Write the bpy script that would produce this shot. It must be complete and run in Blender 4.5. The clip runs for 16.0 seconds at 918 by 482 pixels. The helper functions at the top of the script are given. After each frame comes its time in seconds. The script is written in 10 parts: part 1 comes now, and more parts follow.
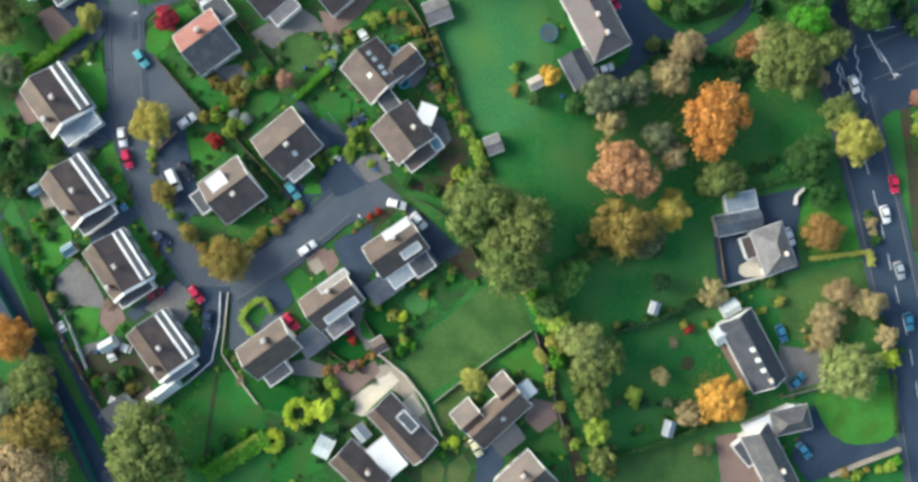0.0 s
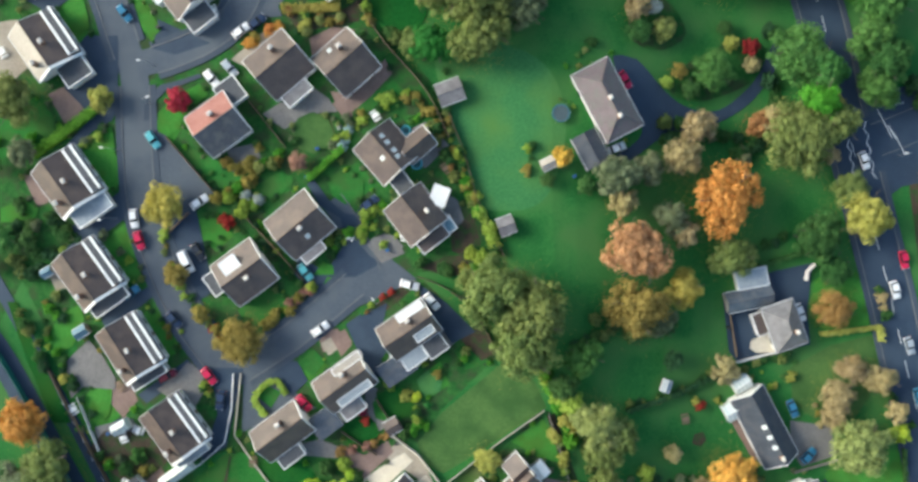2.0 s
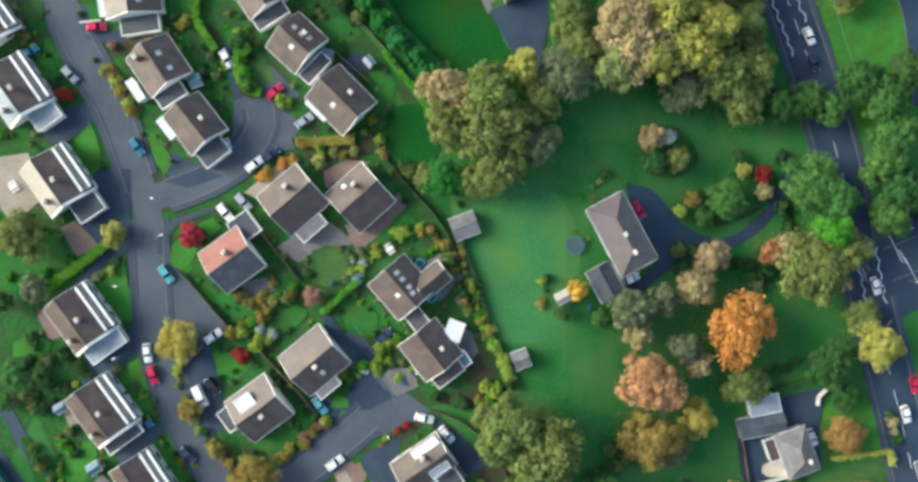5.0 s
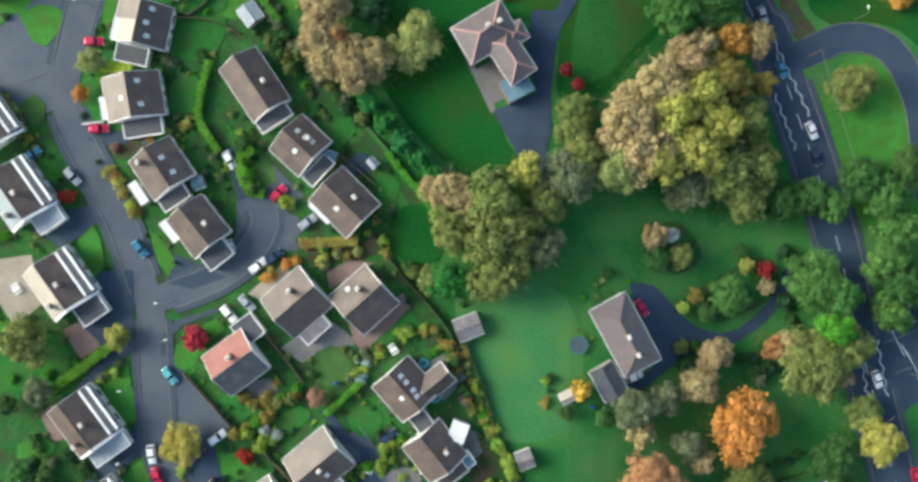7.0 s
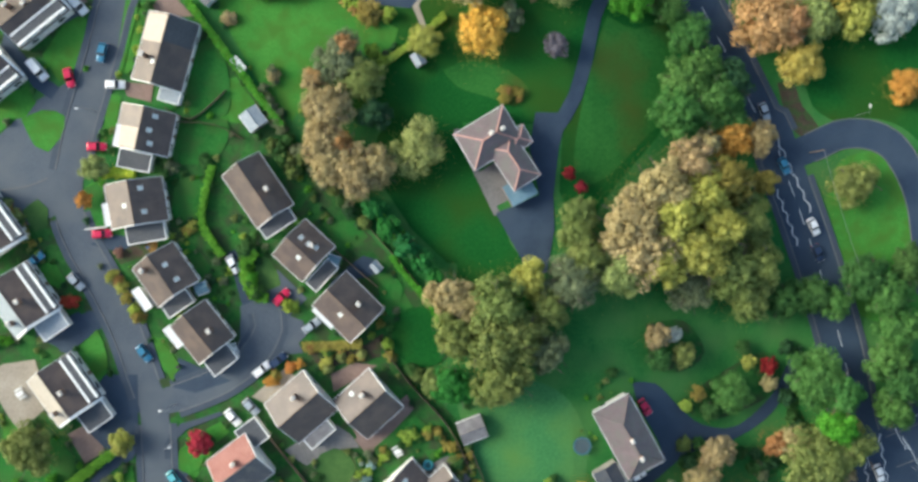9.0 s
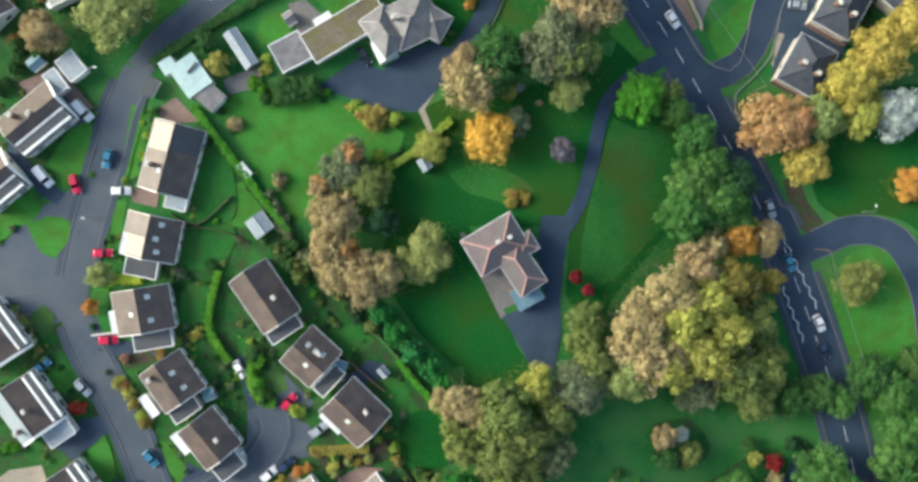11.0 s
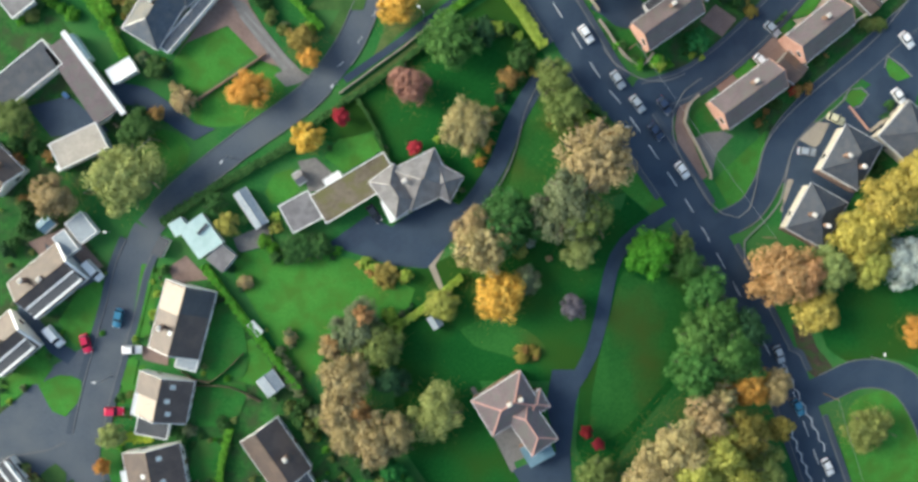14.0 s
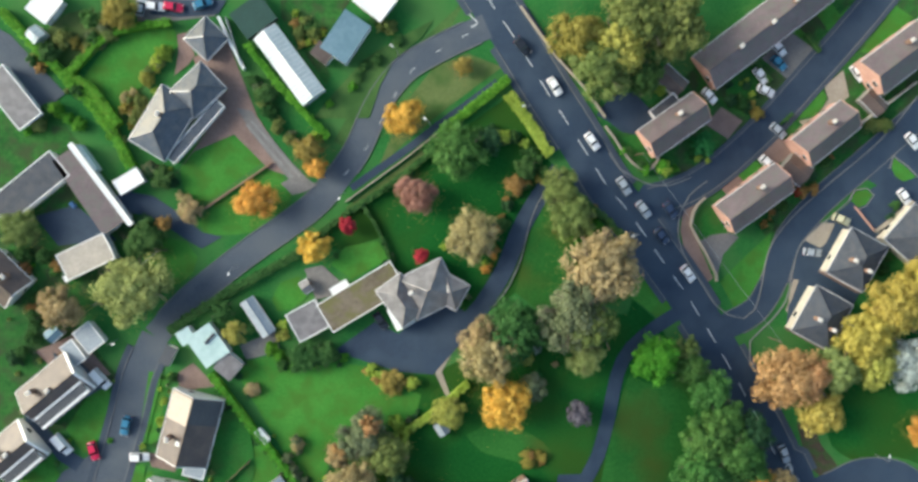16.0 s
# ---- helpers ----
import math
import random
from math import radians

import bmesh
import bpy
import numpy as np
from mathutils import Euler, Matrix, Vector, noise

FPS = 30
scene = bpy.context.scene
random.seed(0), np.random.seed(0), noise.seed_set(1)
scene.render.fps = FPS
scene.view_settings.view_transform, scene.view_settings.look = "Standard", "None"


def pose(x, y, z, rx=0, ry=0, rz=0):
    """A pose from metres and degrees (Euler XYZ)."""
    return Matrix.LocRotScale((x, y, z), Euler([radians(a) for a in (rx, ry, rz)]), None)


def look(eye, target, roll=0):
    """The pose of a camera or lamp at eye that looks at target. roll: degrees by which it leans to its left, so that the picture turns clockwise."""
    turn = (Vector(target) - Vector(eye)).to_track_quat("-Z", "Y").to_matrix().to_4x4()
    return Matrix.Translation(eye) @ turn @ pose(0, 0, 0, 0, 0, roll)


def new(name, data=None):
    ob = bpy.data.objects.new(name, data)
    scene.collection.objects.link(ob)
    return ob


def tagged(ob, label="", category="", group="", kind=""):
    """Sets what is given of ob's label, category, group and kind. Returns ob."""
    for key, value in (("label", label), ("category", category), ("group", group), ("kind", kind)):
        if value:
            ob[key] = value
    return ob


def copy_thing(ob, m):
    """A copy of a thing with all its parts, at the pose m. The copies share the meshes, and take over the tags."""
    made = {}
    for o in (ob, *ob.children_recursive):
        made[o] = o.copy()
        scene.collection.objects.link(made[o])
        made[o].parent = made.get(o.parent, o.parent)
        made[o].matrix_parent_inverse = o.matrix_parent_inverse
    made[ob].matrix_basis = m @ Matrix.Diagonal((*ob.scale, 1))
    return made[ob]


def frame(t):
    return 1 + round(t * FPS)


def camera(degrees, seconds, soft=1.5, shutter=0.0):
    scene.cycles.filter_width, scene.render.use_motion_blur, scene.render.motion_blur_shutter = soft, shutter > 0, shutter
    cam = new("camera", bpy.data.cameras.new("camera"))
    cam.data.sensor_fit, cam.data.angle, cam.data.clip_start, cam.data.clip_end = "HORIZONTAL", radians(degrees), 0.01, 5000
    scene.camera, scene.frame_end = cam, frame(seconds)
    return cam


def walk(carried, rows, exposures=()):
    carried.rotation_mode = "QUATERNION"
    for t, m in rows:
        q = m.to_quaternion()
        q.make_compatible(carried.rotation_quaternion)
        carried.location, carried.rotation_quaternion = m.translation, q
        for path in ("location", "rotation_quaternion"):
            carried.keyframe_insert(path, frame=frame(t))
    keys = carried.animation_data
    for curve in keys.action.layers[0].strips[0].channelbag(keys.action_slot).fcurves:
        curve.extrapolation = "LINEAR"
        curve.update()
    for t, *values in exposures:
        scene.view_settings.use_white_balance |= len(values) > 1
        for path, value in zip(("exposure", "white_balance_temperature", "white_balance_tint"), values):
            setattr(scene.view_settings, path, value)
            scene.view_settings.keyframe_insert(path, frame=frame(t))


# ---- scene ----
cam = camera(58.0, 16.0, soft=3.05)
PATH = [
    (0.0, -0.068, 0.048, 172.07, -0.015, 0.001, -0.424),
    (0.5, -1.015, 4.486, 172.082, -0.064, -0.082, -0.454),
    (1.0, -1.993, 8.536, 172.078, -0.056, -0.216, -0.52),
    (1.5, -3.062, 12.752, 172.1, -0.025, -0.348, -0.585),
    (2.0, -3.963, 16.874, 172.083, -0.058, -0.46, -0.574),
    (2.5, -4.901, 21.153, 172.072, -0.064, -0.573, -0.61),
    (3.0, -5.771, 25.667, 172.053, -0.21, -0.695, -0.611),
    (3.5, -6.523, 30.544, 172.025, -0.292, -0.778, -0.625),
    (4.0, -7.292, 35.229, 171.972, -0.314, -0.885, -0.624),
    (6.5, -9.505, 62.481, 171.712, -0.833, -1.271, -0.716),
    (7.0, -9.78, 67.807, 171.676, -0.911, -1.343, -0.729),
    (7.5, -9.95, 73.512, 171.645, -0.973, -1.366, -0.794),
    (8.0, -10.204, 79.053, 171.618, -1.11, -1.438, -0.823),
    (8.5, -10.557, 84.606, 171.583, -1.114, -1.531, -0.868),
    (9.0, -10.776, 89.906, 171.5, -1.201, -1.55, -0.903),
    (11.5, -12.674, 117.726, 170.788, -1.57, -1.764, -1.067),
    (12.0, -12.961, 123.117, 170.643, -1.643, -1.769, -1.092),
    (12.5, -13.329, 128.864, 170.472, -1.707, -1.806, -1.155),
    (13.0, -13.646, 134.55, 170.33, -1.858, -1.858, -1.17),
    (13.5, -13.915, 140.367, 170.17, -1.934, -1.854, -1.216),
    (14.0, -14.194, 146.114, 170.01, -2.101, -1.891, -1.201),
    (14.5, -14.501, 151.904, 169.826, -2.169, -1.898, -1.208),
    (15.0, -14.683, 157.601, 169.678, -2.307, -1.889, -1.209),
    (15.5, -14.818, 163.382, 169.55, -2.345, -1.863, -1.198),
    (16.0, -14.869, 168.989, 169.436, -2.426, -1.85, -1.218),
]

walk(cam, [(t, pose(x, y, z, rx, ry, rz)) for t, x, y, z, rx, ry, rz in PATH], [(0.0, 0.77, 6380, 2), (12.0, 0.77, 6500, 2), (16.0, 0.70, 6540, 2)])

# ---------- light: low hazy autumn sun from the west, pale sky ----------
SUN_UP, SUN_FROM = 27.0, 284.0
world = bpy.data.worlds.new("sky")
scene.world = world
world.use_nodes = True
sky = world.node_tree.nodes.new("ShaderNodeTexSky")
sky.sky_type, sky.sun_disc = "NISHITA", False
sky.sun_elevation, sky.sun_rotation = radians(SUN_UP), radians(SUN_FROM)
sky.dust_density, sky.air_density = 3.0, 1.0
world.node_tree.links.new(sky.outputs["Color"], world.node_tree.nodes["Background"].inputs["Color"])
world.node_tree.nodes["Background"].inputs["Strength"].default_value = 0.15
sun = new("sun", bpy.data.lights.new("sun", "SUN"))
sun.data.energy, sun.data.angle, sun.data.color = 2.3, radians(30.0), (1.0, 0.97, 0.92)
sd = Vector((math.sin(radians(SUN_FROM)) * math.cos(radians(SUN_UP)), math.cos(radians(SUN_FROM)) * math.cos(radians(SUN_UP)), math.sin(radians(SUN_UP))))
sun.matrix_basis = look(sd * 300 + Vector((0, 80, 0)), (0, 80, 0))

# ---------- ground form: level to the west, falling to the main road in the east ----------
KNOTS = [12 + 5 * i for i in range(11)]


def fall(x):
    s = min(1.0, max(0.0, (x - 12.0) / 50.0))
    return -8.2 * s * s * (3 - 2 * s)


def high(x):
    """Height of the ground at x."""
    if x <= KNOTS[0] or x >= KNOTS[-1]:
        return fall(x)
    i = min(int((x - KNOTS[0]) // 5), len(KNOTS) - 2)
    f = (x - KNOTS[i]) / 5
    return fall(KNOTS[i]) * (1 - f) + fall(KNOTS[i + 1]) * f


# ---------- materials ----------
MATS = {}


def material(name, low, top, rough=0.8, grain=1.2, stain=0.12, bump=0.2, metal=0.0, spread=0.0, mottle=None, gloss=0.5):
    """A procedural surface: fine grain, broad stains and relief between two colours; spread varies the pieces of one mesh."""
    if name in MATS:
        return MATS[name]
    m = bpy.data.materials.new(name)
    m.use_nodes = True
    n, l = m.node_tree.nodes, m.node_tree.links
    b = n["Principled BSDF"]
    b.inputs["Roughness"].default_value, b.inputs["Metallic"].default_value = rough, metal
    b.inputs["Specular IOR Level"].default_value = gloss
    c = n.new("ShaderNodeTexCoord")
    fine, broad = n.new("ShaderNodeTexNoise"), n.new("ShaderNodeTexNoise")
    geo = n.new("ShaderNodeNewGeometry")
    fine.inputs["Scale"].default_value, fine.inputs["Detail"].default_value = grain, 5
    broad.inputs["Scale"].default_value, broad.inputs["Detail"].default_value = stain, 4
    l.new(geo.outputs["Position"], fine.inputs["Vector"])
    l.new(geo.outputs["Position"], broad.inputs["Vector"])
    add = n.new("ShaderNodeMath")
    add.operation = "MULTIPLY_ADD"
    add.inputs[1].default_value = 0.5
    l.new(fine.outputs["Fac"], add.inputs[0])
    half = n.new("ShaderNodeMath")
    half.operation = "MULTIPLY"
    half.inputs[1].default_value = 0.5
    l.new(broad.outputs["Fac"], half.inputs[0])
    l.new(half.outputs[0], add.inputs[2])
    ramp = n.new("ShaderNodeValToRGB")
    ramp.color_ramp.elements[0].position, ramp.color_ramp.elements[1].position = 0.34, 0.66
    ramp.color_ramp.elements[0].color, ramp.color_ramp.elements[1].color = (*low, 1), (*top, 1)
    l.new(add.outputs[0], ramp.inputs["Fac"])
    out = ramp.outputs["Color"]
    if mottle:
        mix = n.new("ShaderNodeMix")
        mix.data_type = "RGBA"
        spot = n.new("ShaderNodeTexNoise")
        spot.inputs["Scale"].default_value, spot.inputs["Detail"].default_value = mottle[3], 3
        l.new(geo.outputs["Position"], spot.inputs["Vector"])
        sr = n.new("ShaderNodeValToRGB")
        sr.color_ramp.elements[0].position, sr.color_ramp.elements[1].position = 0.44, 0.64
        l.new(spot.outputs["Fac"], sr.inputs["Fac"])
        l.new(sr.outputs["Color"], mix.inputs["Factor"])
        l.new(out, mix.inputs["A"])
        mix.inputs["B"].default_value = (*mottle[:3], 1)
        out = mix.outputs["Result"]
    if spread:
        hsv = n.new("ShaderNodeHueSaturation")
        mul = n.new("ShaderNodeMapRange")
        mul.inputs["To Min"].default_value, mul.inputs["To Max"].default_value = 1 - spread, 1 + spread
        l.new(geo.outputs["Random Per Island"], mul.inputs["Value"])
        l.new(mul.outputs[0], hsv.inputs["Value"])
        oi = n.new("ShaderNodeObjectInfo")
        hue = n.new("ShaderNodeMapRange")
        hue.inputs["To Min"].default_value, hue.inputs["To Max"].default_value = 0.485, 0.515
        l.new(oi.outputs["Random"], hue.inputs["Value"])
        l.new(hue.outputs[0], hsv.inputs["Hue"])
        l.new(out, hsv.inputs["Color"])
        out = hsv.outputs["Color"]
    l.new(out, b.inputs["Base Color"])
    if spread:
        back, blend, end = n.new("ShaderNodeBsdfTranslucent"), n.new("ShaderNodeMixShader"), n["Material Output"]
        blend.inputs["Fac"].default_value = 0.28
        l.new(out, back.inputs["Color"])
        l.new(b.outputs["BSDF"], blend.inputs[1])
        l.new(back.outputs["BSDF"], blend.inputs[2])
        l.new(blend.outputs["Shader"], end.inputs["Surface"])
    if bump:
        bp = n.new("ShaderNodeBump")
        bp.inputs["Strength"].default_value, bp.inputs["Distance"].default_value = bump, 0.05
        l.new(fine.outputs["Fac"], bp.inputs["Height"])
        l.new(bp.outputs["Normal"], b.inputs["Normal"])
    MATS[name] = m
    return m


def leafage(name, low, top):
    return material(name, (1.05 * low[0], 1.22 * low[1], 1.3 * low[2]), (1.02 * top[0], 1.18 * top[1], 1.3 * top[2]), 0.75, 1.5, 0.25, 0, spread=0.24, gloss=0.25)


GRASS = material("grass", (0.018, 0.118, 0.028), (0.050, 0.200, 0.045), 0.9, 2.2, 0.09, 0.6, mottle=(0.062, 0.170, 0.046, 0.09), gloss=0.12)
LAWN = {
    "deep": material("lawn_deep", (0.018, 0.125, 0.022), (0.044, 0.190, 0.036), 0.9, 1.8, 0.12, 0.5, mottle=(0.05, 0.135, 0.03, 0.2), gloss=0.12),
    "villa": material("lawn_villa", (0.007, 0.074, 0.013), (0.018, 0.128, 0.024), 0.9, 1.8, 0.05, 0.5, mottle=(0.026, 0.080, 0.012, 0.05), gloss=0.08),
    "bright": material("lawn_bright", (0.038, 0.180, 0.026), (0.076, 0.260, 0.042), 0.9, 2.0, 0.12, 0.5, mottle=(0.06, 0.165, 0.025, 0.25), gloss=0.12),
    "field": material("lawn_field", (0.055, 0.125, 0.034), (0.095, 0.180, 0.050), 0.9, 1.6, 0.10, 0.5, mottle=(0.045, 0.11, 0.03, 0.15), gloss=0.12),
    "pale": material("lawn_pale", (0.034, 0.150, 0.050), (0.076, 0.240, 0.076), 0.9, 1.6, 0.07, 0.5, mottle=(0.082, 0.200, 0.050, 0.07), gloss=0.12),
    "warm": material("lawn_warm", (0.015, 0.098, 0.018), (0.038, 0.156, 0.030), 0.9, 1.8, 0.08, 0.5, mottle=(0.056, 0.096, 0.018, 0.07), gloss=0.1),
    "dry": material("lawn_dry", (0.085, 0.130, 0.040), (0.140, 0.180, 0.065), 0.9, 1.6, 0.14, 0.5, mottle=(0.06, 0.12, 0.03, 0.2), gloss=0.12),
}
ASPHALT = material("asphalt", (0.050, 0.066, 0.090), (0.082, 0.104, 0.132), 0.85, 3.0, 0.07, 0.2, mottle=(0.090, 0.108, 0.128, 0.12))
FOOTWAY = material("footway", (0.034, 0.050, 0.074), (0.060, 0.080, 0.108), 0.85, 3.0, 0.15, 0.2)
TARMAC = material("new_tarmac", (0.016, 0.033, 0.062), (0.028, 0.053, 0.091), 0.8, 3.0, 0.09, 0.2, mottle=(0.034, 0.057, 0.090, 0.15))
PATHING = material("paving_grey", (0.13, 0.125, 0.12), (0.22, 0.21, 0.20), 0.85, 2.0, 0.2, 0.3)
BRICKPAVE = material("paving_brick", (0.165, 0.108, 0.090), (0.275, 0.190, 0.160), 0.85, 3.0, 0.2, 0.3)
SANDPAVE = material("paving_sand", (0.26, 0.22, 0.17), (0.40, 0.35, 0.28), 0.85, 2.0, 0.2, 0.3)
SOIL = material("garden_soil", (0.035, 0.024, 0.016), (0.085, 0.060, 0.038), 0.95, 2.5, 0.3, 0.8, mottle=(0.03, 0.07, 0.015, 0.5))
GARDEN = material("garden_ground", (0.014, 0.082, 0.018), (0.046, 0.160, 0.034), 0.95, 1.1, 0.22, 0.8, mottle=(0.046, 0.074, 0.030, 0.30), gloss=0.15)
KERBDARK = material("kerb_weathered", (0.11, 0.115, 0.12), (0.17, 0.175, 0.18), 0.85, 3.0, 0.3, 0.2)
KERB = material("kerb_concrete", (0.16, 0.16, 0.16), (0.26, 0.26, 0.25), 0.85, 3.0, 0.3, 0.2)
PAINT = material("road_paint", (0.58, 0.60, 0.60), (0.80, 0.81, 0.80), 0.7, 4.0, 0.6, 0.1)
GUTTER = material("white_gutter", (0.58, 0.58, 0.58), (0.74, 0.74, 0.73), 0.6, 2.5, 0.4, 0.1)
WHITE = material("white_paint", (0.72, 0.72, 0.70), (0.87, 0.87, 0.85), 0.5, 2.5, 0.4, 0.1)
RENDERW = material("white_render", (0.60, 0.58, 0.54), (0.78, 0.76, 0.72), 0.85, 2.5, 0.4, 0.2)
CREAM = material("cream_render", (0.52, 0.46, 0.36), (0.68, 0.62, 0.50), 0.85, 2.5, 0.4, 0.2)
PINK = material("pink_brick", (0.52, 0.28, 0.21), (0.68, 0.41, 0.32), 0.85, 3.5, 0.4, 0.3)
BRICK = material("brown_brick", (0.20, 0.12, 0.085), (0.32, 0.20, 0.14), 0.85, 3.5, 0.4, 0.3)
WOOD = material("weathered_timber", (0.12, 0.085, 0.055), (0.24, 0.17, 0.11), 0.85, 3.5, 0.4, 0.4)
GREYWOOD = material("grey_timber", (0.20, 0.19, 0.17), (0.32, 0.30, 0.27), 0.85, 3.5, 0.4, 0.4)
GLASS = material("window_glass", (0.02, 0.025, 0.03), (0.04, 0.05, 0.06), 0.08, 1.0, 0.3, 0)
GLAZE = material("conservatory_glazing", (0.46, 0.53, 0.52), (0.64, 0.70, 0.68), 0.45, 1.0, 0.3, 0)
METAL = material("grey_metal", (0.25, 0.26, 0.27), (0.42, 0.43, 0.44), 0.4, 2.0, 0.4, 0.1, metal=0.6)
DARKMETAL = material("dark_metal", (0.02, 0.02, 0.022), (0.04, 0.04, 0.045), 0.5, 2.0, 0.4, 0.1)
RUBBER = material("rubber", (0.012, 0.012, 0.013), (0.025, 0.025, 0.026), 0.8, 5.0, 0.5, 0.1)
TEAL = material("teal_mesh", (0.008, 0.11, 0.085), (0.016, 0.17, 0.13), 0.7, 3.0, 0.4, 0.2)
BARK = material("bark", (0.07, 0.055, 0.04), (0.16, 0.13, 0.10), 0.9, 4.0, 0.6, 0.6)
ROOF = {
    "brown": material("roof_brown", (0.070, 0.051, 0.044), (0.112, 0.082, 0.070), 0.46, 2.6, 0.30, 0.5, mottle=(0.132, 0.094, 0.075, 0.35), gloss=0.6),
    "grey": material("roof_grey", (0.070, 0.070, 0.078), (0.12, 0.12, 0.13), 0.48, 2.6, 0.35, 0.5, mottle=(0.15, 0.14, 0.13, 0.6)),
    "pale": material("roof_pale", (0.125, 0.115, 0.115), (0.205, 0.19, 0.188), 0.34, 2.6, 0.35, 0.4, mottle=(0.22, 0.21, 0.205, 0.6), gloss=0.8),
    "slate": material("roof_slate", (0.050, 0.062, 0.080), (0.092, 0.106, 0.126), 0.27, 2.6, 0.35, 0.4, mottle=(0.10, 0.105, 0.11, 0.6), gloss=1.0),
    "ink": material("roof_ink", (0.032, 0.040, 0.055), (0.060, 0.070, 0.088), 0.7, 2.6, 0.35, 0.4, mottle=(0.065, 0.07, 0.08, 0.6)),
    "mauve": material("roof_mauve", (0.105, 0.080, 0.083), (0.175, 0.136, 0.140), 0.38, 2.6, 0.35, 0.5, mottle=(0.13, 0.12, 0.11, 0.6)),
    "net": material("roof_net", (0.012, 0.045, 0.036), (0.022, 0.075, 0.060), 0.8, 2.6, 0.35, 0.5),
    "red": material("roof_red", (0.26, 0.105, 0.085), (0.38, 0.18, 0.15), 0.8, 2.6, 0.35, 0.5),
    "felt": material("roof_felt", (0.055, 0.06, 0.068), (0.10, 0.105, 0.115), 0.8, 2.6, 0.25, 0.3),
    "moss": material("roof_moss", (0.11, 0.088, 0.055), (0.19, 0.155, 0.11), 0.85, 1.2, 0.15, 0.4, mottle=(0.14, 0.13, 0.05, 0.35)),
    "turquoise": material("roof_turquoise", (0.38, 0.53, 0.51), (0.52, 0.66, 0.63), 0.6, 1.2, 0.2, 0.2),
    "blue": material("roof_blue", (0.09, 0.18, 0.23), (0.15, 0.25, 0.31), 0.6, 1.2, 0.2, 0.2),
    "white": WHITE,
    "cream": material("roof_cream", (0.40, 0.33, 0.27), (0.52, 0.44, 0.36), 0.7, 2.0, 0.3, 0.3),
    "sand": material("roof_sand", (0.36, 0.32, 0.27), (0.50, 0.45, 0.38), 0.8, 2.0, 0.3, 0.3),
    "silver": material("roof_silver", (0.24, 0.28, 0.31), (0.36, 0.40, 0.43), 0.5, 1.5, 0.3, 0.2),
}
TERRACOTTA = material("terracotta_ridge", (0.42, 0.22, 0.19), (0.55, 0.32, 0.28), 0.8, 3.0, 0.4, 0.2)
LEAF = {
    "olive": leafage("leaf_olive", (0.115, 0.14, 0.031), (0.275, 0.28, 0.078)),
    "green": leafage("leaf_green", (0.030, 0.085, 0.018), (0.090, 0.170, 0.040)),
    "sage": leafage("leaf_sage", (0.22, 0.23, 0.062), (0.37, 0.37, 0.12)),
    "fresh": leafage("leaf_fresh", (0.044, 0.125, 0.022), (0.13, 0.245, 0.055)),
    "dark": leafage("leaf_dark", (0.021, 0.064, 0.022), (0.056, 0.122, 0.042)),
    "grey": leafage("leaf_grey", (0.105, 0.120, 0.050), (0.25, 0.25, 0.125)),
    "bright": leafage("leaf_bright", (0.066, 0.205, 0.014), (0.155, 0.345, 0.030)),
    "lime": leafage("leaf_lime", (0.22, 0.28, 0.030), (0.44, 0.48, 0.080)),
    "acid": leafage("leaf_acid", (0.38, 0.42, 0.030), (0.66, 0.68, 0.080)),
    "yellow": leafage("leaf_yellow", (0.29, 0.255, 0.045), (0.54, 0.455, 0.105)),
    "gold": leafage("leaf_gold", (0.55, 0.27, 0.038), (0.84, 0.47, 0.095)),
    "orange": leafage("leaf_orange", (0.48, 0.195, 0.035), (0.72, 0.34, 0.08)),
    "rust": leafage("leaf_rust", (0.27, 0.125, 0.035), (0.50, 0.26, 0.085)),
    "ochre": leafage("leaf_ochre", (0.22, 0.155, 0.030), (0.42, 0.30, 0.070)),
    "beige": leafage("leaf_beige", (0.30, 0.205, 0.080), (0.56, 0.395, 0.185)),
    "tan": leafage("leaf_tan", (0.40, 0.185, 0.070), (0.64, 0.335, 0.150)),
    "mustard": leafage("leaf_mustard", (0.36, 0.265, 0.040), (0.60, 0.46, 0.105)),
    "emerald": leafage("leaf_emerald", (0.012, 0.115, 0.018), (0.055, 0.235, 0.052)),
    "crimson": leafage("leaf_crimson", (0.20, 0.010, 0.022), (0.36, 0.030, 0.050)),
    "silver": leafage("leaf_silver", (0.34, 0.33, 0.27), (0.56, 0.54, 0.46)),
    "pink": leafage("leaf_pink", (0.28, 0.11, 0.075), (0.48, 0.23, 0.16)),
    "red": leafage("leaf_red", (0.34, 0.022, 0.018), (0.56, 0.060, 0.045)),
    "mauve": leafage("leaf_mauve", (0.11, 0.085, 0.095), (0.22, 0.18, 0.19)),
    "blue": leafage("leaf_blue", (0.20, 0.27, 0.24), (0.34, 0.42, 0.40)),
}
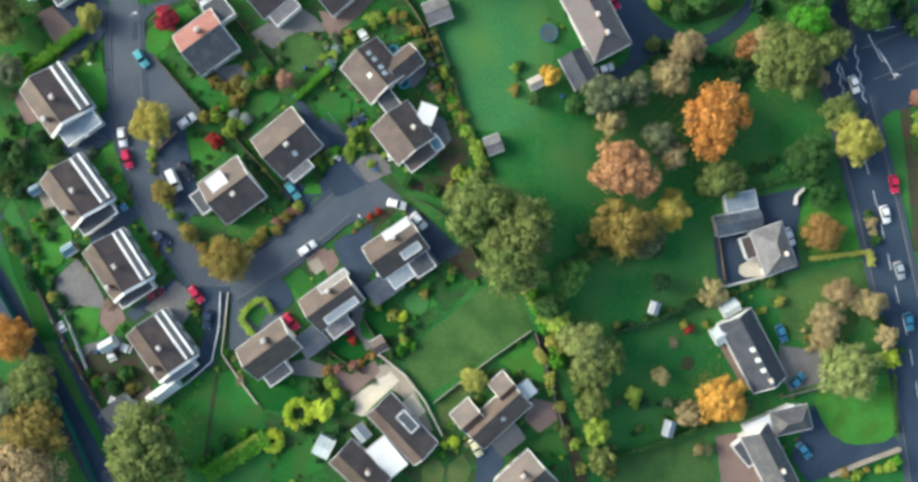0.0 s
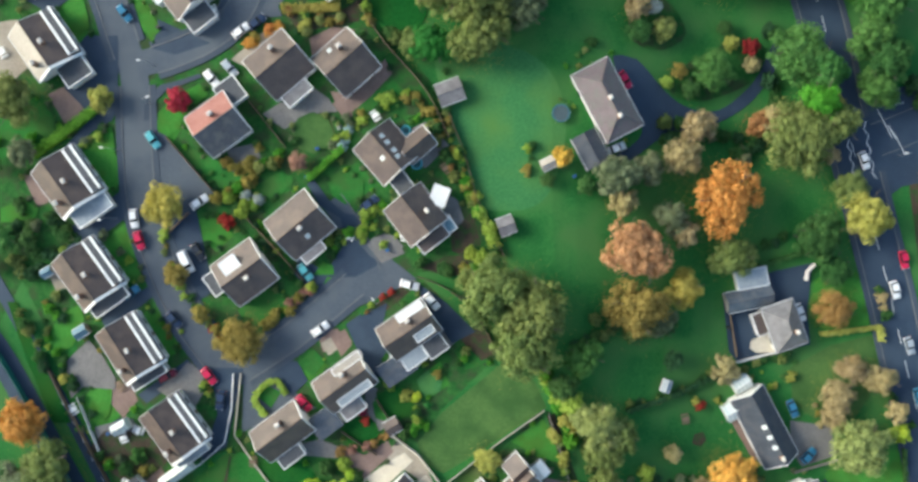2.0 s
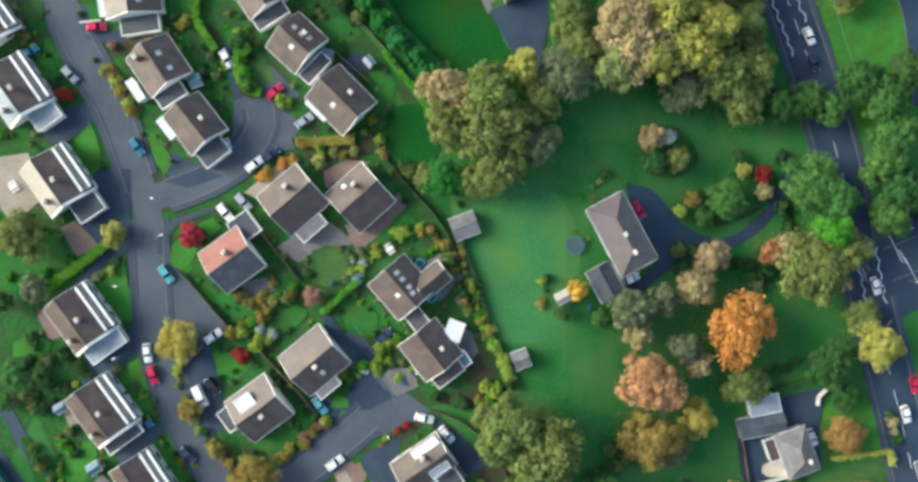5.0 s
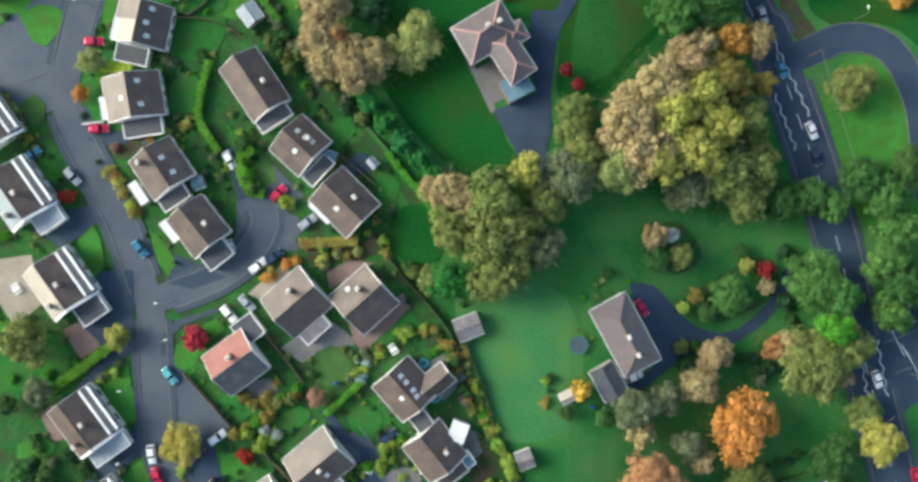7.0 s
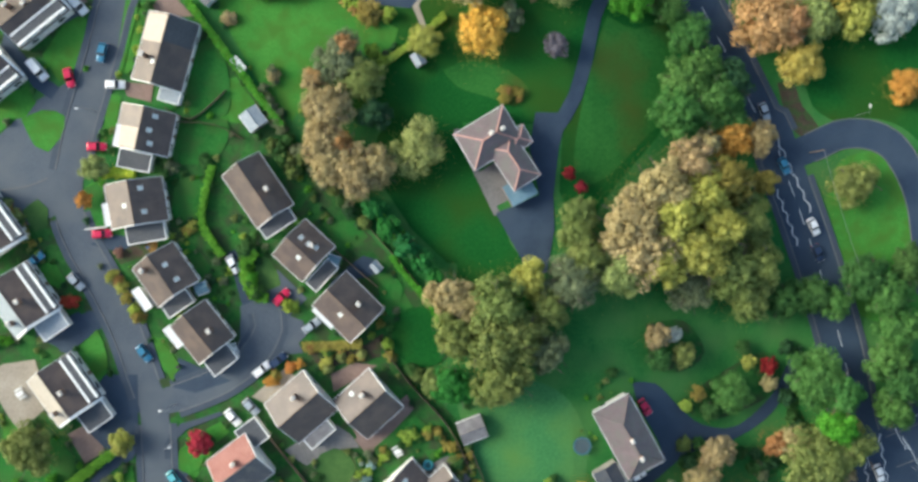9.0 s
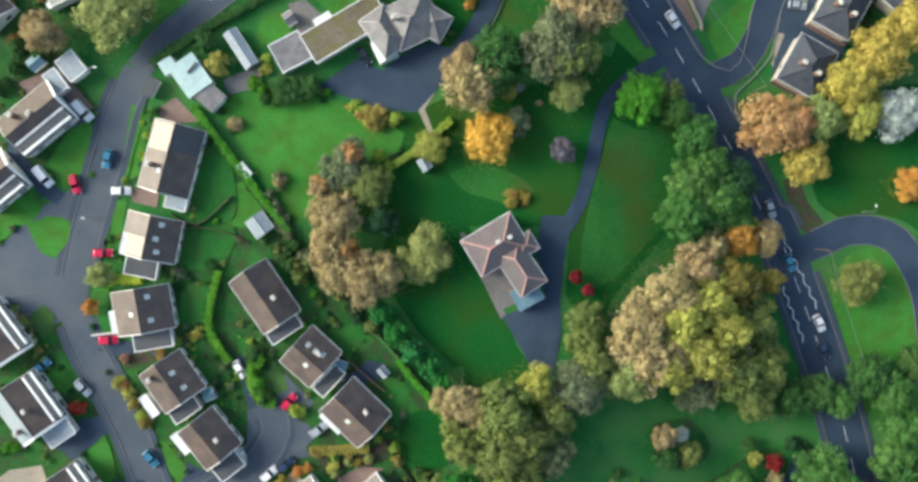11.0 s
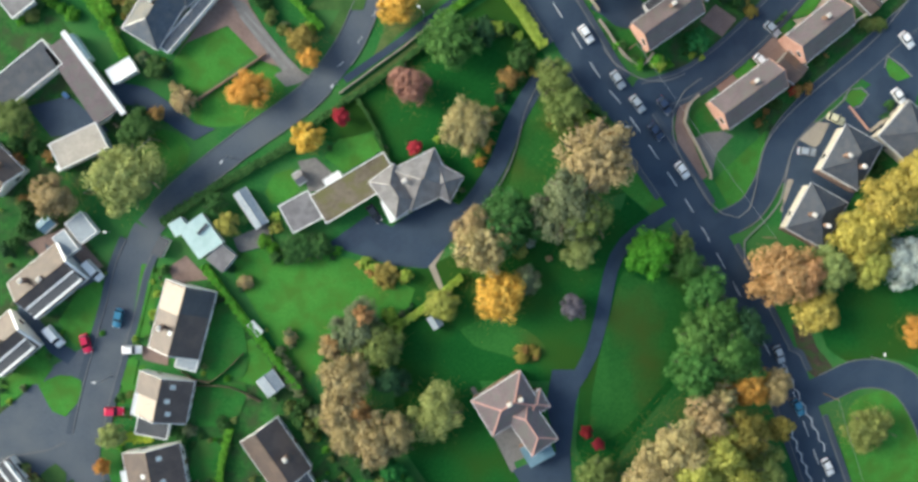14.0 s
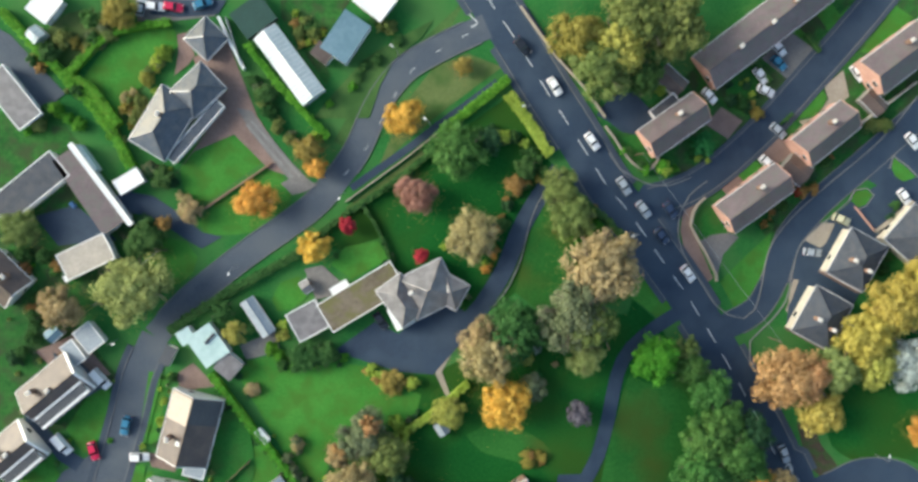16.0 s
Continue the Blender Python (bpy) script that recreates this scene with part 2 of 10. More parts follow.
HUE = {"fresh": "fresh green","sage": "pale olive","olive": "olive green", "green": "mid-green", "dark": "dark green", "grey": "grey-green", "bright": "bright green", "lime": "lime green", "acid": "bright yellow-lime",
       "yellow": "yellow-green", "gold": "golden yellow", "orange": "orange", "rust": "rust-brown", "ochre": "olive-gold", "beige": "pale beige",
       "pink": "pinkish brown", "red": "red", "mauve": "bare mauve-grey", "blue": "blue-green", "tan": "dusty orange-brown", "mustard": "mustard yellow", "emerald": "vivid green", "crimson": "dark crimson", "silver": "silvery pale"}
CARPAINT = {}
for cname, rgb in (("white", (0.84, 0.84, 0.84)), ("red", (0.56, 0.02, 0.075)), ("blue", (0.045, 0.19, 0.31)), ("dark", (0.02, 0.025, 0.035)), ("teal", (0.12, 0.42, 0.46)),
                   ("silver", (0.36, 0.40, 0.44)), ("yellow", (0.70, 0.66, 0.42)), ("navy", (0.03, 0.05, 0.10)), ("maroon", (0.16, 0.015, 0.03))):
    CARPAINT[cname] = material("car_paint_" + cname, tuple(v * 0.94 for v in rgb), rgb, 0.25, 1.0, 0.4, 0)
TAILRED = material("tail_lamp", (0.35, 0.01, 0.01), (0.45, 0.02, 0.02), 0.3, 1.0, 0.4, 0)
HEADLAMP = material("head_lamp", (0.6, 0.62, 0.62), (0.75, 0.76, 0.76), 0.15, 1.0, 0.4, 0)


# ---------- mesh helpers ----------
def empty(name, x, y, z, turn=0.0):
    ob = new(name)
    ob.empty_display_size = 0.5
    ob.matrix_basis = pose(x, y, z, 0, 0, turn)
    return ob


def part(name, bm, mat, parent=None, label="", smooth=False):
    me = bpy.data.meshes.new(name)
    bmesh.ops.recalc_face_normals(bm, faces=bm.faces)
    bm.to_mesh(me)
    bm.free()
    me.materials.append(mat)
    if smooth:
        for p in me.polygons:
            p.use_smooth = True
    ob = new(name, me)
    ob.parent = parent
    if label:
        ob["label"] = label
    return ob


def shared(name, me, parent, m, label=""):
    ob = new(name, me)
    ob.parent = parent
    ob.matrix_basis = m
    if label:
        ob["label"] = label
    return ob


def box(bm, x0, y0, z0, x1, y1, z1):
    v = [bm.verts.new((x, y, z)) for z in (z0, z1) for x, y in ((x0, y0), (x1, y0), (x1, y1), (x0, y1))]
    for f in ((0, 3, 2, 1), (4, 5, 6, 7), (0, 1, 5, 4), (1, 2, 6, 5), (2, 3, 7, 6), (3, 0, 4, 7)):
        bm.faces.new([v[i] for i in f])


def boxed(*a):
    bm = bmesh.new()
    box(bm, *a)
    return bm


def bevelled(width, *a):
    bm = boxed(*a)
    bmesh.ops.bevel(bm, geom=bm.edges[:], offset=width, segments=1, affect="EDGES")
    return bm


def slab(bm, pts, thick):
    """A sheet of the given corners with its thickness below it."""
    up = [bm.verts.new(p) for p in pts]
    dn = [bm.verts.new((p[0], p[1], p[2] - thick)) for p in pts]
    bm.faces.new(up)
    bm.faces.new(dn[::-1])
    k = len(pts)
    for i in range(k):
        bm.faces.new((up[i], dn[i], dn[(i + 1) % k], up[(i + 1) % k]))


def tube(bm, a, b, ra, rb, n=6):
    a, b = Vector(a), Vector(b)
    q = (b - a).to_track_quat("Z", "Y")
    ra_, rb_ = [], []
    for i in range(n):
        c, s = math.cos(i * math.tau / n), math.sin(i * math.tau / n)
        ra_.append(bm.verts.new(a + q @ Vector((c * ra, s * ra, 0))))
        rb_.append(bm.verts.new(b + q @ Vector((c * rb, s * rb, 0))))
    for i in range(n):
        bm.faces.new((ra_[i], ra_[(i + 1) % n], rb_[(i + 1) % n], rb_[i]))
    bm.faces.new(rb_)
    bm.faces.new(ra_[::-1])


def drape(bm, lift, thick=0.0):
    """Lay a flat bmesh on the ground, cut along the ground's own folds."""
    for k in KNOTS:
        bmesh.ops.bisect_plane(bm, geom=bm.verts[:] + bm.edges[:] + bm.faces[:], plane_co=(k, 0, 0), plane_no=(1, 0, 0))
    bmesh.ops.triangulate(bm, faces=bm.faces[:])
    bmesh.ops.recalc_face_normals(bm, faces=bm.faces[:])
    for f in bm.faces:
        if f.normal.z < 0:
            f.normal_flip()
    if thick:
        low = bmesh.ops.extrude_face_region(bm, geom=bm.faces[:])
        for v in low["geom"]:
            if isinstance(v, bmesh.types.BMVert):
                v.co.z += thick
    for v in bm.verts:
        v.co.z += high(v.co.x) + lift
    return bm


def smooth_line(pts, step=3.0):
    """Points along a curve through pts (Catmull-Rom)."""
    P = [Vector((*p, 0)) for p in pts]
    out = []
    for i in range(len(P) - 1):
        a, b, c, d = P[max(i - 1, 0)], P[i], P[i + 1], P[min(i + 2, len(P) - 1)]
        n = max(1, int((c - b).length / step))
        for k in range(n):
            t = k / n
            out.append(0.5 * ((2 * b) + (c - a) * t + (2 * a - 5 * b + 4 * c - d) * t * t + (3 * b - a - 3 * c + d) * t ** 3))
    out.append(P[-1])
    return out


def ribbon(line, left, right):
    """A flat band along a line, from left to right of it (metres, left negative)."""
    bm = bmesh.new()
    prev = None
    for i, p in enumerate(line):
        d = (line[min(i + 1, len(line) - 1)] - line[max(i - 1, 0)]).normalized()
        nrm = Vector((d.y, -d.x, 0))
        pair = (bm.verts.new(p + nrm * left), bm.verts.new(p + nrm * right))
        if prev:
            bm.faces.new((prev[0], prev[1], pair[1], pair[0]))
        prev = pair
    return bm


LAYER = [0, 0]
PLANTED = []
BUILT = []
GROWN = []
PAVED = []
CLEAR = []


def surface(name, pts, mat, lift, label="", curved=False, thick=0.0):
    bm = bmesh.new()
    loop = smooth_line(pts + [pts[0]], 2.0)[:-1] if curved else [Vector((*p, 0)) for p in pts]
    bm.faces.new([bm.verts.new(p) for p in loop])
    LAYER[0] += 1
    ob = part(name, drape(bm, lift + 0.0004 * (LAYER[0] % 40), thick), mat)
    return tagged(ob, label, kind="structure")


def lawn(kind, pts, curved=False, lift=0.03):
    if lift > 0.15:
        CLEAR.append(pts)
    return surface("lawn", pts, LAWN[kind], lift, {"deep": "deep green mown garden lawn", "bright": "bright green mown grass lawn",
                   "field": "pale green grass field", "dry": "dry yellowish grass lawn", "pale": "pale worn green grass lawn", "warm": "warm green lawn with drier patches", "villa": "dark green lawn in the grounds of a villa"}[kind], curved)


def border(pts, n, seed):
    """Low planting round the edge of a lawn."""
    rng = random.Random(seed)
    k = len(pts)
    for i in range(0, n, 2):
        a, b, f = pts[i * k // n], pts[(i * k // n + 1) % k], rng.random()
        s = rng.uniform(0.35, 0.8)
        PLANTED.append((s, a[0] + (b[0] - a[0]) * f + rng.uniform(-0.5, 0.5), a[1] + (b[1] - a[1]) * f + rng.uniform(-0.5, 0.5), rng.choice(("green", "dark", "olive", "bright", "green", "grey", "dark", "lime")), s * rng.uniform(1.0, 1.6)))


def paving(pts, mat=None, label="grey paved garden patio", curved=False, lift=0.09):
    PAVED.append(pts)
    return surface("patio", pts, mat or PATHING, lift, label, curved)


def drive(pts, mat=None, label="dark asphalt driveway", curved=False, lift=0.13):
    PAVED.append(pts)
    return surface("driveway", pts, mat or TARMAC, lift, label, curved)


ROADS = []
STREETS = []


def road(pts, width, mat=None, kerb=True, walk_l=0.0, walk_r=0.0, name="road", lift=0.10, label="worn grey asphalt estate road"):
    STREETS.append((pts, width / 2 + 0.4))
    line = smooth_line(pts)
    LAYER[1] += 1
    ob = tagged(part(name, drape(ribbon(line, -width / 2, width / 2), lift + 0.003 * LAYER[1]), mat or ASPHALT), label, kind="structure")
    ROADS.append((line, width, kerb, walk_l, walk_r))
    return ob


def edge_strips():
    """Kerbs and footways along the roads, left out where another road joins."""
    for n, (line, width, kerb, walk_l, walk_r) in enumerate(ROADS):
        fine = smooth_line([(p.x, p.y) for p in line], 1.5)
        for side, on in ((-1, walk_l), (1, walk_r)):
            runs, run = [], []
            for i, p in enumerate(fine):
                d = (fine[min(i + 1, len(fine) - 1)] - fine[max(i - 1, 0)]).normalized()
                e = p + Vector((d.y, -d.x, 0)) * side * (width / 2 + 0.3)
                free = all(m == n or min((e - q).length for q in other[0]) > other[1] / 2 + 1.0 for m, other in enumerate(ROADS))
                if free:
                    run.append(p)
                elif run:
                    runs.append(run)
                    run = []
            for run in runs + [run]:
                if len(run) < 10:
                    continue
                if kerb:
                    a = side * (width / 2 + 0.09)
                    tagged(part("kerb", drape(ribbon(run, a - 0.1, a + 0.1), 0.02, 0.215), KERBDARK), "grey concrete kerb beside the road", kind="structure")
                if on:
                    a, b = side * (width / 2 + 0.19), side * (width / 2 + 0.19 + on)
                    tagged(part("pavement", drape(ribbon(run, min(a, b), max(a, b)), 0.02 + 0.002 * n, 0.19), FOOTWAY), "grey asphalt footway beside the road", kind="structure")


def kerbline(pts, mat=None, width=0.28):
    line = smooth_line(pts, 2.0)
    tagged(part("kerb", drape(ribbon(line, -width / 2, width / 2), 0.02, 0.30), mat or KERB), "pale concrete kerb stones along the road edge", kind="structure")


def dashes(pts, dash, gap, width, lift=0.165, off=0.0):
    line = smooth_line(pts, 0.5)
    run, on = 0.0, True
    seg = []
    for a, b in zip(line, line[1:]):
        run += (b - a).length
        if on:
            seg.append(a)
        if run >= (dash if on else gap):
            if on and len(seg) > 1:
                tagged(part("road_marking", drape(ribbon(seg, off - width / 2, off + width / 2), lift), PAINT), "worn white painted road line", kind="structure")
            run, on, seg = 0.0, not on, []
    if len(seg) > 1:
        tagged(part("road_marking", drape(ribbon(seg, off - width / 2, off + width / 2), lift), PAINT), "worn white painted road line", kind="structure")


# ---------- houses ----------
def gable_roof(root, L, W, eave, ridge, mat, over=0.35, thick=0.18, fascia=WHITE, ends=True, lop=0.0, verge=0.09, gutter=None):
    """Two slopes on a rectangle L (along x) by W, the ridge at y = lop, with ridge cap, verge boards and gutters."""
    hl, hw = L / 2 + over, W / 2 + over
    low = {}
    for s in (1, -1):
        low[s] = eave - (ridge - eave) / (W / 2 - s * lop) * over
        bm = bmesh.new()
        slab(bm, [(-hl, lop, ridge + 0.12), (hl, lop, ridge + 0.12), (hl, s * hw, low[s] + 0.12), (-hl, s * hw, low[s] + 0.12)], thick)
        part("roof_slope", bm, mat, root)
        part("gutter", boxed(-hl, min(s * hw, s * (hw + 0.14)), low[s] - 0.12, hl, max(s * hw, s * (hw + 0.14)), low[s] + 0.06), gutter or GUTTER, root, "white gutter")
    bm = bmesh.new()
    tube(bm, (-hl, lop, ridge + 0.10), (hl, lop, ridge + 0.10), 0.16, 0.16, 6)
    part("ridge_cap", bm, mat, root)
    if ends:
        for e in (1, -1):
            bm = bmesh.new()
            for s in (1, -1):
                x0, x1 = sorted((e * hl, e * (hl + (verge if e > 0 else 0.09))))
                slab(bm, [(x0, lop, ridge + 0.16), (x1, lop, ridge + 0.16), (x1, s * hw, low[s] + 0.16), (x0, s * hw, low[s] + 0.16)], 0.3)
            part("verge_board", bm, fascia, root, "white verge board")


def gable_walls(root, L, W, eave, ridge, mat, lop=0.0):
    bm = bmesh.new()
    box(bm, -L / 2, -W / 2, -1.0, L / 2, W / 2, eave)
    for e in (1, -1):
        x = e * L / 2
        vs = [bm.verts.new(p) for p in ((x, -W / 2, eave), (x, W / 2, eave), (x, lop, ridge - 0.08), (x - e * 0.3, -W / 2, eave), (x - e * 0.3, W / 2, eave), (x - e * 0.3, lop, ridge - 0.08))]
        bm.faces.new(vs[:3]), bm.faces.new(vs[3:][::-1])
        for i in range(3):
            bm.faces.new((vs[i], vs[(i + 1) % 3], vs[3 + (i + 1) % 3], vs[3 + i]))
    part("wall", bm, mat, root)


def window(root, x, y, z, w, hgt, along_x, out):
    """A framed window on a wall; out is the sign of the outward side."""
    d = 0.06 * out
    if along_x:
        fr = boxed(x - w / 2, min(y, y + d), z, x + w / 2, max(y, y + d), z + hgt)
    else:
        fr = boxed(min(x, x + d), y - w / 2, z, max(x, x + d), y + w / 2, z + hgt)
    ob = part("window", fr, WHITE, root, "white framed window")
    e, i = 0.09 * out, 0.08
    if along_x:
        gl = boxed(x - w / 2 + i, min(y, y + e), z + i, x + w / 2 - i, max(y, y + e), z + hgt - i)
    else:
        gl = boxed(min(x, x + e), y - w / 2 + i, z + i, max(x, x + e), y + w / 2 - i, z + hgt - i)
    part("pane", gl, GLASS, ob)


def openings(root, L, W, storeys):
    for k in range(storeys):
        z = 0.9 + 2.6 * k
        for s in (1, -1):
            for fx in (-0.28, 0.28):
                window(root, fx * L, s * W / 2, z, 1.8, 1.2, True, s)
            window(root, s * L / 2, 0.18 * W * s, z, 1.4, 1.2, False, s)
    ob = part("door", boxed(-0.45, W / 2, 0.0, 0.45, W / 2 + 0.07, 2.05), WOOD, root, "timber front door")
    part("handle", boxed(0.3, W / 2 + 0.07, 1.0, 0.36, W / 2 + 0.13, 1.12), METAL, ob)


def chimney(root, x, y, z0, z1, mat=BRICK):
    ob = part("chimney", boxed(x - 0.45, y - 0.35, z0, x + 0.45, y + 0.35, z1), mat, root, "masonry chimney stack")
    part("chimney_cap", bevelled(0.04, x - 0.52, y - 0.42, z1, x + 0.52, y + 0.42, z1 + 0.12), RENDERW, ob)
    for dx in (-0.2, 0.2):
        bm = bmesh.new()
        tube(bm, (x + dx, y, z1 + 0.12), (x + dx, y, z1 + 0.5), 0.13, 0.11, 8)
        part("chimney_pot", bm, CREAM, ob, "pale clay chimney pot")


def skylight(root, x, y, W, eave, ridge, size=0.9):
    """A roof window lying on a gable slope (y signed)."""
    s = 1 if y > 0 else -1
    k = (ridge - eave) / (W / 2)
    bm = bmesh.new()
    z = lambda yy: ridge - k * abs(yy) + 0.12 + 0.10
    slab(bm, [(x - size / 2, y - size / 2, z(y - size / 2)), (x + size / 2, y - size / 2, z(y - size / 2)), (x + size / 2, y + size / 2, z(y + size / 2)), (x - size / 2, y + size / 2, z(y + size / 2))], 0.14)
    ob = part("skylight", bm, WHITE, root, "white roof window")
    bm = bmesh.new()
    i = size / 2 - 0.12
    slab(bm, [(x - i, y - i, z(y - i) + 0.03), (x + i, y - i, z(y - i) + 0.03), (x + i, y + i, z(y + i) + 0.03), (x - i, y + i, z(y + i) + 0.03)], 0.03)
    part("pane", bm, GLAZE, ob)


def flat_block(root, x0, y0, x1, y1, top, roofmat, wallmat=RENDERW, trim=True, name="extension"):
    """A flat-roofed block with a raised white edge."""
    x0, x1 = sorted((x0, x1))
    y0, y1 = sorted((y0, y1))
    ob = part(name, boxed(x0, y0, -1.0, x1, y1, top - 0.12), wallmat, root)
    part("flat_roof", boxed(x0 - 0.1, y0 - 0.1, top - 0.115, x1 + 0.1, y1 + 0.1, top), roofmat, ob)
    if trim:
        bm = bmesh.new()
        w = 0.2
        for a in ((x0 - 0.22, y0 - 0.22, x1 + 0.22, y0 - 0.22 + w), (x0 - 0.22, y1 + 0.22 - w, x1 + 0.22, y1 + 0.22),
                  (x0 - 0.22, y0 - 0.22 + w, x0 - 0.22 + w, y1 + 0.22 - w), (x1 + 0.22 - w, y0 - 0.22 + w, x1 + 0.22, y1 + 0.22 - w)):
            box(bm, a[0], a[1], top - 0.25, a[2], a[3], top + 0.07)
        part("roof_edge", bm, WHITE, ob, "white roof edge board")


def house(x, y, turn, L, W, eave=2.7, ridge=5.6, roof="brown", wall="white", chimneys=((0.2, 0.5),), lights=(), dormer=0, blocks=(), label="", storeys=1, roof2=None, lop=0.0, verge=0.16, face=1, patches=()):
    """A gabled house, its ridge along the local x. chimneys: (fx, fy); lights: (fx, fy) roof windows; dormer: side of a long flat dormer;
    blocks: (x0, y0, x1, y1, top, roof) flat extensions in local metres."""
    BUILT.append((x, y, turn, L, W, wall == "white"))
    root = empty("house", x, y, high(x), turn)
    wallmat = {"white": RENDERW, "cream": CREAM, "pink": PINK, "brick": BRICK}[wall]
    gable_walls(root, L, W, eave, ridge, wallmat, lop)
    gable_roof(root, L, W, eave, ridge, ROOF[roof], over=0.16, lop=lop, verge=verge, fascia=PINK if wall == "pink" else WHITE)
    # roof2 recolours one slope: real red tiles, or sunlight painted on as a pale tone
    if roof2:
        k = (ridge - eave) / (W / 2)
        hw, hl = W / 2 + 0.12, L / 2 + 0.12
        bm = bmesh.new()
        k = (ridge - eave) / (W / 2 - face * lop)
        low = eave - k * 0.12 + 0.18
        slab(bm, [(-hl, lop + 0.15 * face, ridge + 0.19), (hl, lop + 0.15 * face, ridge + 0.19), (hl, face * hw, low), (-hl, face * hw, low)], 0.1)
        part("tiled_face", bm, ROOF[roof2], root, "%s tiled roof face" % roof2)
    for side, f0, f1, tone in patches:
        k = (ridge - eave) / (W / 2 - side * lop)
        bm = bmesh.new()
        slab(bm, [(f0 * L, lop + 0.2 * side, ridge - k * 0.2 + 0.2), (f1 * L, lop + 0.2 * side, ridge - k * 0.2 + 0.2), (f1 * L, side * W / 2, eave + 0.2), (f0 * L, side * W / 2, eave + 0.2)], 0.1)
        part("retiled_patch", bm, ROOF[tone], root, "newer %s roof covering" % tone)
    openings(root, L, W, storeys)
    for fx, fy in chimneys:
        yy = fy * W / 2
        zz = ridge - (ridge - eave) * abs(fy)
        chimney(root, fx * L / 2, yy + lop * (1 - abs(fy)), zz - 0.3, max(ridge, zz) + 0.9)
    for fx, fy in lights:
        skylight(root, fx * L / 2, fy * W / 2, W, eave, ridge)
    if dormer:
        s = dormer
        y0, y1 = s * W * (0.29 if lop else 0.20), s * (W * 0.5 - 0.1)
        top = ridge - (ridge - eave) * 0.42
        ob = part("dormer", boxed(-L / 2 + 0.3, min(y0, y1), eave - 0.2, L / 2 - 0.3, max(y0, y1), top), RENDERW, root, "long flat-roofed dormer")
        part("dormer_roof", boxed(-L / 2 + 0.2, min(y0, y1) - 0.1, top, L / 2 - 0.2, max(y0, y1) + 0.1, top + 0.08), ROOF["felt"], ob)
        for yy in (y0 + s * 0.25, y1):
            part("fascia", boxed(-L / 2 + 0.1, yy - 0.26, top - 0.2, L / 2 - 0.1, yy + 0.26, top + 0.13), WHITE, ob, "white fascia board")
        for fx in (-0.3, 0, 0.3):
            window(ob, fx * L, y1, top - 1.0, 1.5, 0.75, True, s)
    for b in blocks:
        flat_block(root, *b[:4], b[4], ROOF[b[5]], wallmat, True)
    return tagged(root, label or "white rendered bungalow with a %s tiled gable roof" % {"brown": "brown", "grey": "grey", "slate": "blue-grey", "ink": "dark slate-grey", "pale": "pale grey", "red": "red", "sand": "sandy"}.get(roof, roof), "house", "houses of the estate")


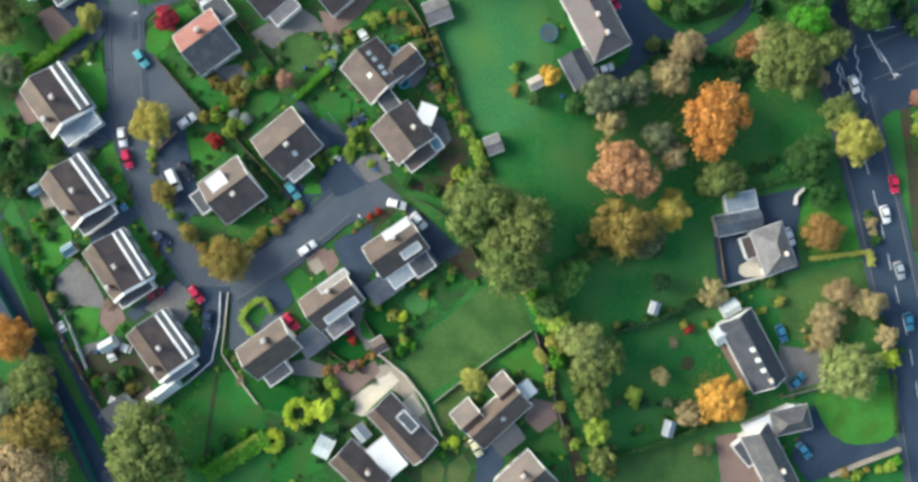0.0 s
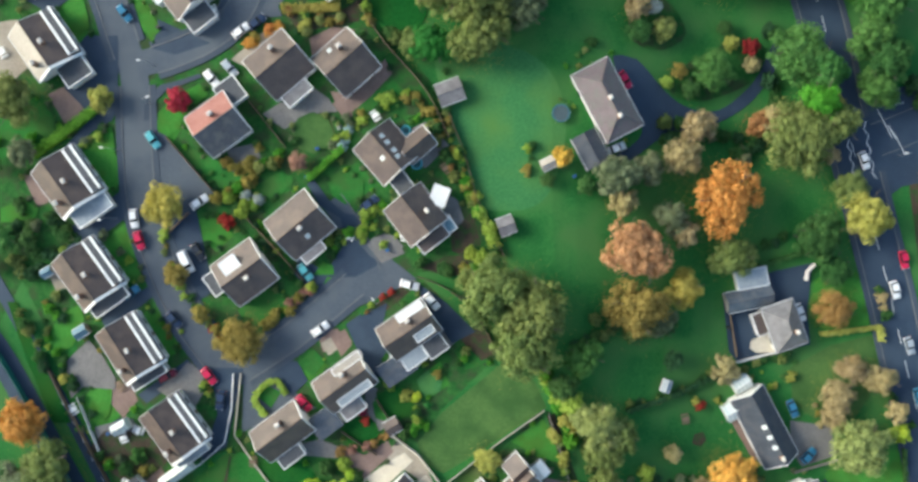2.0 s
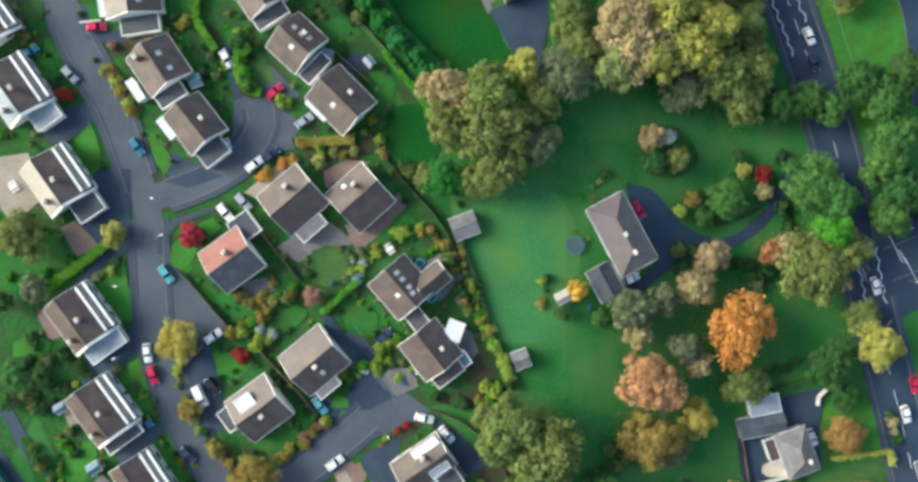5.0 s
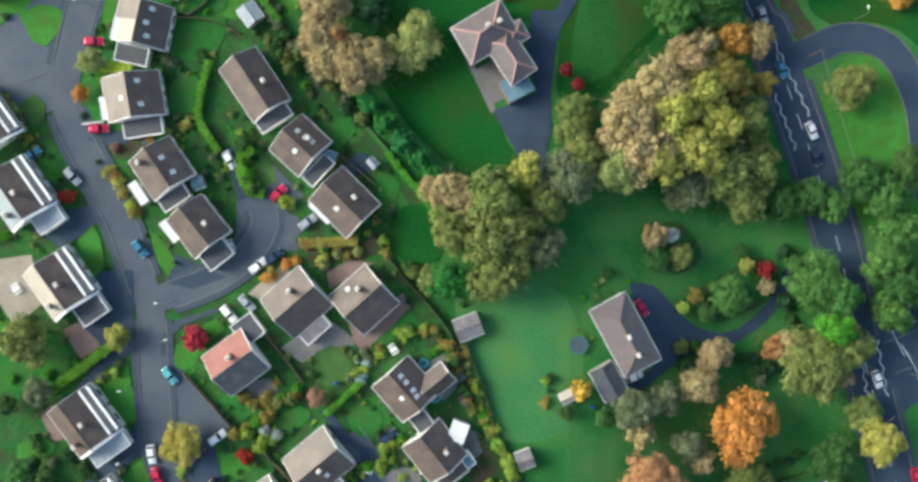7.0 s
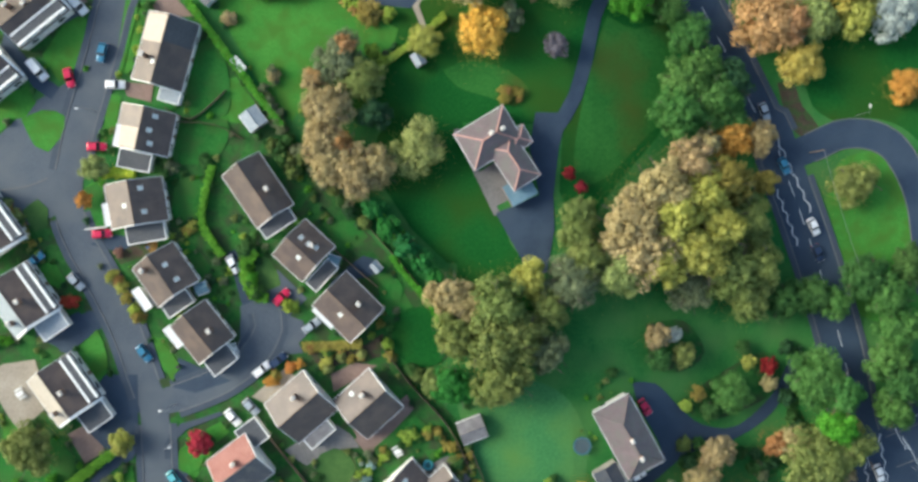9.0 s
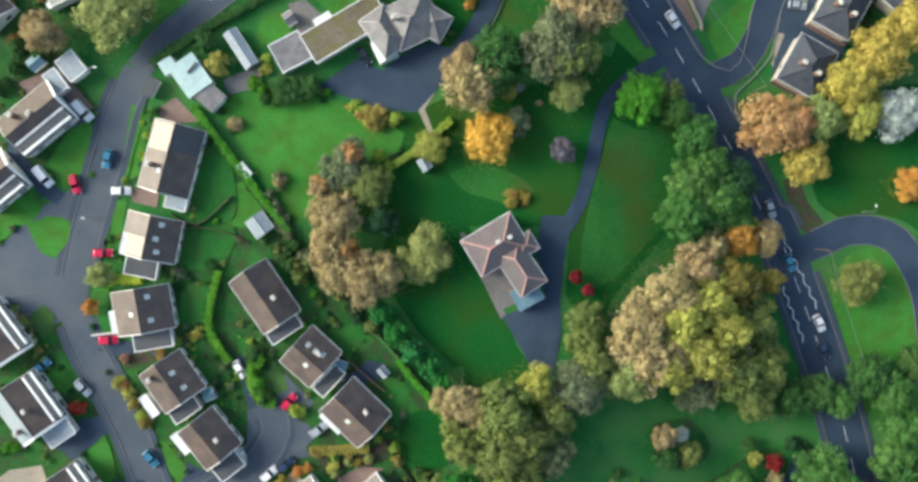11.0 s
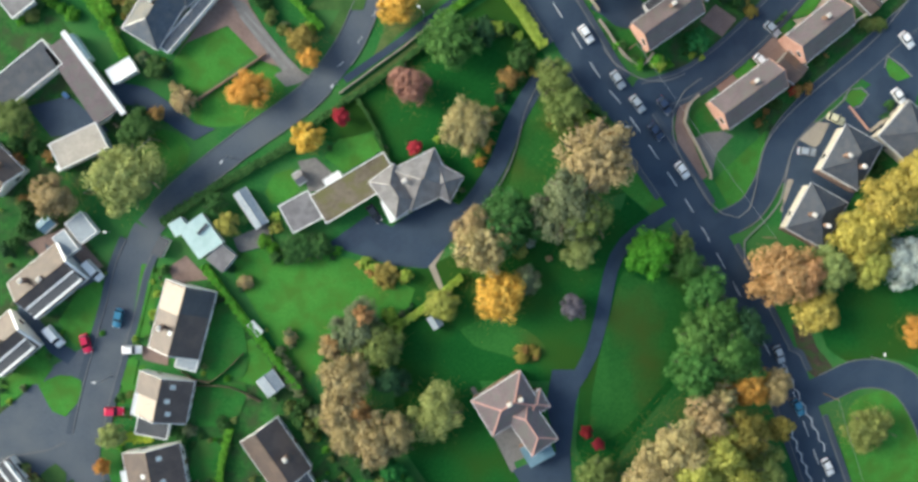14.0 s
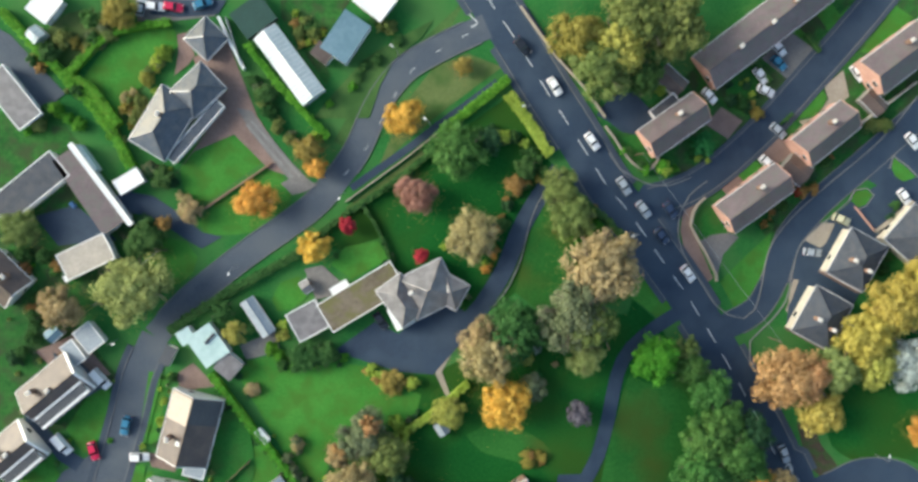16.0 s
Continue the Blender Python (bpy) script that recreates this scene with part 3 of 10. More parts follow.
def hip_house(x, y, turn, L, W, eave=3.0, ridge=6.0, roof="slate", wall="white", chimneys=((0.0, 0.0),), wings=(), blocks=(), label="", caps=None, storeys=1, lights=()):
    """A hipped house; wings: (cx, cy, turn, L, W, eave, ridge) further hipped bodies in local metres."""
    BUILT.append((x, y, turn, L, W, wall == "white"))
    root = empty("house", x, y, high(x), turn)
    wallmat = {"white": RENDERW, "cream": CREAM, "pink": PINK, "brick": BRICK}[wall]
    bodies = [(0, 0, 0, L, W, eave, ridge)] + list(wings)
    for cx, cy, tn, l, w, e, r in bodies:
        m = pose(cx, cy, 0, 0, 0, tn)
        bm = boxed(-l / 2, -w / 2, -1.0, l / 2, w / 2, e)
        bm.transform(m)
        part("wall", bm, wallmat, root)
        hl, hw = l / 2 + 0.4, w / 2 + 0.4
        if l >= w:
            a, b = Vector((-(hl - hw), 0, r)), Vector((hl - hw, 0, r))
        else:
            a, b = Vector((0, -(hw - hl), r)), Vector((0, hw - hl, r))
        c = [Vector((-hl, -hw, e)), Vector((hl, -hw, e)), Vector((hl, hw, e)), Vector((-hl, hw, e))]
        faces = [(c[0], c[1], b, a), (c[1], c[2], b), (c[2], c[3], a, b), (c[3], c[0], a)] if l >= w else [(c[0], c[1], a), (c[1], c[2], b, a), (c[2], c[3], b), (c[3], c[0], a, b)]
        for f in faces:
            bm = bmesh.new()
            slab(bm, [p + Vector((0, 0, 0.05)) for p in f], 0.15)
            bm.transform(m)
            part("roof_face", bm, ROOF[roof], root)
        lines = [(a, b)] + ([(c[0], a), (c[3], a), (c[1], b), (c[2], b)] if l >= w else [(c[0], a), (c[1], a), (c[2], b), (c[3], b)])
        for p, q in lines:
            if (q - p).length < 0.3:
                continue
            bm = bmesh.new()
            tube(bm, p + Vector((0, 0, 0.08)), q + Vector((0, 0, 0.08)), 0.17, 0.17, 6)
            bm.transform(m)
            part("ridge_cap", bm, caps or ROOF[roof], root)
        bm = bmesh.new()
        for g in ((-hl - 0.14, -hw - 0.14, hl + 0.14, -hw), (-hl - 0.14, hw, hl + 0.14, hw + 0.14), (-hl - 0.14, -hw, -hl, hw), (hl, -hw, hl + 0.14, hw)):
            box(bm, g[0], g[1], e - 0.16, g[2], g[3], e + 0.02)
        bm.transform(m)
        part("gutter", bm, GUTTER, root, "white gutter")
    openings(root, L, W, storeys)
    for fx, fy in chimneys:
        chimney(root, fx * L / 2, fy * W / 2, ridge - 1.2, ridge + 1.1)
    for fx, fy in lights:
        z = ridge - (ridge - eave) * abs(fy) + 0.1
        part("skylight", bevelled(0.05, fx * L / 2 - 0.6, fy * W / 2 - 0.6, z - 0.4, fx * L / 2 + 0.6, fy * W / 2 + 0.6, z + 0.35), WHITE, root, "white roof dormer light")
    for b in blocks:
        flat_block(root, *b[:4], b[4], ROOF[b[5]], wallmat, len(b) < 7)
    return tagged(root, label or "detached house with a hipped slate roof", "house", "houses of the estate")


def shed(x, y, turn, L, W, eave=2.0, ridge=2.6, roof="pale", label="small grey timber garden shed in a garden", wall=None):
    root = empty("shed", x, y, high(x), turn)
    wallmat = wall or GREYWOOD
    gable_walls(root, L, W, eave, ridge, wallmat)
    gable_roof(root, L, W, eave, ridge, ROOF[roof], 0.12, 0.06, wallmat, False)
    part("door", boxed(L / 2, -0.4, 0, L / 2 + 0.05, 0.4, 1.8), WOOD, root)
    return tagged(root, label, "shed", "garden sheds")


def flat_house(x, y, turn, L, W, top, roof, label, name="garage", wall=RENDERW, trim=True):
    BUILT.append((x, y, turn, L, W, False))
    root = empty(name, x, y, high(x), turn)
    flat_block(root, -L / 2, -W / 2, L / 2, W / 2, top, ROOF[roof], wall, trim, "wall")
    part("door", boxed(L / 2, -min(1.1, W * 0.35), 0, L / 2 + 0.06, min(1.1, W * 0.35), min(2.05, top - 0.3)), WHITE, root, "white up-and-over door")
    return tagged(root, label, name.replace("_", " "), "outbuildings")


def conservatory(x, y, turn, L, W, eave=2.2, ridge=3.1, label="white framed glass conservatory beside a house"):
    root = empty("conservatory", x, y, high(x), turn)
    part("base", boxed(-L / 2, -W / 2, -0.5, L / 2, W / 2, 0.6), RENDERW, root)
    part("glazing", boxed(-L / 2 + 0.04, -W / 2 + 0.04, 0.6, L / 2 - 0.04, W / 2 - 0.04, eave - 0.02), GLAZE, root)
    n = max(3, int(L / 0.9))
    for s in (1, -1):
        for i in range(n):
            a, b = -L / 2 + L * i / n, -L / 2 + L * (i + 1) / n
            bm = bmesh.new()
            slab(bm, [(a + 0.05, 0.05 * s, ridge), (b - 0.05, 0.05 * s, ridge), (b - 0.05, s * W / 2, eave), (a + 0.05, s * W / 2, eave)], 0.05)
            part("pane", bm, GLAZE, root)
        for i in range(n + 1):
            a = -L / 2 + L * i / n
            bm = bmesh.new()
            tube(bm, (a, 0, ridge + 0.03), (a, s * W / 2, eave + 0.03), 0.06, 0.06, 4)
            part("glazing_bar", bm, WHITE, root)
    bm = bmesh.new()
    tube(bm, (-L / 2, 0, ridge + 0.05), (L / 2, 0, ridge + 0.05), 0.1, 0.1, 6)
    part("ridge_bar", bm, WHITE, root)
    return tagged(root, label, "conservatory")


# ---------- cars ----------
CARS = {}


def car_mesh(colour, van):
    """A car along local x built from its own parts."""
    root = empty("van" if van else "car", 0, 0, 0)
    Lc, Wc, Hc = (4.8, 1.85, 2.0) if van else (4.0, 1.66, 1.45)
    belt = 1.15 if van else 0.9
    bm = bmesh.new()
    prof = [(-Lc / 2, 0.35), (-Lc / 2 + 0.05, belt - 0.05), (-Lc / 2 + 0.5, belt), (Lc / 2 - 1.2, belt), (Lc / 2 - 0.2, belt - 0.18), (Lc / 2, 0.6), (Lc / 2 - 0.02, 0.32)]
    rows = []
    for f, yy in ((0.86, -Wc / 2), (1.0, -Wc / 2 + 0.12), (1.0, Wc / 2 - 0.12), (0.86, Wc / 2)):
        rows.append([bm.verts.new((px * (0.97 if abs(yy) > Wc / 2 - 0.05 else 1), yy, 0.3 + (pz - 0.3) * (f if pz > 0.5 else 1))) for px, pz in prof])
    k = len(prof)
    for r in range(3):
        for i in range(k):
            bm.faces.new((rows[r][i], rows[r][(i + 1) % k], rows[r + 1][(i + 1) % k], rows[r + 1][i]))
    bm.faces.new(rows[0][::-1]), bm.faces.new(rows[3])
    body = part("body", bm, CARPAINT[colour], root, "painted steel body", True)
    x0, x1 = (-Lc / 2 + 0.12, Lc / 2 - 1.1) if van else (-Lc / 2 + 0.35, Lc / 2 - 1.25)
    u0, u1 = (x0 + 0.08, x1 - 0.55) if van else (x0 + 0.32, x1 - 0.6)
    w0, w1 = Wc / 2 - 0.06, Wc / 2 - 0.17
    b = [(x0, -w0, belt - 0.04), (x1, -w0, belt - 0.04), (x1, w0, belt - 0.04), (x0, w0, belt - 0.04)]
    t = [(u0, -w1, Hc - 0.05), (u1, -w1, Hc - 0.05), (u1, w1, Hc - 0.05), (u0, w1, Hc - 0.05)]
    for nm, q in (("side_window", (b[0], b[1], t[1], t[0])), ("windscreen", (b[1], b[2], t[2], t[1])), ("side_window", (b[2], b[3], t[3], t[2])), ("rear_window", (b[3], b[0], t[0], t[3]))):
        bm = bmesh.new()
        bm.faces.new([bm.verts.new(p) for p in q])
        bmesh.ops.solidify(bm, geom=bm.faces[:], thickness=0.03)
        part(nm, bm, CARPAINT[colour] if van and nm != "windscreen" else GLASS, root)
    part("roof", bevelled(0.04, u0 - 0.05, -w1 - 0.03, Hc - 0.07, u1 + 0.05, w1 + 0.03, Hc), CARPAINT[colour], root)
    for sx in (-1, 1):
        for sy in (-1, 1):
            bm = bmesh.new()
            cx, cy = sx * Lc * 0.30, sy * (Wc / 2 - 0.10)
            tube(bm, (cx, cy - 0.1, 0.31), (cx, cy + 0.1, 0.31), 0.31, 0.31, 12)
            wheel = part("wheel", bm, RUBBER, root, "black tyre")
            bm = bmesh.new()
            tube(bm, (cx, cy - 0.112, 0.31), (cx, cy + 0.112, 0.31), 0.19, 0.19, 10)
            part("rim", bm, METAL, wheel)
    for sy in (-1, 1):
        part("headlight", bevelled(0.02, Lc / 2 - 0.16, sy * 0.62 - 0.16, 0.58, Lc / 2 - 0.03, sy * 0.62 + 0.16, 0.72), HEADLAMP, root)
        part("tail_light", bevelled(0.02, -Lc / 2 - 0.01, sy * 0.68 - 0.12, 0.62, -Lc / 2 + 0.08, sy * 0.68 + 0.12, 0.82), TAILRED, root)
        part("mirror", bevelled(0.02, x1 - 0.45, sy * (Wc / 2 + 0.06) - 0.08, belt - 0.02, x1 - 0.3, sy * (Wc / 2 + 0.06) + 0.08, belt + 0.14), CARPAINT[colour], root)
    word = {"dark": "black", "teal": "pale turquoise", "navy": "dark blue", "silver": "silver-grey", "maroon": "dark red", "yellow": "cream"}.get(colour, colour)
    return tagged(root, ("%s delivery van parked on asphalt" if van else "%s hatchback car standing on asphalt") % word, "van" if van else "car", "cars")


def car(x, y, turn, colour, van=False, lift=0.14):
    dx = math.cos(radians(turn))
    slope = math.degrees(math.atan2(high(x + dx) - high(x - dx), 2.0))
    m = pose(x, y, high(x) + lift, 0, -slope, turn)
    if (colour, van) in CARS:
        return copy_thing(CARS[colour, van], m)
    CARS[colour, van] = ob = car_mesh(colour, van)
    ob.matrix_basis = m
    return ob


# ---------- trees, shrubs, hedges ----------
CROWNS, TRUNKS = {}, {}


def crown_mesh(colour, size, variant):
    """A unit crown of many small leaf clumps gathered on uneven lobes, with gaps; size 2 tall tree, 1 small tree, 0 bush."""
    key = (colour, size, variant)
    if key in CROWNS:
        return CROWNS[key]
    rng = np.random.default_rng(17 * variant + 5 * size + 3)
    lobes, leaves, leaf = ((12, 26, 0.19), (32, 96, 0.085), (58, 140, 0.050))[size]
    V, F = [], []
    for i in range(lobes):
        z = 1 - 1.5 * (i + 0.5) / lobes
        a = i * 2.39996 + rng.uniform(-0.4, 0.4)
        rr = math.sqrt(max(0.0, 1 - z * z)) * rng.uniform(0.35, 0.92)
        c = np.array([math.cos(a) * rr, math.sin(a) * rr, z * rng.uniform(0.45, 0.75)])
        lr = rng.uniform(0.13, 0.34) * (1.35 if size == 0 else 1.0)
        d = rng.normal(size=(leaves, 3))
        d /= np.linalg.norm(d, axis=1)[:, None]
        d[:, 2] = np.where(d[:, 2] < -0.35, -d[:, 2], d[:, 2])
        p = c + d * lr * rng.uniform(0.55, 1.22, size=(leaves, 1))
        t = np.cross(d, rng.normal(size=(leaves, 3)))
        t /= np.linalg.norm(t, axis=1)[:, None] + 1e-9
        nrm = d + rng.normal(scale=0.45, size=(leaves, 3))
        u = np.cross(nrm, t)
        u /= np.linalg.norm(u, axis=1)[:, None] + 1e-9
        s = leaf * rng.uniform(0.6, 1.35, size=(leaves, 1))
        base = len(V)
        q = np.stack([p - t * s, p - u * s * 0.75 - t * s * 0.1, p + t * s, p + u * s * 0.75 + t * s * 0.1], axis=1).reshape(-1, 3)
        V.extend(map(tuple, q))
        F.extend((base + 4 * k, base + 4 * k + 1, base + 4 * k + 2, base + 4 * k + 3) for k in range(leaves))
    me = bpy.data.meshes.new("crown")
    me.from_pydata(V, [], F)
    me.materials.append(LEAF[colour])
    CROWNS[key] = me
    return me


def trunk_mesh(variant, bare):
    """A unit-high tapered trunk with forked limbs."""
    if (variant, bare) in TRUNKS:
        return TRUNKS[variant, bare]
    rng = random.Random(variant + 40)
    bm = bmesh.new()
    tube(bm, (0, 0, -0.08), (0, 0, 0.35), 0.032, 0.024, 7)
    tube(bm, (0, 0, 0.35), (0.01, 0.0, 0.72), 0.024, 0.010, 6)
    for i in range(16 if bare else 7):
        a, z = i * 2.4 + rng.uniform(-0.3, 0.3), 0.32 + 0.4 * i / (16 if bare else 7)
        r = rng.uniform(0.24, 0.40)
        e = (math.cos(a) * r, math.sin(a) * r, z + rng.uniform(0.08, 0.22))
        tube(bm, (0, 0, z), e, 0.012, 0.005, 5)
        for k in range(3 if bare else 2):
            b = a + rng.uniform(-0.7, 0.7)
            tube(bm, e, (e[0] + math.cos(b) * 0.14, e[1] + math.sin(b) * 0.14, e[2] + rng.uniform(0.0, 0.1)), 0.005, 0.002, 4)
    me = bpy.data.meshes.new("trunk")
    bm.to_mesh(me)
    bm.free()
    me.materials.append(BARK)
    TRUNKS[variant, bare] = me
    return me


def tree(x, y, r, tall, colour, flat=1.0, also=None):
    GROWN.append((x, y, r, colour))
    """A tree with a crown of radius r that tops out at tall metres."""
    k = (int(abs(x) * 7 + abs(y) * 3)) % 3
    root = empty("tree", x, y, high(x), (x * 37 + y * 11) % 360)
    deep = min(tall * 0.85, r * 1.75 * flat)
    shared("trunk", trunk_mesh(k, colour in ("beige", "mauve", "grey")), root, Matrix.Diagonal((max(tall, r * 2.0), max(tall, r * 2.0), tall * 0.95, 1)))
    size = 2 if r > 3.4 else 1
    shared("crown", crown_mesh(colour, size, k), root, Matrix.Translation((0, 0, tall - deep * 0.56)) @ Matrix.Diagonal((r, r * 0.96, deep * 0.56, 1)))
    if also:
        shared("crown", crown_mesh(also, size, (k + 1) % 3), root, Matrix.Translation((r * 0.1, -r * 0.1, tall - deep * 0.6)) @ Matrix.Diagonal((r * 0.97, r * 0.97, deep * 0.56, 1)))
    stem = "broad" if r > 4.5 else "small"
    return tagged(root, "%s tree with %s autumn foliage standing in grass" % (stem, HUE[colour]), "tree", "trees")


def bush(x, y, r, colour, tall=None):
    k = (int(abs(x) * 7 + abs(y) * 3)) % 3
    root = empty("shrub", x, y, high(x), (x * 53 + y * 17) % 360)
    tall = tall or r * 1.5
    shared("foliage", crown_mesh(colour, 0 if r < 1.1 else 1, k), root, Matrix.Translation((0, 0, tall * 0.36)) @ Matrix.Diagonal((r, r, tall * 0.72, 1)))
    return tagged(root, "rounded %s garden shrub" % HUE[colour], "shrub", "shrubs")


def shrubs(pts, n, r, colours, spread=0.6, seed=1):
    """n separate shrubs scattered along a line; planted all together at the end."""
    rng = random.Random(seed)
    line = smooth_line(pts, 0.5)
    for i in range(n):
        p = line[min(len(line) - 1, int((i + rng.uniform(0.1, 0.9)) / n * len(line)))]
        s = r * rng.uniform(0.6, 1.35)
        PLANTED.append((s, p.x + rng.uniform(-spread, spread), p.y + rng.uniform(-spread, spread), rng.choice(colours), s * rng.uniform(1.1, 1.7)))


def leaf_fall(seed=8):
    """Fallen leaves lying on the grass under the autumn trees."""
    rng = np.random.default_rng(seed)
    tint = {"orange": 0, "rust": 1, "gold": 0, "ochre": 1, "beige": 2, "yellow": 2, "pink": 1, "sage": 2, "olive": 2}
    V, F, M = [], [], []
    for x, y, r, colour in GROWN:
        if colour not in tint or r < 1.8:
            continue
        streets = [q for q in STREETS if near_line(x, y, q[0]) < q[1] + 2.5 * r]
        paved = [p for p in PAVED if any(math.hypot(px - x, py - y) < 2.5 * r + 12 for px, py in p)]
        for _ in range(int(r * r * (26 if tint[colour] < 2 else 12))):
            a, d = rng.uniform(0, math.tau), r * (0.7 + abs(rng.normal(0, 0.34)))
            px, py = x + math.cos(a) * d, y + math.sin(a) * d
            if any(near_line(px, py, line) < w for line, w in streets) or any(inside(px, py, p) for p in paved):
                continue
            s, t, z = rng.uniform(0.045, 0.12), rng.uniform(0, math.tau), high(px) + rng.uniform(0.07, 0.1)
            b = len(V)
            for k in range(4):
                V.append((px + math.cos(t + k * 1.5708) * s, py + math.sin(t + k * 1.5708) * s, z + 0.02 * (k % 2)))
            F.append((b, b + 1, b + 2, b + 3))
            M.append(tint[colour])
    me = bpy.data.meshes.new("fallen_leaves")
    me.from_pydata(V, [], F)
    for c in ("ochre", "rust", "ochre"):
        me.materials.append(LEAF[c])
    me.polygons.foreach_set("material_index", M)
    tagged(new("fallen_leaves", me), "fallen orange and brown leaves lying on grass", "leaves", kind="stuff")


def inside(x, y, poly):
    hit = False
    for (x0, y0), (x1, y1) in zip(poly, poly[1:] + poly[:1]):
        if (y0 > y) != (y1 > y) and x < x0 + (x1 - x0) * (y - y0) / (y1 - y0):
            hit = not hit
    return hit


def fringe(seed=5):
    """Mixed planting in the beds round the walls of the estate houses, clear of roads, drives and other buildings."""
    rng = random.Random(seed)
    for hx, hy, turn, L, W, estate in BUILT:
        if not estate:
            continue
        c, s = math.cos(radians(turn)), math.sin(radians(turn))
        streets = [q for q in STREETS if near_line(hx, hy, q[0]) < q[1] + 20]
        paved = [p for p in PAVED if any(math.hypot(px - hx, py - hy) < 30 for px, py in p)]
        built = [q for q in BUILT if math.hypot(q[0] - hx, q[1] - hy) < 30]
        for _ in range(int((L + W) * 0.9)):
            out = rng.uniform(0.8, 4.5)
            if rng.random() < L / (L + W):
                u, v = rng.uniform(-L / 2 - 2, L / 2 + 2), rng.choice((-1, 1)) * (W / 2 + out)
            else:
                u, v = rng.choice((-1, 1)) * (L / 2 + out), rng.uniform(-W / 2 - 2, W / 2 + 2)
            x, y = hx + u * c - v * s, hy + u * s + v * c
            r = rng.uniform(0.3, 0.85)
            hue, f = rng.choice(("green", "fresh", "dark", "olive", "sage", "grey", "fresh", "bright", "olive", "lime")), rng.uniform(1.0, 1.5)
            if any(inside(x, y, p) for p in paved) or any(near_line(x, y, line) < w + r for line, w in streets):
                continue
            if any(abs((x - a) * math.cos(radians(t)) + (y - b) * math.sin(radians(t))) < l / 2 + 0.4 + r and abs((y - b) * math.cos(radians(t)) - (x - a) * math.sin(radians(t))) < w / 2 + 0.4 + r for a, b, t, l, w, _ in built):
                continue
            PLANTED.append((r, x, y, hue, r * f))


def near_line(x, y, line):
    best = 99.0
    for (x0, y0), (x1, y1) in zip(line, line[1:]):
        d = max((x1 - x0) ** 2 + (y1 - y0) ** 2, 1e-6)
        f = min(1, max(0, ((x - x0) * (x1 - x0) + (y - y0) * (y1 - y0)) / d))
        best = min(best, math.hypot(x - x0 - f * (x1 - x0), y - y0 - f * (y1 - y0)))
    return best


def plant():
    """The 260 largest shrubs are things of their own; the many small ones are one undergrowth."""
    order = sorted((q for q in PLANTED if q[0] > 0.95 or not any(inside(q[1], q[2], p) for p in CLEAR + PAVED)), key=lambda q: -q[0])
    for s, x, y, c, t in order[:260]:
        bush(x, y, s, c, t)
    V, F, M, slots = [], [], [], []
    base = 0
    for s, x, y, c, t in order[260:]:
        me = crown_mesh(c, 0, int(abs(x) * 7) % 3)
        co = np.empty(len(me.vertices) * 3)
        me.vertices.foreach_get("co", co)
        co = co.reshape(-1, 3) * (s, s, t * 0.72) + (x, y, high(x) + t * 0.36)
        V.append(co)
        if c not in slots:
            slots.append(c)
        k = len(co) // 4
        F.append(np.arange(k * 4).reshape(-1, 4) + base)
        M += [slots.index(c)] * k
        base += len(co)
    me = bpy.data.meshes.new("undergrowth")
    me.from_pydata(np.concatenate(V).tolist(), [], np.concatenate(F).tolist())
    for c in slots:
        me.materials.append(LEAF[c])
    me.polygons.foreach_set("material_index", M)
    tagged(new("undergrowth", me), "low mixed green and autumn shrubs in garden beds", "undergrowth", kind="stuff")


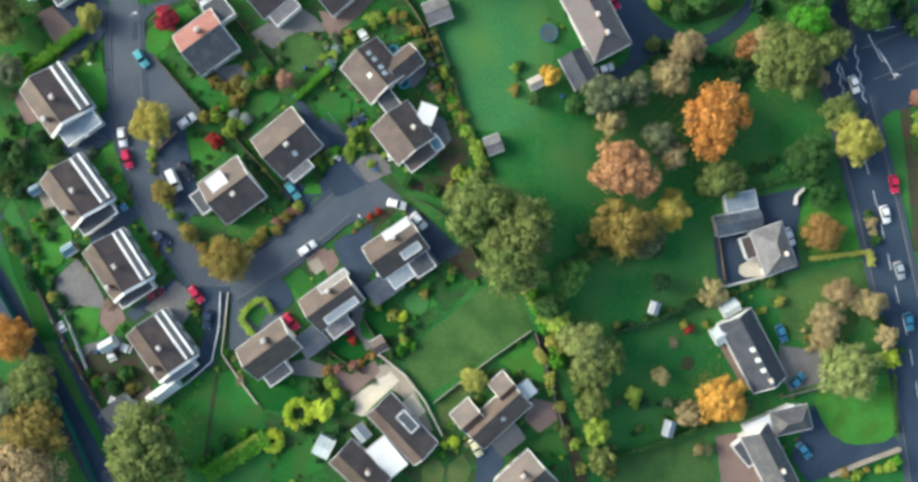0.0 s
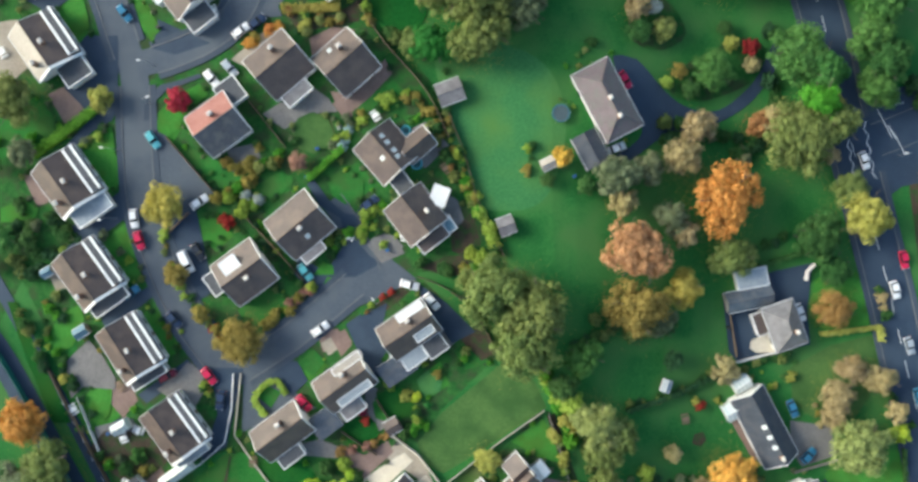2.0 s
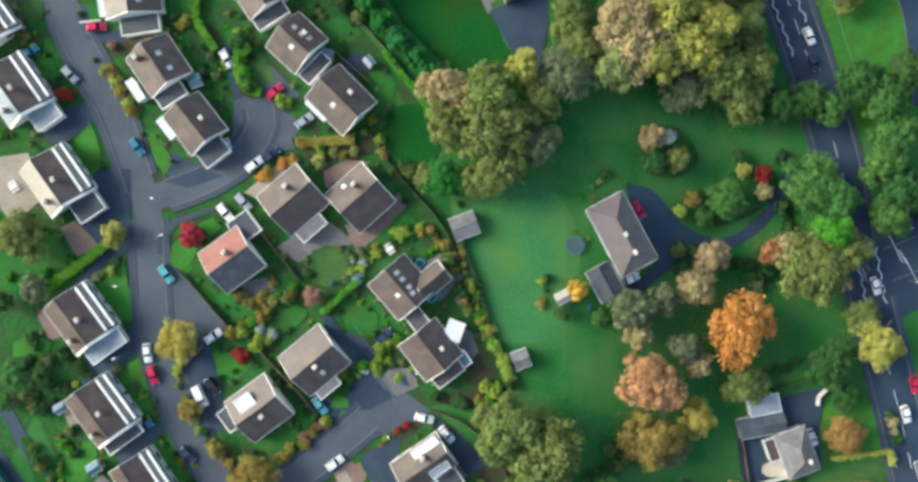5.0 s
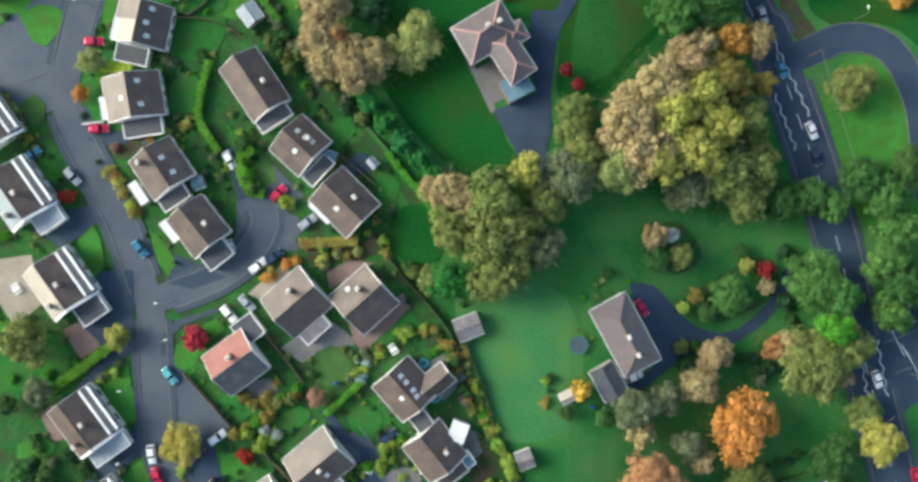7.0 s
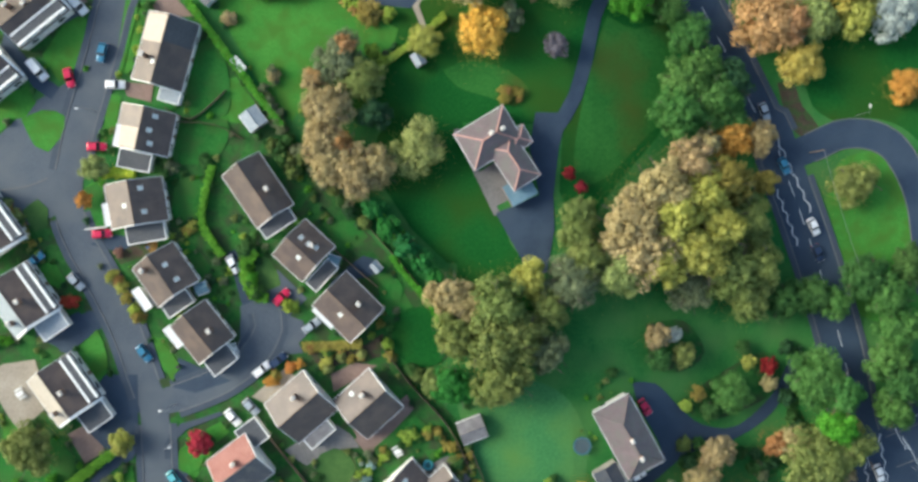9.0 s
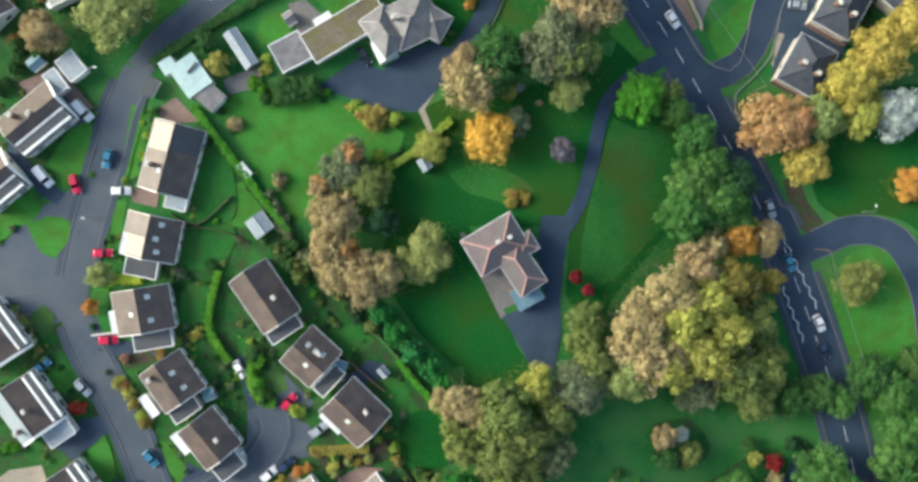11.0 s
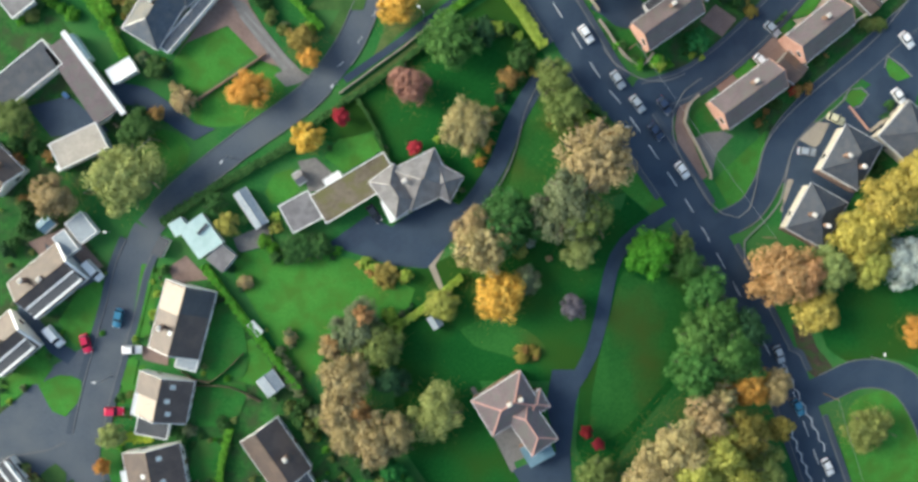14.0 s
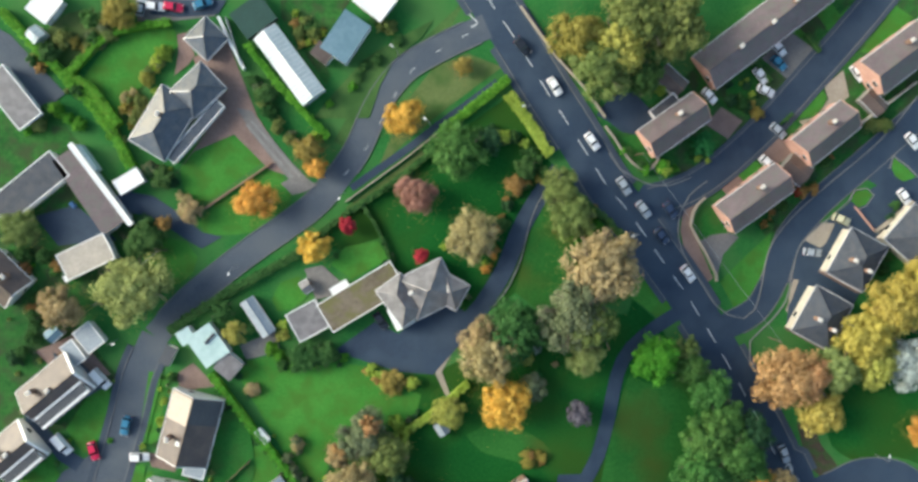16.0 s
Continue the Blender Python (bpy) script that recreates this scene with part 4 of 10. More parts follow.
def hedge(pts, width, tall, colour="bright", label=""):
    """A clipped hedge: a lumpy solid body thick with leaf clumps."""
    line = smooth_line(pts, 1.2)
    rng = np.random.default_rng(int(abs(pts[0][0]) * 10 + 3))
    root = empty("hedge", pts[0][0], pts[0][1], high(pts[0][0]))
    o = Vector((pts[0][0], pts[0][1], high(pts[0][0])))
    bm = bmesh.new()
    rows = []
    for i, p in enumerate(line):
        d = (line[min(i + 1, len(line) - 1)] - line[max(i - 1, 0)]).normalized()
        nr = Vector((d.y, -d.x, 0))
        g = Vector((0, 0, high(p.x)))
        w = width * 0.5 * (0.85 + 0.25 * noise.noise(p * 0.6))
        t = tall * (0.88 + 0.2 * noise.noise(p * 0.5 + Vector((9, 0, 0))))
        rows.append([bm.verts.new(p + g + nr * a * w + Vector((0, 0, b * t)) - o) for a, b in ((-1, -0.1), (-0.95, 0.75), (-0.6, 0.95), (0.6, 0.95), (0.95, 0.75), (1, -0.1))])
    for a, b in zip(rows, rows[1:]):
        for i in range(5):
            bm.faces.new((a[i], a[i + 1], b[i + 1], b[i]))
    bm.faces.new(rows[0]), bm.faces.new(rows[-1][::-1])
    part("branch_mass", bm, LEAF[colour], root)
    V, F = [], []
    for i, p in enumerate(line[:-1]):
        q = line[i + 1]
        d = (q - p)
        dn = d.normalized()
        nr = Vector((dn.y, -dn.x, 0))
        for _ in range(int(12 * max(width, 1.0))):
            c = p + d * rng.random() + nr * rng.uniform(-0.52, 0.52) * width
            z = high(c.x) + tall * rng.uniform(0.82, 1.08)
            s = rng.uniform(0.14, 0.30)
            ax, tilt = rng.uniform(0, math.tau), rng.uniform(-0.25, 0.25)
            b = len(V)
            for k in range(4):
                th = ax + k * math.pi / 2
                V.append((c.x + math.cos(th) * s - o.x, c.y + math.sin(th) * s - o.y, z + math.sin(th) * tilt - o.z))
            F.append((b, b + 1, b + 2, b + 3))
    me = bpy.data.meshes.new("leaves")
    me.from_pydata(V, [], F)
    me.materials.append(LEAF[colour])
    shared("leaves", me, root, Matrix.Identity(4))
    return tagged(root, label or "clipped %s garden hedge" % HUE[colour], "hedge", "hedges")


# ---------- walls, fences, small things ----------
def wall_run(pts, width=0.25, tall=1.0, mat=None, name="garden_wall", label="low pale rendered garden wall"):
    line = [Vector((*p, 0)) for p in pts]
    ob = part(name, drape(ribbon(line, -width / 2, width / 2), -0.1, tall + 0.1), mat or RENDERW)
    return tagged(ob, label, "wall", "garden walls")


def fence(pts, tall=1.6, mat=None, label="weathered timber panel fence", pitch=2.0):
    mat = mat or WOOD
    o = (pts[0][0], pts[0][1], high(pts[0][0]))
    root = empty("fence", *o)
    line = smooth_line(pts, pitch)
    for i, p in enumerate(line):
        part("post", boxed(p.x - 0.06 - o[0], p.y - 0.06 - o[1], high(p.x) - 0.2 - o[2], p.x + 0.06 - o[0], p.y + 0.06 - o[1], high(p.x) + tall + 0.1 - o[2]), mat, root)
        if i + 1 < len(line):
            q = line[i + 1]
            d = (q - p).normalized() * 0.07
            nr = Vector((d.y, -d.x, 0)) * 0.6
            bm = bmesh.new()
            lo = [(v.x - o[0], v.y - o[1], high(v.x) - o[2]) for v in (p + d - nr, q - d - nr, q - d + nr, p + d + nr)]
            slab(bm, [(a, b, c + tall) for a, b, c in lo], tall - 0.05)
            part("panel", bm, mat, root)
    return tagged(root, label, "fence", "garden fences")


def lamp_post(x, y, turn):
    root = empty("street_lamp", x, y, high(x), turn)
    bm = bmesh.new()
    tube(bm, (0, 0, -0.2), (0, 0, 1.2), 0.09, 0.08, 8)
    tube(bm, (0, 0, 1.2), (0, 0, 5.8), 0.06, 0.045, 8)
    part("pole", bm, METAL, root)
    bm = bmesh.new()
    tube(bm, (0, 0, 5.75), (1.1, 0, 6.0), 0.04, 0.035, 6)
    part("arm", bm, METAL, root)
    part("lantern", bevelled(0.05, 0.95, -0.16, 5.92, 1.65, 0.16, 6.10), WHITE, root, "white lamp head")
    return tagged(root, "grey steel street lamp beside the road", "street lamp", "street lamps")


def trampoline(x, y, r=1.9):
    root = empty("trampoline", x, y, high(x))
    bm = bmesh.new()
    n = 24
    tube(bm, (0, 0, 0.70), (0, 0, 0.75), r * 0.86, r * 0.86, n)
    part("mat", bm, material("trampoline_mat", (0.045, 0.07, 0.08), (0.07, 0.10, 0.11), 0.6), root, "dark jumping mat")
    bm = bmesh.new()
    ring = [[bm.verts.new((math.cos(i * math.tau / n) * q, math.sin(i * math.tau / n) * q, z)) for i in range(n)] for q, z in ((r * 0.84, 0.80), (r * 0.84, 0.87), (r, 0.87), (r, 0.80))]
    for k in range(4):
        for i in range(n):
            bm.faces.new((ring[k][i], ring[k][(i + 1) % n], ring[(k + 1) % 4][(i + 1) % n], ring[(k + 1) % 4][i]))
    part("pad", bm, material("trampoline_pad", (0.03, 0.11, 0.15), (0.05, 0.16, 0.20), 0.6), root, "blue edge padding")
    for i in range(6):
        a = i * math.tau / 6
        bm = bmesh.new()
        tube(bm, (math.cos(a) * r, math.sin(a) * r, -0.1), (math.cos(a) * r, math.sin(a) * r, 2.4), 0.03, 0.03, 6)
        part("post", bm, METAL, root)
    return tagged(root, "round black trampoline on the lawn", "trampoline")


def paddling_pool(x, y, r):
    root = empty("paddling_pool", x, y, high(x))
    bm = bmesh.new()
    n = 20
    for i in range(n):
        a, b = i * math.tau / n, (i + 1) * math.tau / n
        tube(bm, (math.cos(a) * r, math.sin(a) * r, 0.4), (math.cos(b) * r, math.sin(b) * r, 0.4), 0.22, 0.22, 8)
    part("rim", bm, material("pool_plastic", (0.05, 0.30, 0.36), (0.09, 0.42, 0.48), 0.4), root, "turquoise inflated rim")
    bm = bmesh.new()
    tube(bm, (0, 0, 0.0), (0, 0, 0.25), r, r, n)
    part("water", bm, material("pool_water", (0.03, 0.10, 0.11), (0.05, 0.15, 0.16), 0.1), root)
    return tagged(root, "round turquoise paddling pool in a garden", "pool")


def garden_table(x, y, turn, colour="white"):
    root = empty("garden_table", x, y, high(x) + 0.09, turn)
    mat = WHITE if colour == "white" else WOOD
    part("tabletop", bevelled(0.02, -0.8, -0.5, 0.70, 0.8, 0.5, 0.75), mat, root)
    for a in (-0.7, 0.7):
        for b in (-0.4, 0.4):
            part("leg", boxed(a - 0.04, b - 0.04, 0, a + 0.04, b + 0.04, 0.7), mat, root)
    for b in (-0.95, 0.95):
        bench = part("bench", bevelled(0.02, -0.8, b - 0.18, 0.38, 0.8, b + 0.18, 0.44), mat, root)
        for a in (-0.7, 0.7):
            part("leg", boxed(a - 0.03, b - 0.14, 0, a + 0.03, b + 0.14, 0.38), mat, bench)
    return tagged(root, "%s garden table with two benches" % ("white" if colour == "white" else "brown timber"), "table", "garden tables")


def wheelie_bin(x, y, turn, colour="blue"):
    root = empty("wheelie_bin", x, y, high(x) + 0.13, turn)
    mat = material("bin_" + colour, *{"blue": ((0.02, 0.08, 0.22), (0.03, 0.12, 0.30)), "dark": ((0.02, 0.02, 0.02), (0.04, 0.04, 0.04)), "green": ((0.02, 0.10, 0.04), (0.03, 0.15, 0.06))}[colour], 0.5)
    part("body", bevelled(0.03, -0.35, -0.28, 0.06, 0.35, 0.28, 1.0), mat, root)
    part("lid", bevelled(0.02, -0.38, -0.31, 1.0, 0.40, 0.31, 1.08), mat, root)
    return tagged(root, "%s plastic wheelie bin" % ("black" if colour == "dark" else colour), "bin", "wheelie bins")


def zigzag(pts):
    """A wavering white road line."""
    line = [Vector((*p, 0)) for p in pts]
    tagged(part("road_marking", drape(ribbon(line, -0.11, 0.11), 0.165), PAINT), "white zigzag line beside a crossing", kind="structure")


def waver(x0, y0, x1, y1, n, amp):
    """A white zigzag line of n teeth from one end to the other."""
    a, b = Vector((x0, y0, 0)), Vector((x1, y1, 0))
    d = (b - a).normalized()
    side = Vector((d.y, -d.x, 0)) * amp
    pts = [a + (b - a) * i / n + side * (1 if i % 2 else -1) for i in range(n + 1)]
    zigzag([(p.x, p.y) for p in pts])


def cable(x0, y0, x1, y1, z):
    """A sagging overhead cable between two timber poles."""
    root = empty("overhead_cable", x0, y0, high(x0))
    a, b = Vector((0, 0, z)), Vector((x1 - x0, y1 - y0, z + high(x1) - high(x0)))
    bm = bmesh.new()
    prev = a
    for i in range(1, 13):
        f = i / 12
        p = a.lerp(b, f) - Vector((0, 0, 2.4 * f * (1 - f)))
        tube(bm, prev, p, 0.035, 0.035, 5)
        prev = p
    part("wire", bm, METAL, root, "pale grey wire")
    for q in (a, b):
        bm = bmesh.new()
        tube(bm, (q.x, q.y, q.z - z - 0.3), (q.x, q.y, q.z + 0.3), 0.12, 0.09, 8)
        part("pole", bm, WOOD, root, "timber pole")
    return tagged(root, "overhead telephone cable between timber poles", "cable", "overhead cables")


# ---------- the ground: one sheet to the horizon ----------
xs = [-1500, -400, -200] + KNOTS + [200, 400, 1500]
bm = bmesh.new()
cols = [[bm.verts.new((x, y, high(x))) for y in (-1500, -300, 0, 200, 500, 1700)] for x in xs]
for a, b in zip(cols, cols[1:]):
    for i in range(5):
        bm.faces.new((a[i], b[i], b[i + 1], a[i + 1]))
tagged(part("ground", bm, GRASS), "mown green grass with darker and drier patches", kind="structure")


# ---------- garden ground of the estates ----------
surface('garden_ground', [(-107.75, -17.21), (-107.05, 75.24), (-112.38, 138.84), (-115.19, 180.07), (-87.94, 98.11), (-63.03, 99.87), (-60.23, 134.56), (-42.52, 109.0), (-27.84, 91.63), (-10.61, 72.06), (-16.24, 60.0), (-4.48, 45.29), (6.84, 13.58), (-11.43, 10.06), (5.47, -7.09), (-6.17, -17.96), (-11.69, -25.22), (-17.76, -22.74), (-5.11, -39.87), (13.91, -18.11), (19.94, -34.08), (24.15, -55.07), (-35.05, -56.68), (-42.17, -33.51), (-50.63, -26.15), (-73.81, -34.49), (-84.57, -8.86), (-92.95, 9.45)], GARDEN, 0.012, 'dark planted garden ground with earth and low growth')
surface('garden_ground', [(-107.98, 184.08), (-93.71, 194.31), (-71.63, 164.52), (-87.59, 145.87), (-79.75, 136.07), (-86.01, 126.62), (-111.04, 117.74)], GARDEN, 0.012, 'dark planted garden ground with earth and low growth')
surface('garden_ground', [(21.81, 181.72), (47.1, 201.54), (69.46, 216.5), (97.69, 216.15), (97.77, 196.07), (58.93, 158.78), (46.87, 174.2), (30.7, 174.38)], GARDEN, 0.012, 'dark planted garden ground with earth and low growth')

# ---------- roads ----------
road([(103.48, -62.97), (101.06, -45.11), (98.14, -25.96), (94.56, -10.0), (91.23, 5.32), (87.51, 20.64), (83.93, 35.32), (81.41, 43.61), (78.25, 60.44), (73.54, 77.23), (69.73, 88.82), (65.67, 100.37), (62.38, 109.97), (60.44, 110.7), (53.48, 124.32), (46.5, 136.46), (39.41, 147.94), (32.19, 158.02), (25.82, 166.94), (21.05, 172.7), (15.02, 182.39), (8.56, 192.61), (3.33, 201.56), (-1.3, 208.69), (-7.63, 218.72), (-13.33, 228.09)], 8.6, mat=TARMAC, walk_l=1.1, walk_r=1.1, label='grey asphalt main road with worn white lines')
dashes([(103.48, -62.97), (101.06, -45.11), (98.14, -25.96), (94.56, -10.0), (91.23, 5.32), (87.51, 20.64), (83.93, 35.32), (81.41, 43.61), (78.25, 60.44), (73.54, 77.23), (69.73, 88.82), (65.67, 100.37), (62.38, 109.97), (60.44, 110.7), (53.48, 124.32), (46.5, 136.46), (39.41, 147.94), (32.19, 158.02), (25.82, 166.94), (21.05, 172.7), (15.02, 182.39), (8.56, 192.61), (3.33, 201.56), (-1.3, 208.69), (-7.63, 218.72), (-13.33, 228.09)], 4.0, 2.6, 0.16)
road([(-50.76, -10.33), (-55.34, -4.21), (-59.43, 1.9), (-63.5, 10.45), (-66.6, 18.99), (-68.25, 26.3), (-68.91, 36.04), (-69.24, 46.34), (-69.59, 52.39), (-71.84, 59.67), (-74.98, 69.36), (-80.1, 80.24), (-84.32, 88.69), (-86.03, 97.08), (-83.64, 108.99), (-81.18, 117.11), (-77.78, 127.77), (-75.51, 136.04), (-71.74, 143.68)], 5.8, walk_l=1.2, walk_r=1.2)
road([(-71.74, 143.68), (-65.06, 150.68), (-53.01, 159.95), (-40.97, 168.06), (-36.0, 172.66), (-30.11, 180.26), (-25.48, 189.64), (-19.97, 196.62), (-11.56, 201.43), (-2.92, 205.19)], 5.2)
road([(-50.28, -10.94), (-44.41, -7.33), (-37.08, -2.52), (-29.73, 3.51), (-22.39, 9.54)], 5.4, walk_l=1.2, walk_r=1.2)
road([(-21.17, 10.14), (-23.55, 16.24), (-25.95, 21.12), (-28.96, 25.4)], 4.6)
road([(-69.93, 53.61), (-63.31, 55.31), (-54.86, 58.8), (-48.77, 63.54), (-45.67, 68.93), (-46.2, 72.56)], 5.4, walk_l=1.0, walk_r=1.2)
road([(-85.65, 98.27), (-92.22, 95.35), (-99.34, 94.24), (-108.81, 92.55)], 7.5)
road([(68.48, 104.09), (72.78, 105.83), (77.34, 107.82), (83.59, 108.12), (89.31, 105.61), (93.33, 99.77), (95.79, 93.04), (97.07, 83.35), (98.08, 72.98)], 6.2, mat=TARMAC, label='dark asphalt loop of a side road')
road([(88.91, 37.83), (94.03, 39.71), (104.25, 43.84)], 7.0, mat=TARMAC)
road([(30.63, 168.89), (37.31, 170.61), (44.82, 174.23), (56.42, 183.52), (69.41, 197.15), (78.4, 207.03), (87.38, 217.53)], 5.4, mat=TARMAC, walk_l=0.8, walk_r=0.8)
road([(47.29, 141.4), (54.84, 144.86), (59.56, 152.38), (62.2, 159.98), (69.33, 168.1), (79.68, 176.78), (95.2, 189.8)], 5.8, mat=TARMAC)
road([(-102.63, 16.82), (-95.42, 3.99), (-89.43, -7.61), (-82.23, -21.05), (-75.64, -34.48), (-67.85, -50.35)], 2.6, mat=TARMAC, kerb=False, name='path', label='dark asphalt footpath beside a grass strip')
road([(-105.15, 4.67), (-96.73, -7.55), (-88.33, -23.43), (-81.13, -36.87), (-73.93, -50.31)], 5.4, mat=TARMAC, kerb=False, name='path', label='dark tarred lane between grass strips')
fence([(-101.55, 0.99), (-93.24, -12.9), (-86.13, -26.78), (-80.21, -38.85), (-75.48, -49.71)], 2.0, TEAL, label='teal mesh fence along the lane')

# ---------- drives and yards ----------
drive([(-66.9, 43.32), (-63.28, 39.4), (-53.28, 27.4), (-58.8, 21.36), (-63.4, 24.44), (-66.01, 32.36)], ASPHALT)
drive([(-63.4, 24.44), (-57.54, 26.22), (-53.43, 6.72), (-56.49, 4.92), (-60.09, 10.42)], TARMAC)
drive([(-29.7, 7.77), (-22.35, 13.79), (-17.49, 13.76), (-11.44, 8.85), (-17.55, 5.85), (-27.31, 1.66)], ASPHALT)
drive([(-22.45, 1.63), (-17.56, 4.03), (-20.08, -6.91), (-25.5, -0.78)])
drive([(-11.45, 8.24), (-5.4, 3.94), (0.64, -2.19), (-4.24, -4.59), (-10.26, 3.97)])
drive([(-54.16, -9.09), (-47.47, -9.14), (-51.24, -25.53), (-56.74, -28.53), (-53.01, -18.83)])
drive([(-47.47, -9.14), (-41.4, -11.01), (-32.32, -17.76), (-42.07, -20.13), (-47.93, -22.52)], ASPHALT)
drive([(-35.74, 13.89), (-29.68, 10.2), (-32.15, 5.35), (-36.98, 10.25)])
drive([(-77.19, 2.03), (-66.8, 8.04), (-65.6, 6.21), (-75.39, -1.63)])
drive([(-69.41, -14.45), (-59.01, -7.23), (-57.81, -9.06), (-67.59, -16.29)])
drive([(-83.78, 16.07), (-73.37, 24.51), (-70.95, 22.67), (-81.96, 14.23)])
drive([(-83.75, 49.01), (-84.79, 55.66), (-74.6, 58.51), (-72.34, 52.44), (-79.08, 44.1)])
drive([(-93.42, 68.43), (-84.42, 73.1), (-80.93, 69.45), (-86.98, 64.73)])
drive([(-51.59, 73.24), (-43.65, 80.97), (-37.75, 74.86), (-42.64, 70.1), (-47.56, 64.13), (-49.91, 66.58)], ASPHALT)
drive([(-81.75, 86.86), (-76.36, 88.59), (-70.43, 87.92), (-75.84, 84.99)])
drive([(-53.77, 84.71), (-51.97, 85.29), (-48.56, 75.01), (-50.99, 73.23)])
drive([(-64.36, 63.18), (-53.67, 58.18), (-60.91, 55.87), (-65.67, 57.16)])
drive([(30.24, 55.46), (35.5, 54.97), (42.12, 48.23), (46.83, 45.13), (54.25, 44.53), (62.2, 50.89), (66.13, 58.53), (68.72, 60.42), (70.64, 59.13), (66.07, 52.13), (60.86, 45.78), (52.87, 41.34), (42.03, 38.8), (32.62, 32.57), (28.71, 33.22), (36.67, 39.41), (31.5, 50.54)], TARMAC, curved=True)
drive([(10.04, 112.61), (16.78, 112.44), (14.81, 105.18), (13.55, 95.44), (13.67, 88.08), (11.93, 79.29), (8.26, 79.4), (1.52, 91.85), (10.61, 95.52), (8.7, 105.34)], TARMAC)
road([(12.76, 107.07), (16.16, 111.85), (18.46, 116.04), (20.98, 124.5), (22.88, 132.99), (26.04, 138.43), (31.97, 142.71), (38.03, 145.82)], 3.0, mat=TARMAC, kerb=False, name='driveway', label='dark curving asphalt drive to a villa')
drive([(-35.73, 139.69), (-27.2, 145.5), (-22.46, 142.96), (-16.36, 147.04), (-11.51, 148.73), (-7.94, 146.82), (-3.66, 149.74), (-5.56, 144.94), (-15.45, 134.28), (-22.66, 135.09)], TARMAC)
road([(-9.21, 143.83), (-4.89, 148.56), (-0.28, 155.7), (2.62, 162.86), (6.36, 169.39), (11.29, 175.88)], 3.7, mat=TARMAC, kerb=False, name='driveway', label='dark curving asphalt drive to a house')
drive([(54.75, 3.66), (65.77, 9.33), (74.7, 11.17), (73.35, 0.99), (73.93, -6.66), (57.92, -10.36), (55.98, -7.79)], TARMAC)
drive([(76.91, -36.0), (80.68, -43.04), (93.43, -42.5), (95.96, -45.07), (85.73, -50.09), (75.51, -53.08), (71.72, -47.44)], TARMAC)
drive([(69.35, -23.2), (78.26, -24.54), (79.49, -30.92), (71.83, -33.42), (69.3, -29.57)], PATHING)
drive([(-94.8, 168.58), (-86.58, 170.76), (-78.7, 163.49), (-90.4, 162.58)], TARMAC)
drive([(-62.19, 199.63), (-55.62, 204.2), (-49.72, 187.71), (-42.98, 176.95), (-40.69, 174.54), (-47.7, 177.05), (-54.52, 184.26), (-62.85, 180.89), (-66.52, 176.24), (-57.92, 187.85)], BRICKPAVE)
drive([(78.39, 173.63), (91.06, 187.34), (95.24, 178.39), (91.12, 165.72), (84.87, 169.68)], TARMAC)
drive([(61.55, 158.72), (69.32, 163.64), (71.9, 158.48), (65.4, 149.67), (60.21, 151.08)], TARMAC)
drive([(-102.34, 207.19), (-98.09, 204.82), (-87.75, 193.05), (-92.18, 189.4), (-97.06, 196.69), (-102.62, 200.84)], ASPHALT)
drive([(-91.49, 136.4), (-86.7, 138.67), (-82.2, 133.74), (-84.69, 130.2), (-92.46, 141.22)], ASPHALT)

# ---------- houses of the western rows ----------
house(-82.18, 29.7, -55.16, 10.83, 10.23, blocks=((5.8, -3.5, 9.2, 4.5, 2.7, 'silver'),), dormer=1, ridge=5.4, lop=-1.2, verge=0.6, chimneys=((0.1, 0.25), (0.6, -0.55)))
house(-78.2, 10.94, -54.89, 11.16, 10.23, blocks=((5.6, -4, 8.4, 4, 2.7, 'felt'),), dormer=1, ridge=5.4, lop=-1.2, verge=0.6, chimneys=((0.1, 0.25), (0.6, -0.55)))
house(-69.8, -4.26, -57.96, 11.29, 9.52, blocks=((5.2, -4, 8, 3.5, 2.7, 'felt'),), dormer=1, ridge=5.4, lop=-1.2, verge=0.6, chimneys=((0.1, 0.25), (0.6, -0.55)))
house(-61.0, -20.77, -54.89, 11.16, 9.52, blocks=((5.2, -4, 7.6, 3, 2.7, 'silver'),), dormer=1, ridge=5.4, lop=-1.2, verge=0.6, chimneys=((0.1, 0.25), (0.6, -0.55)))
# sand and silver faces paint the low sun onto the brown west slopes
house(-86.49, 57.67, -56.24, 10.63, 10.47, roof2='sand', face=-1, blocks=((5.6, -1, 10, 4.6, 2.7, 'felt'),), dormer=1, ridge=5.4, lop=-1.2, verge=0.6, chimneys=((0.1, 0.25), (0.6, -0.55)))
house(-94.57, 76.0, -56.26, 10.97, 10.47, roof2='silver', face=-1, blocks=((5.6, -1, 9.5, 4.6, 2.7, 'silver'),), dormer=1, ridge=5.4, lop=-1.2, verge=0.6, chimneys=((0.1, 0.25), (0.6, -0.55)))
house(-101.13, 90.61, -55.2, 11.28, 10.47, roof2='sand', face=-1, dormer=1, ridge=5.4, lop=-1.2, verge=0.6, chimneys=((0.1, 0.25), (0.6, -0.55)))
house(-91.16, 133.68, 38.28, 12.17, 9.04, verge=0.5, dormer=-1, ridge=5.6, chimneys=((0.1, 0.1), (-0.4, 0.55)))
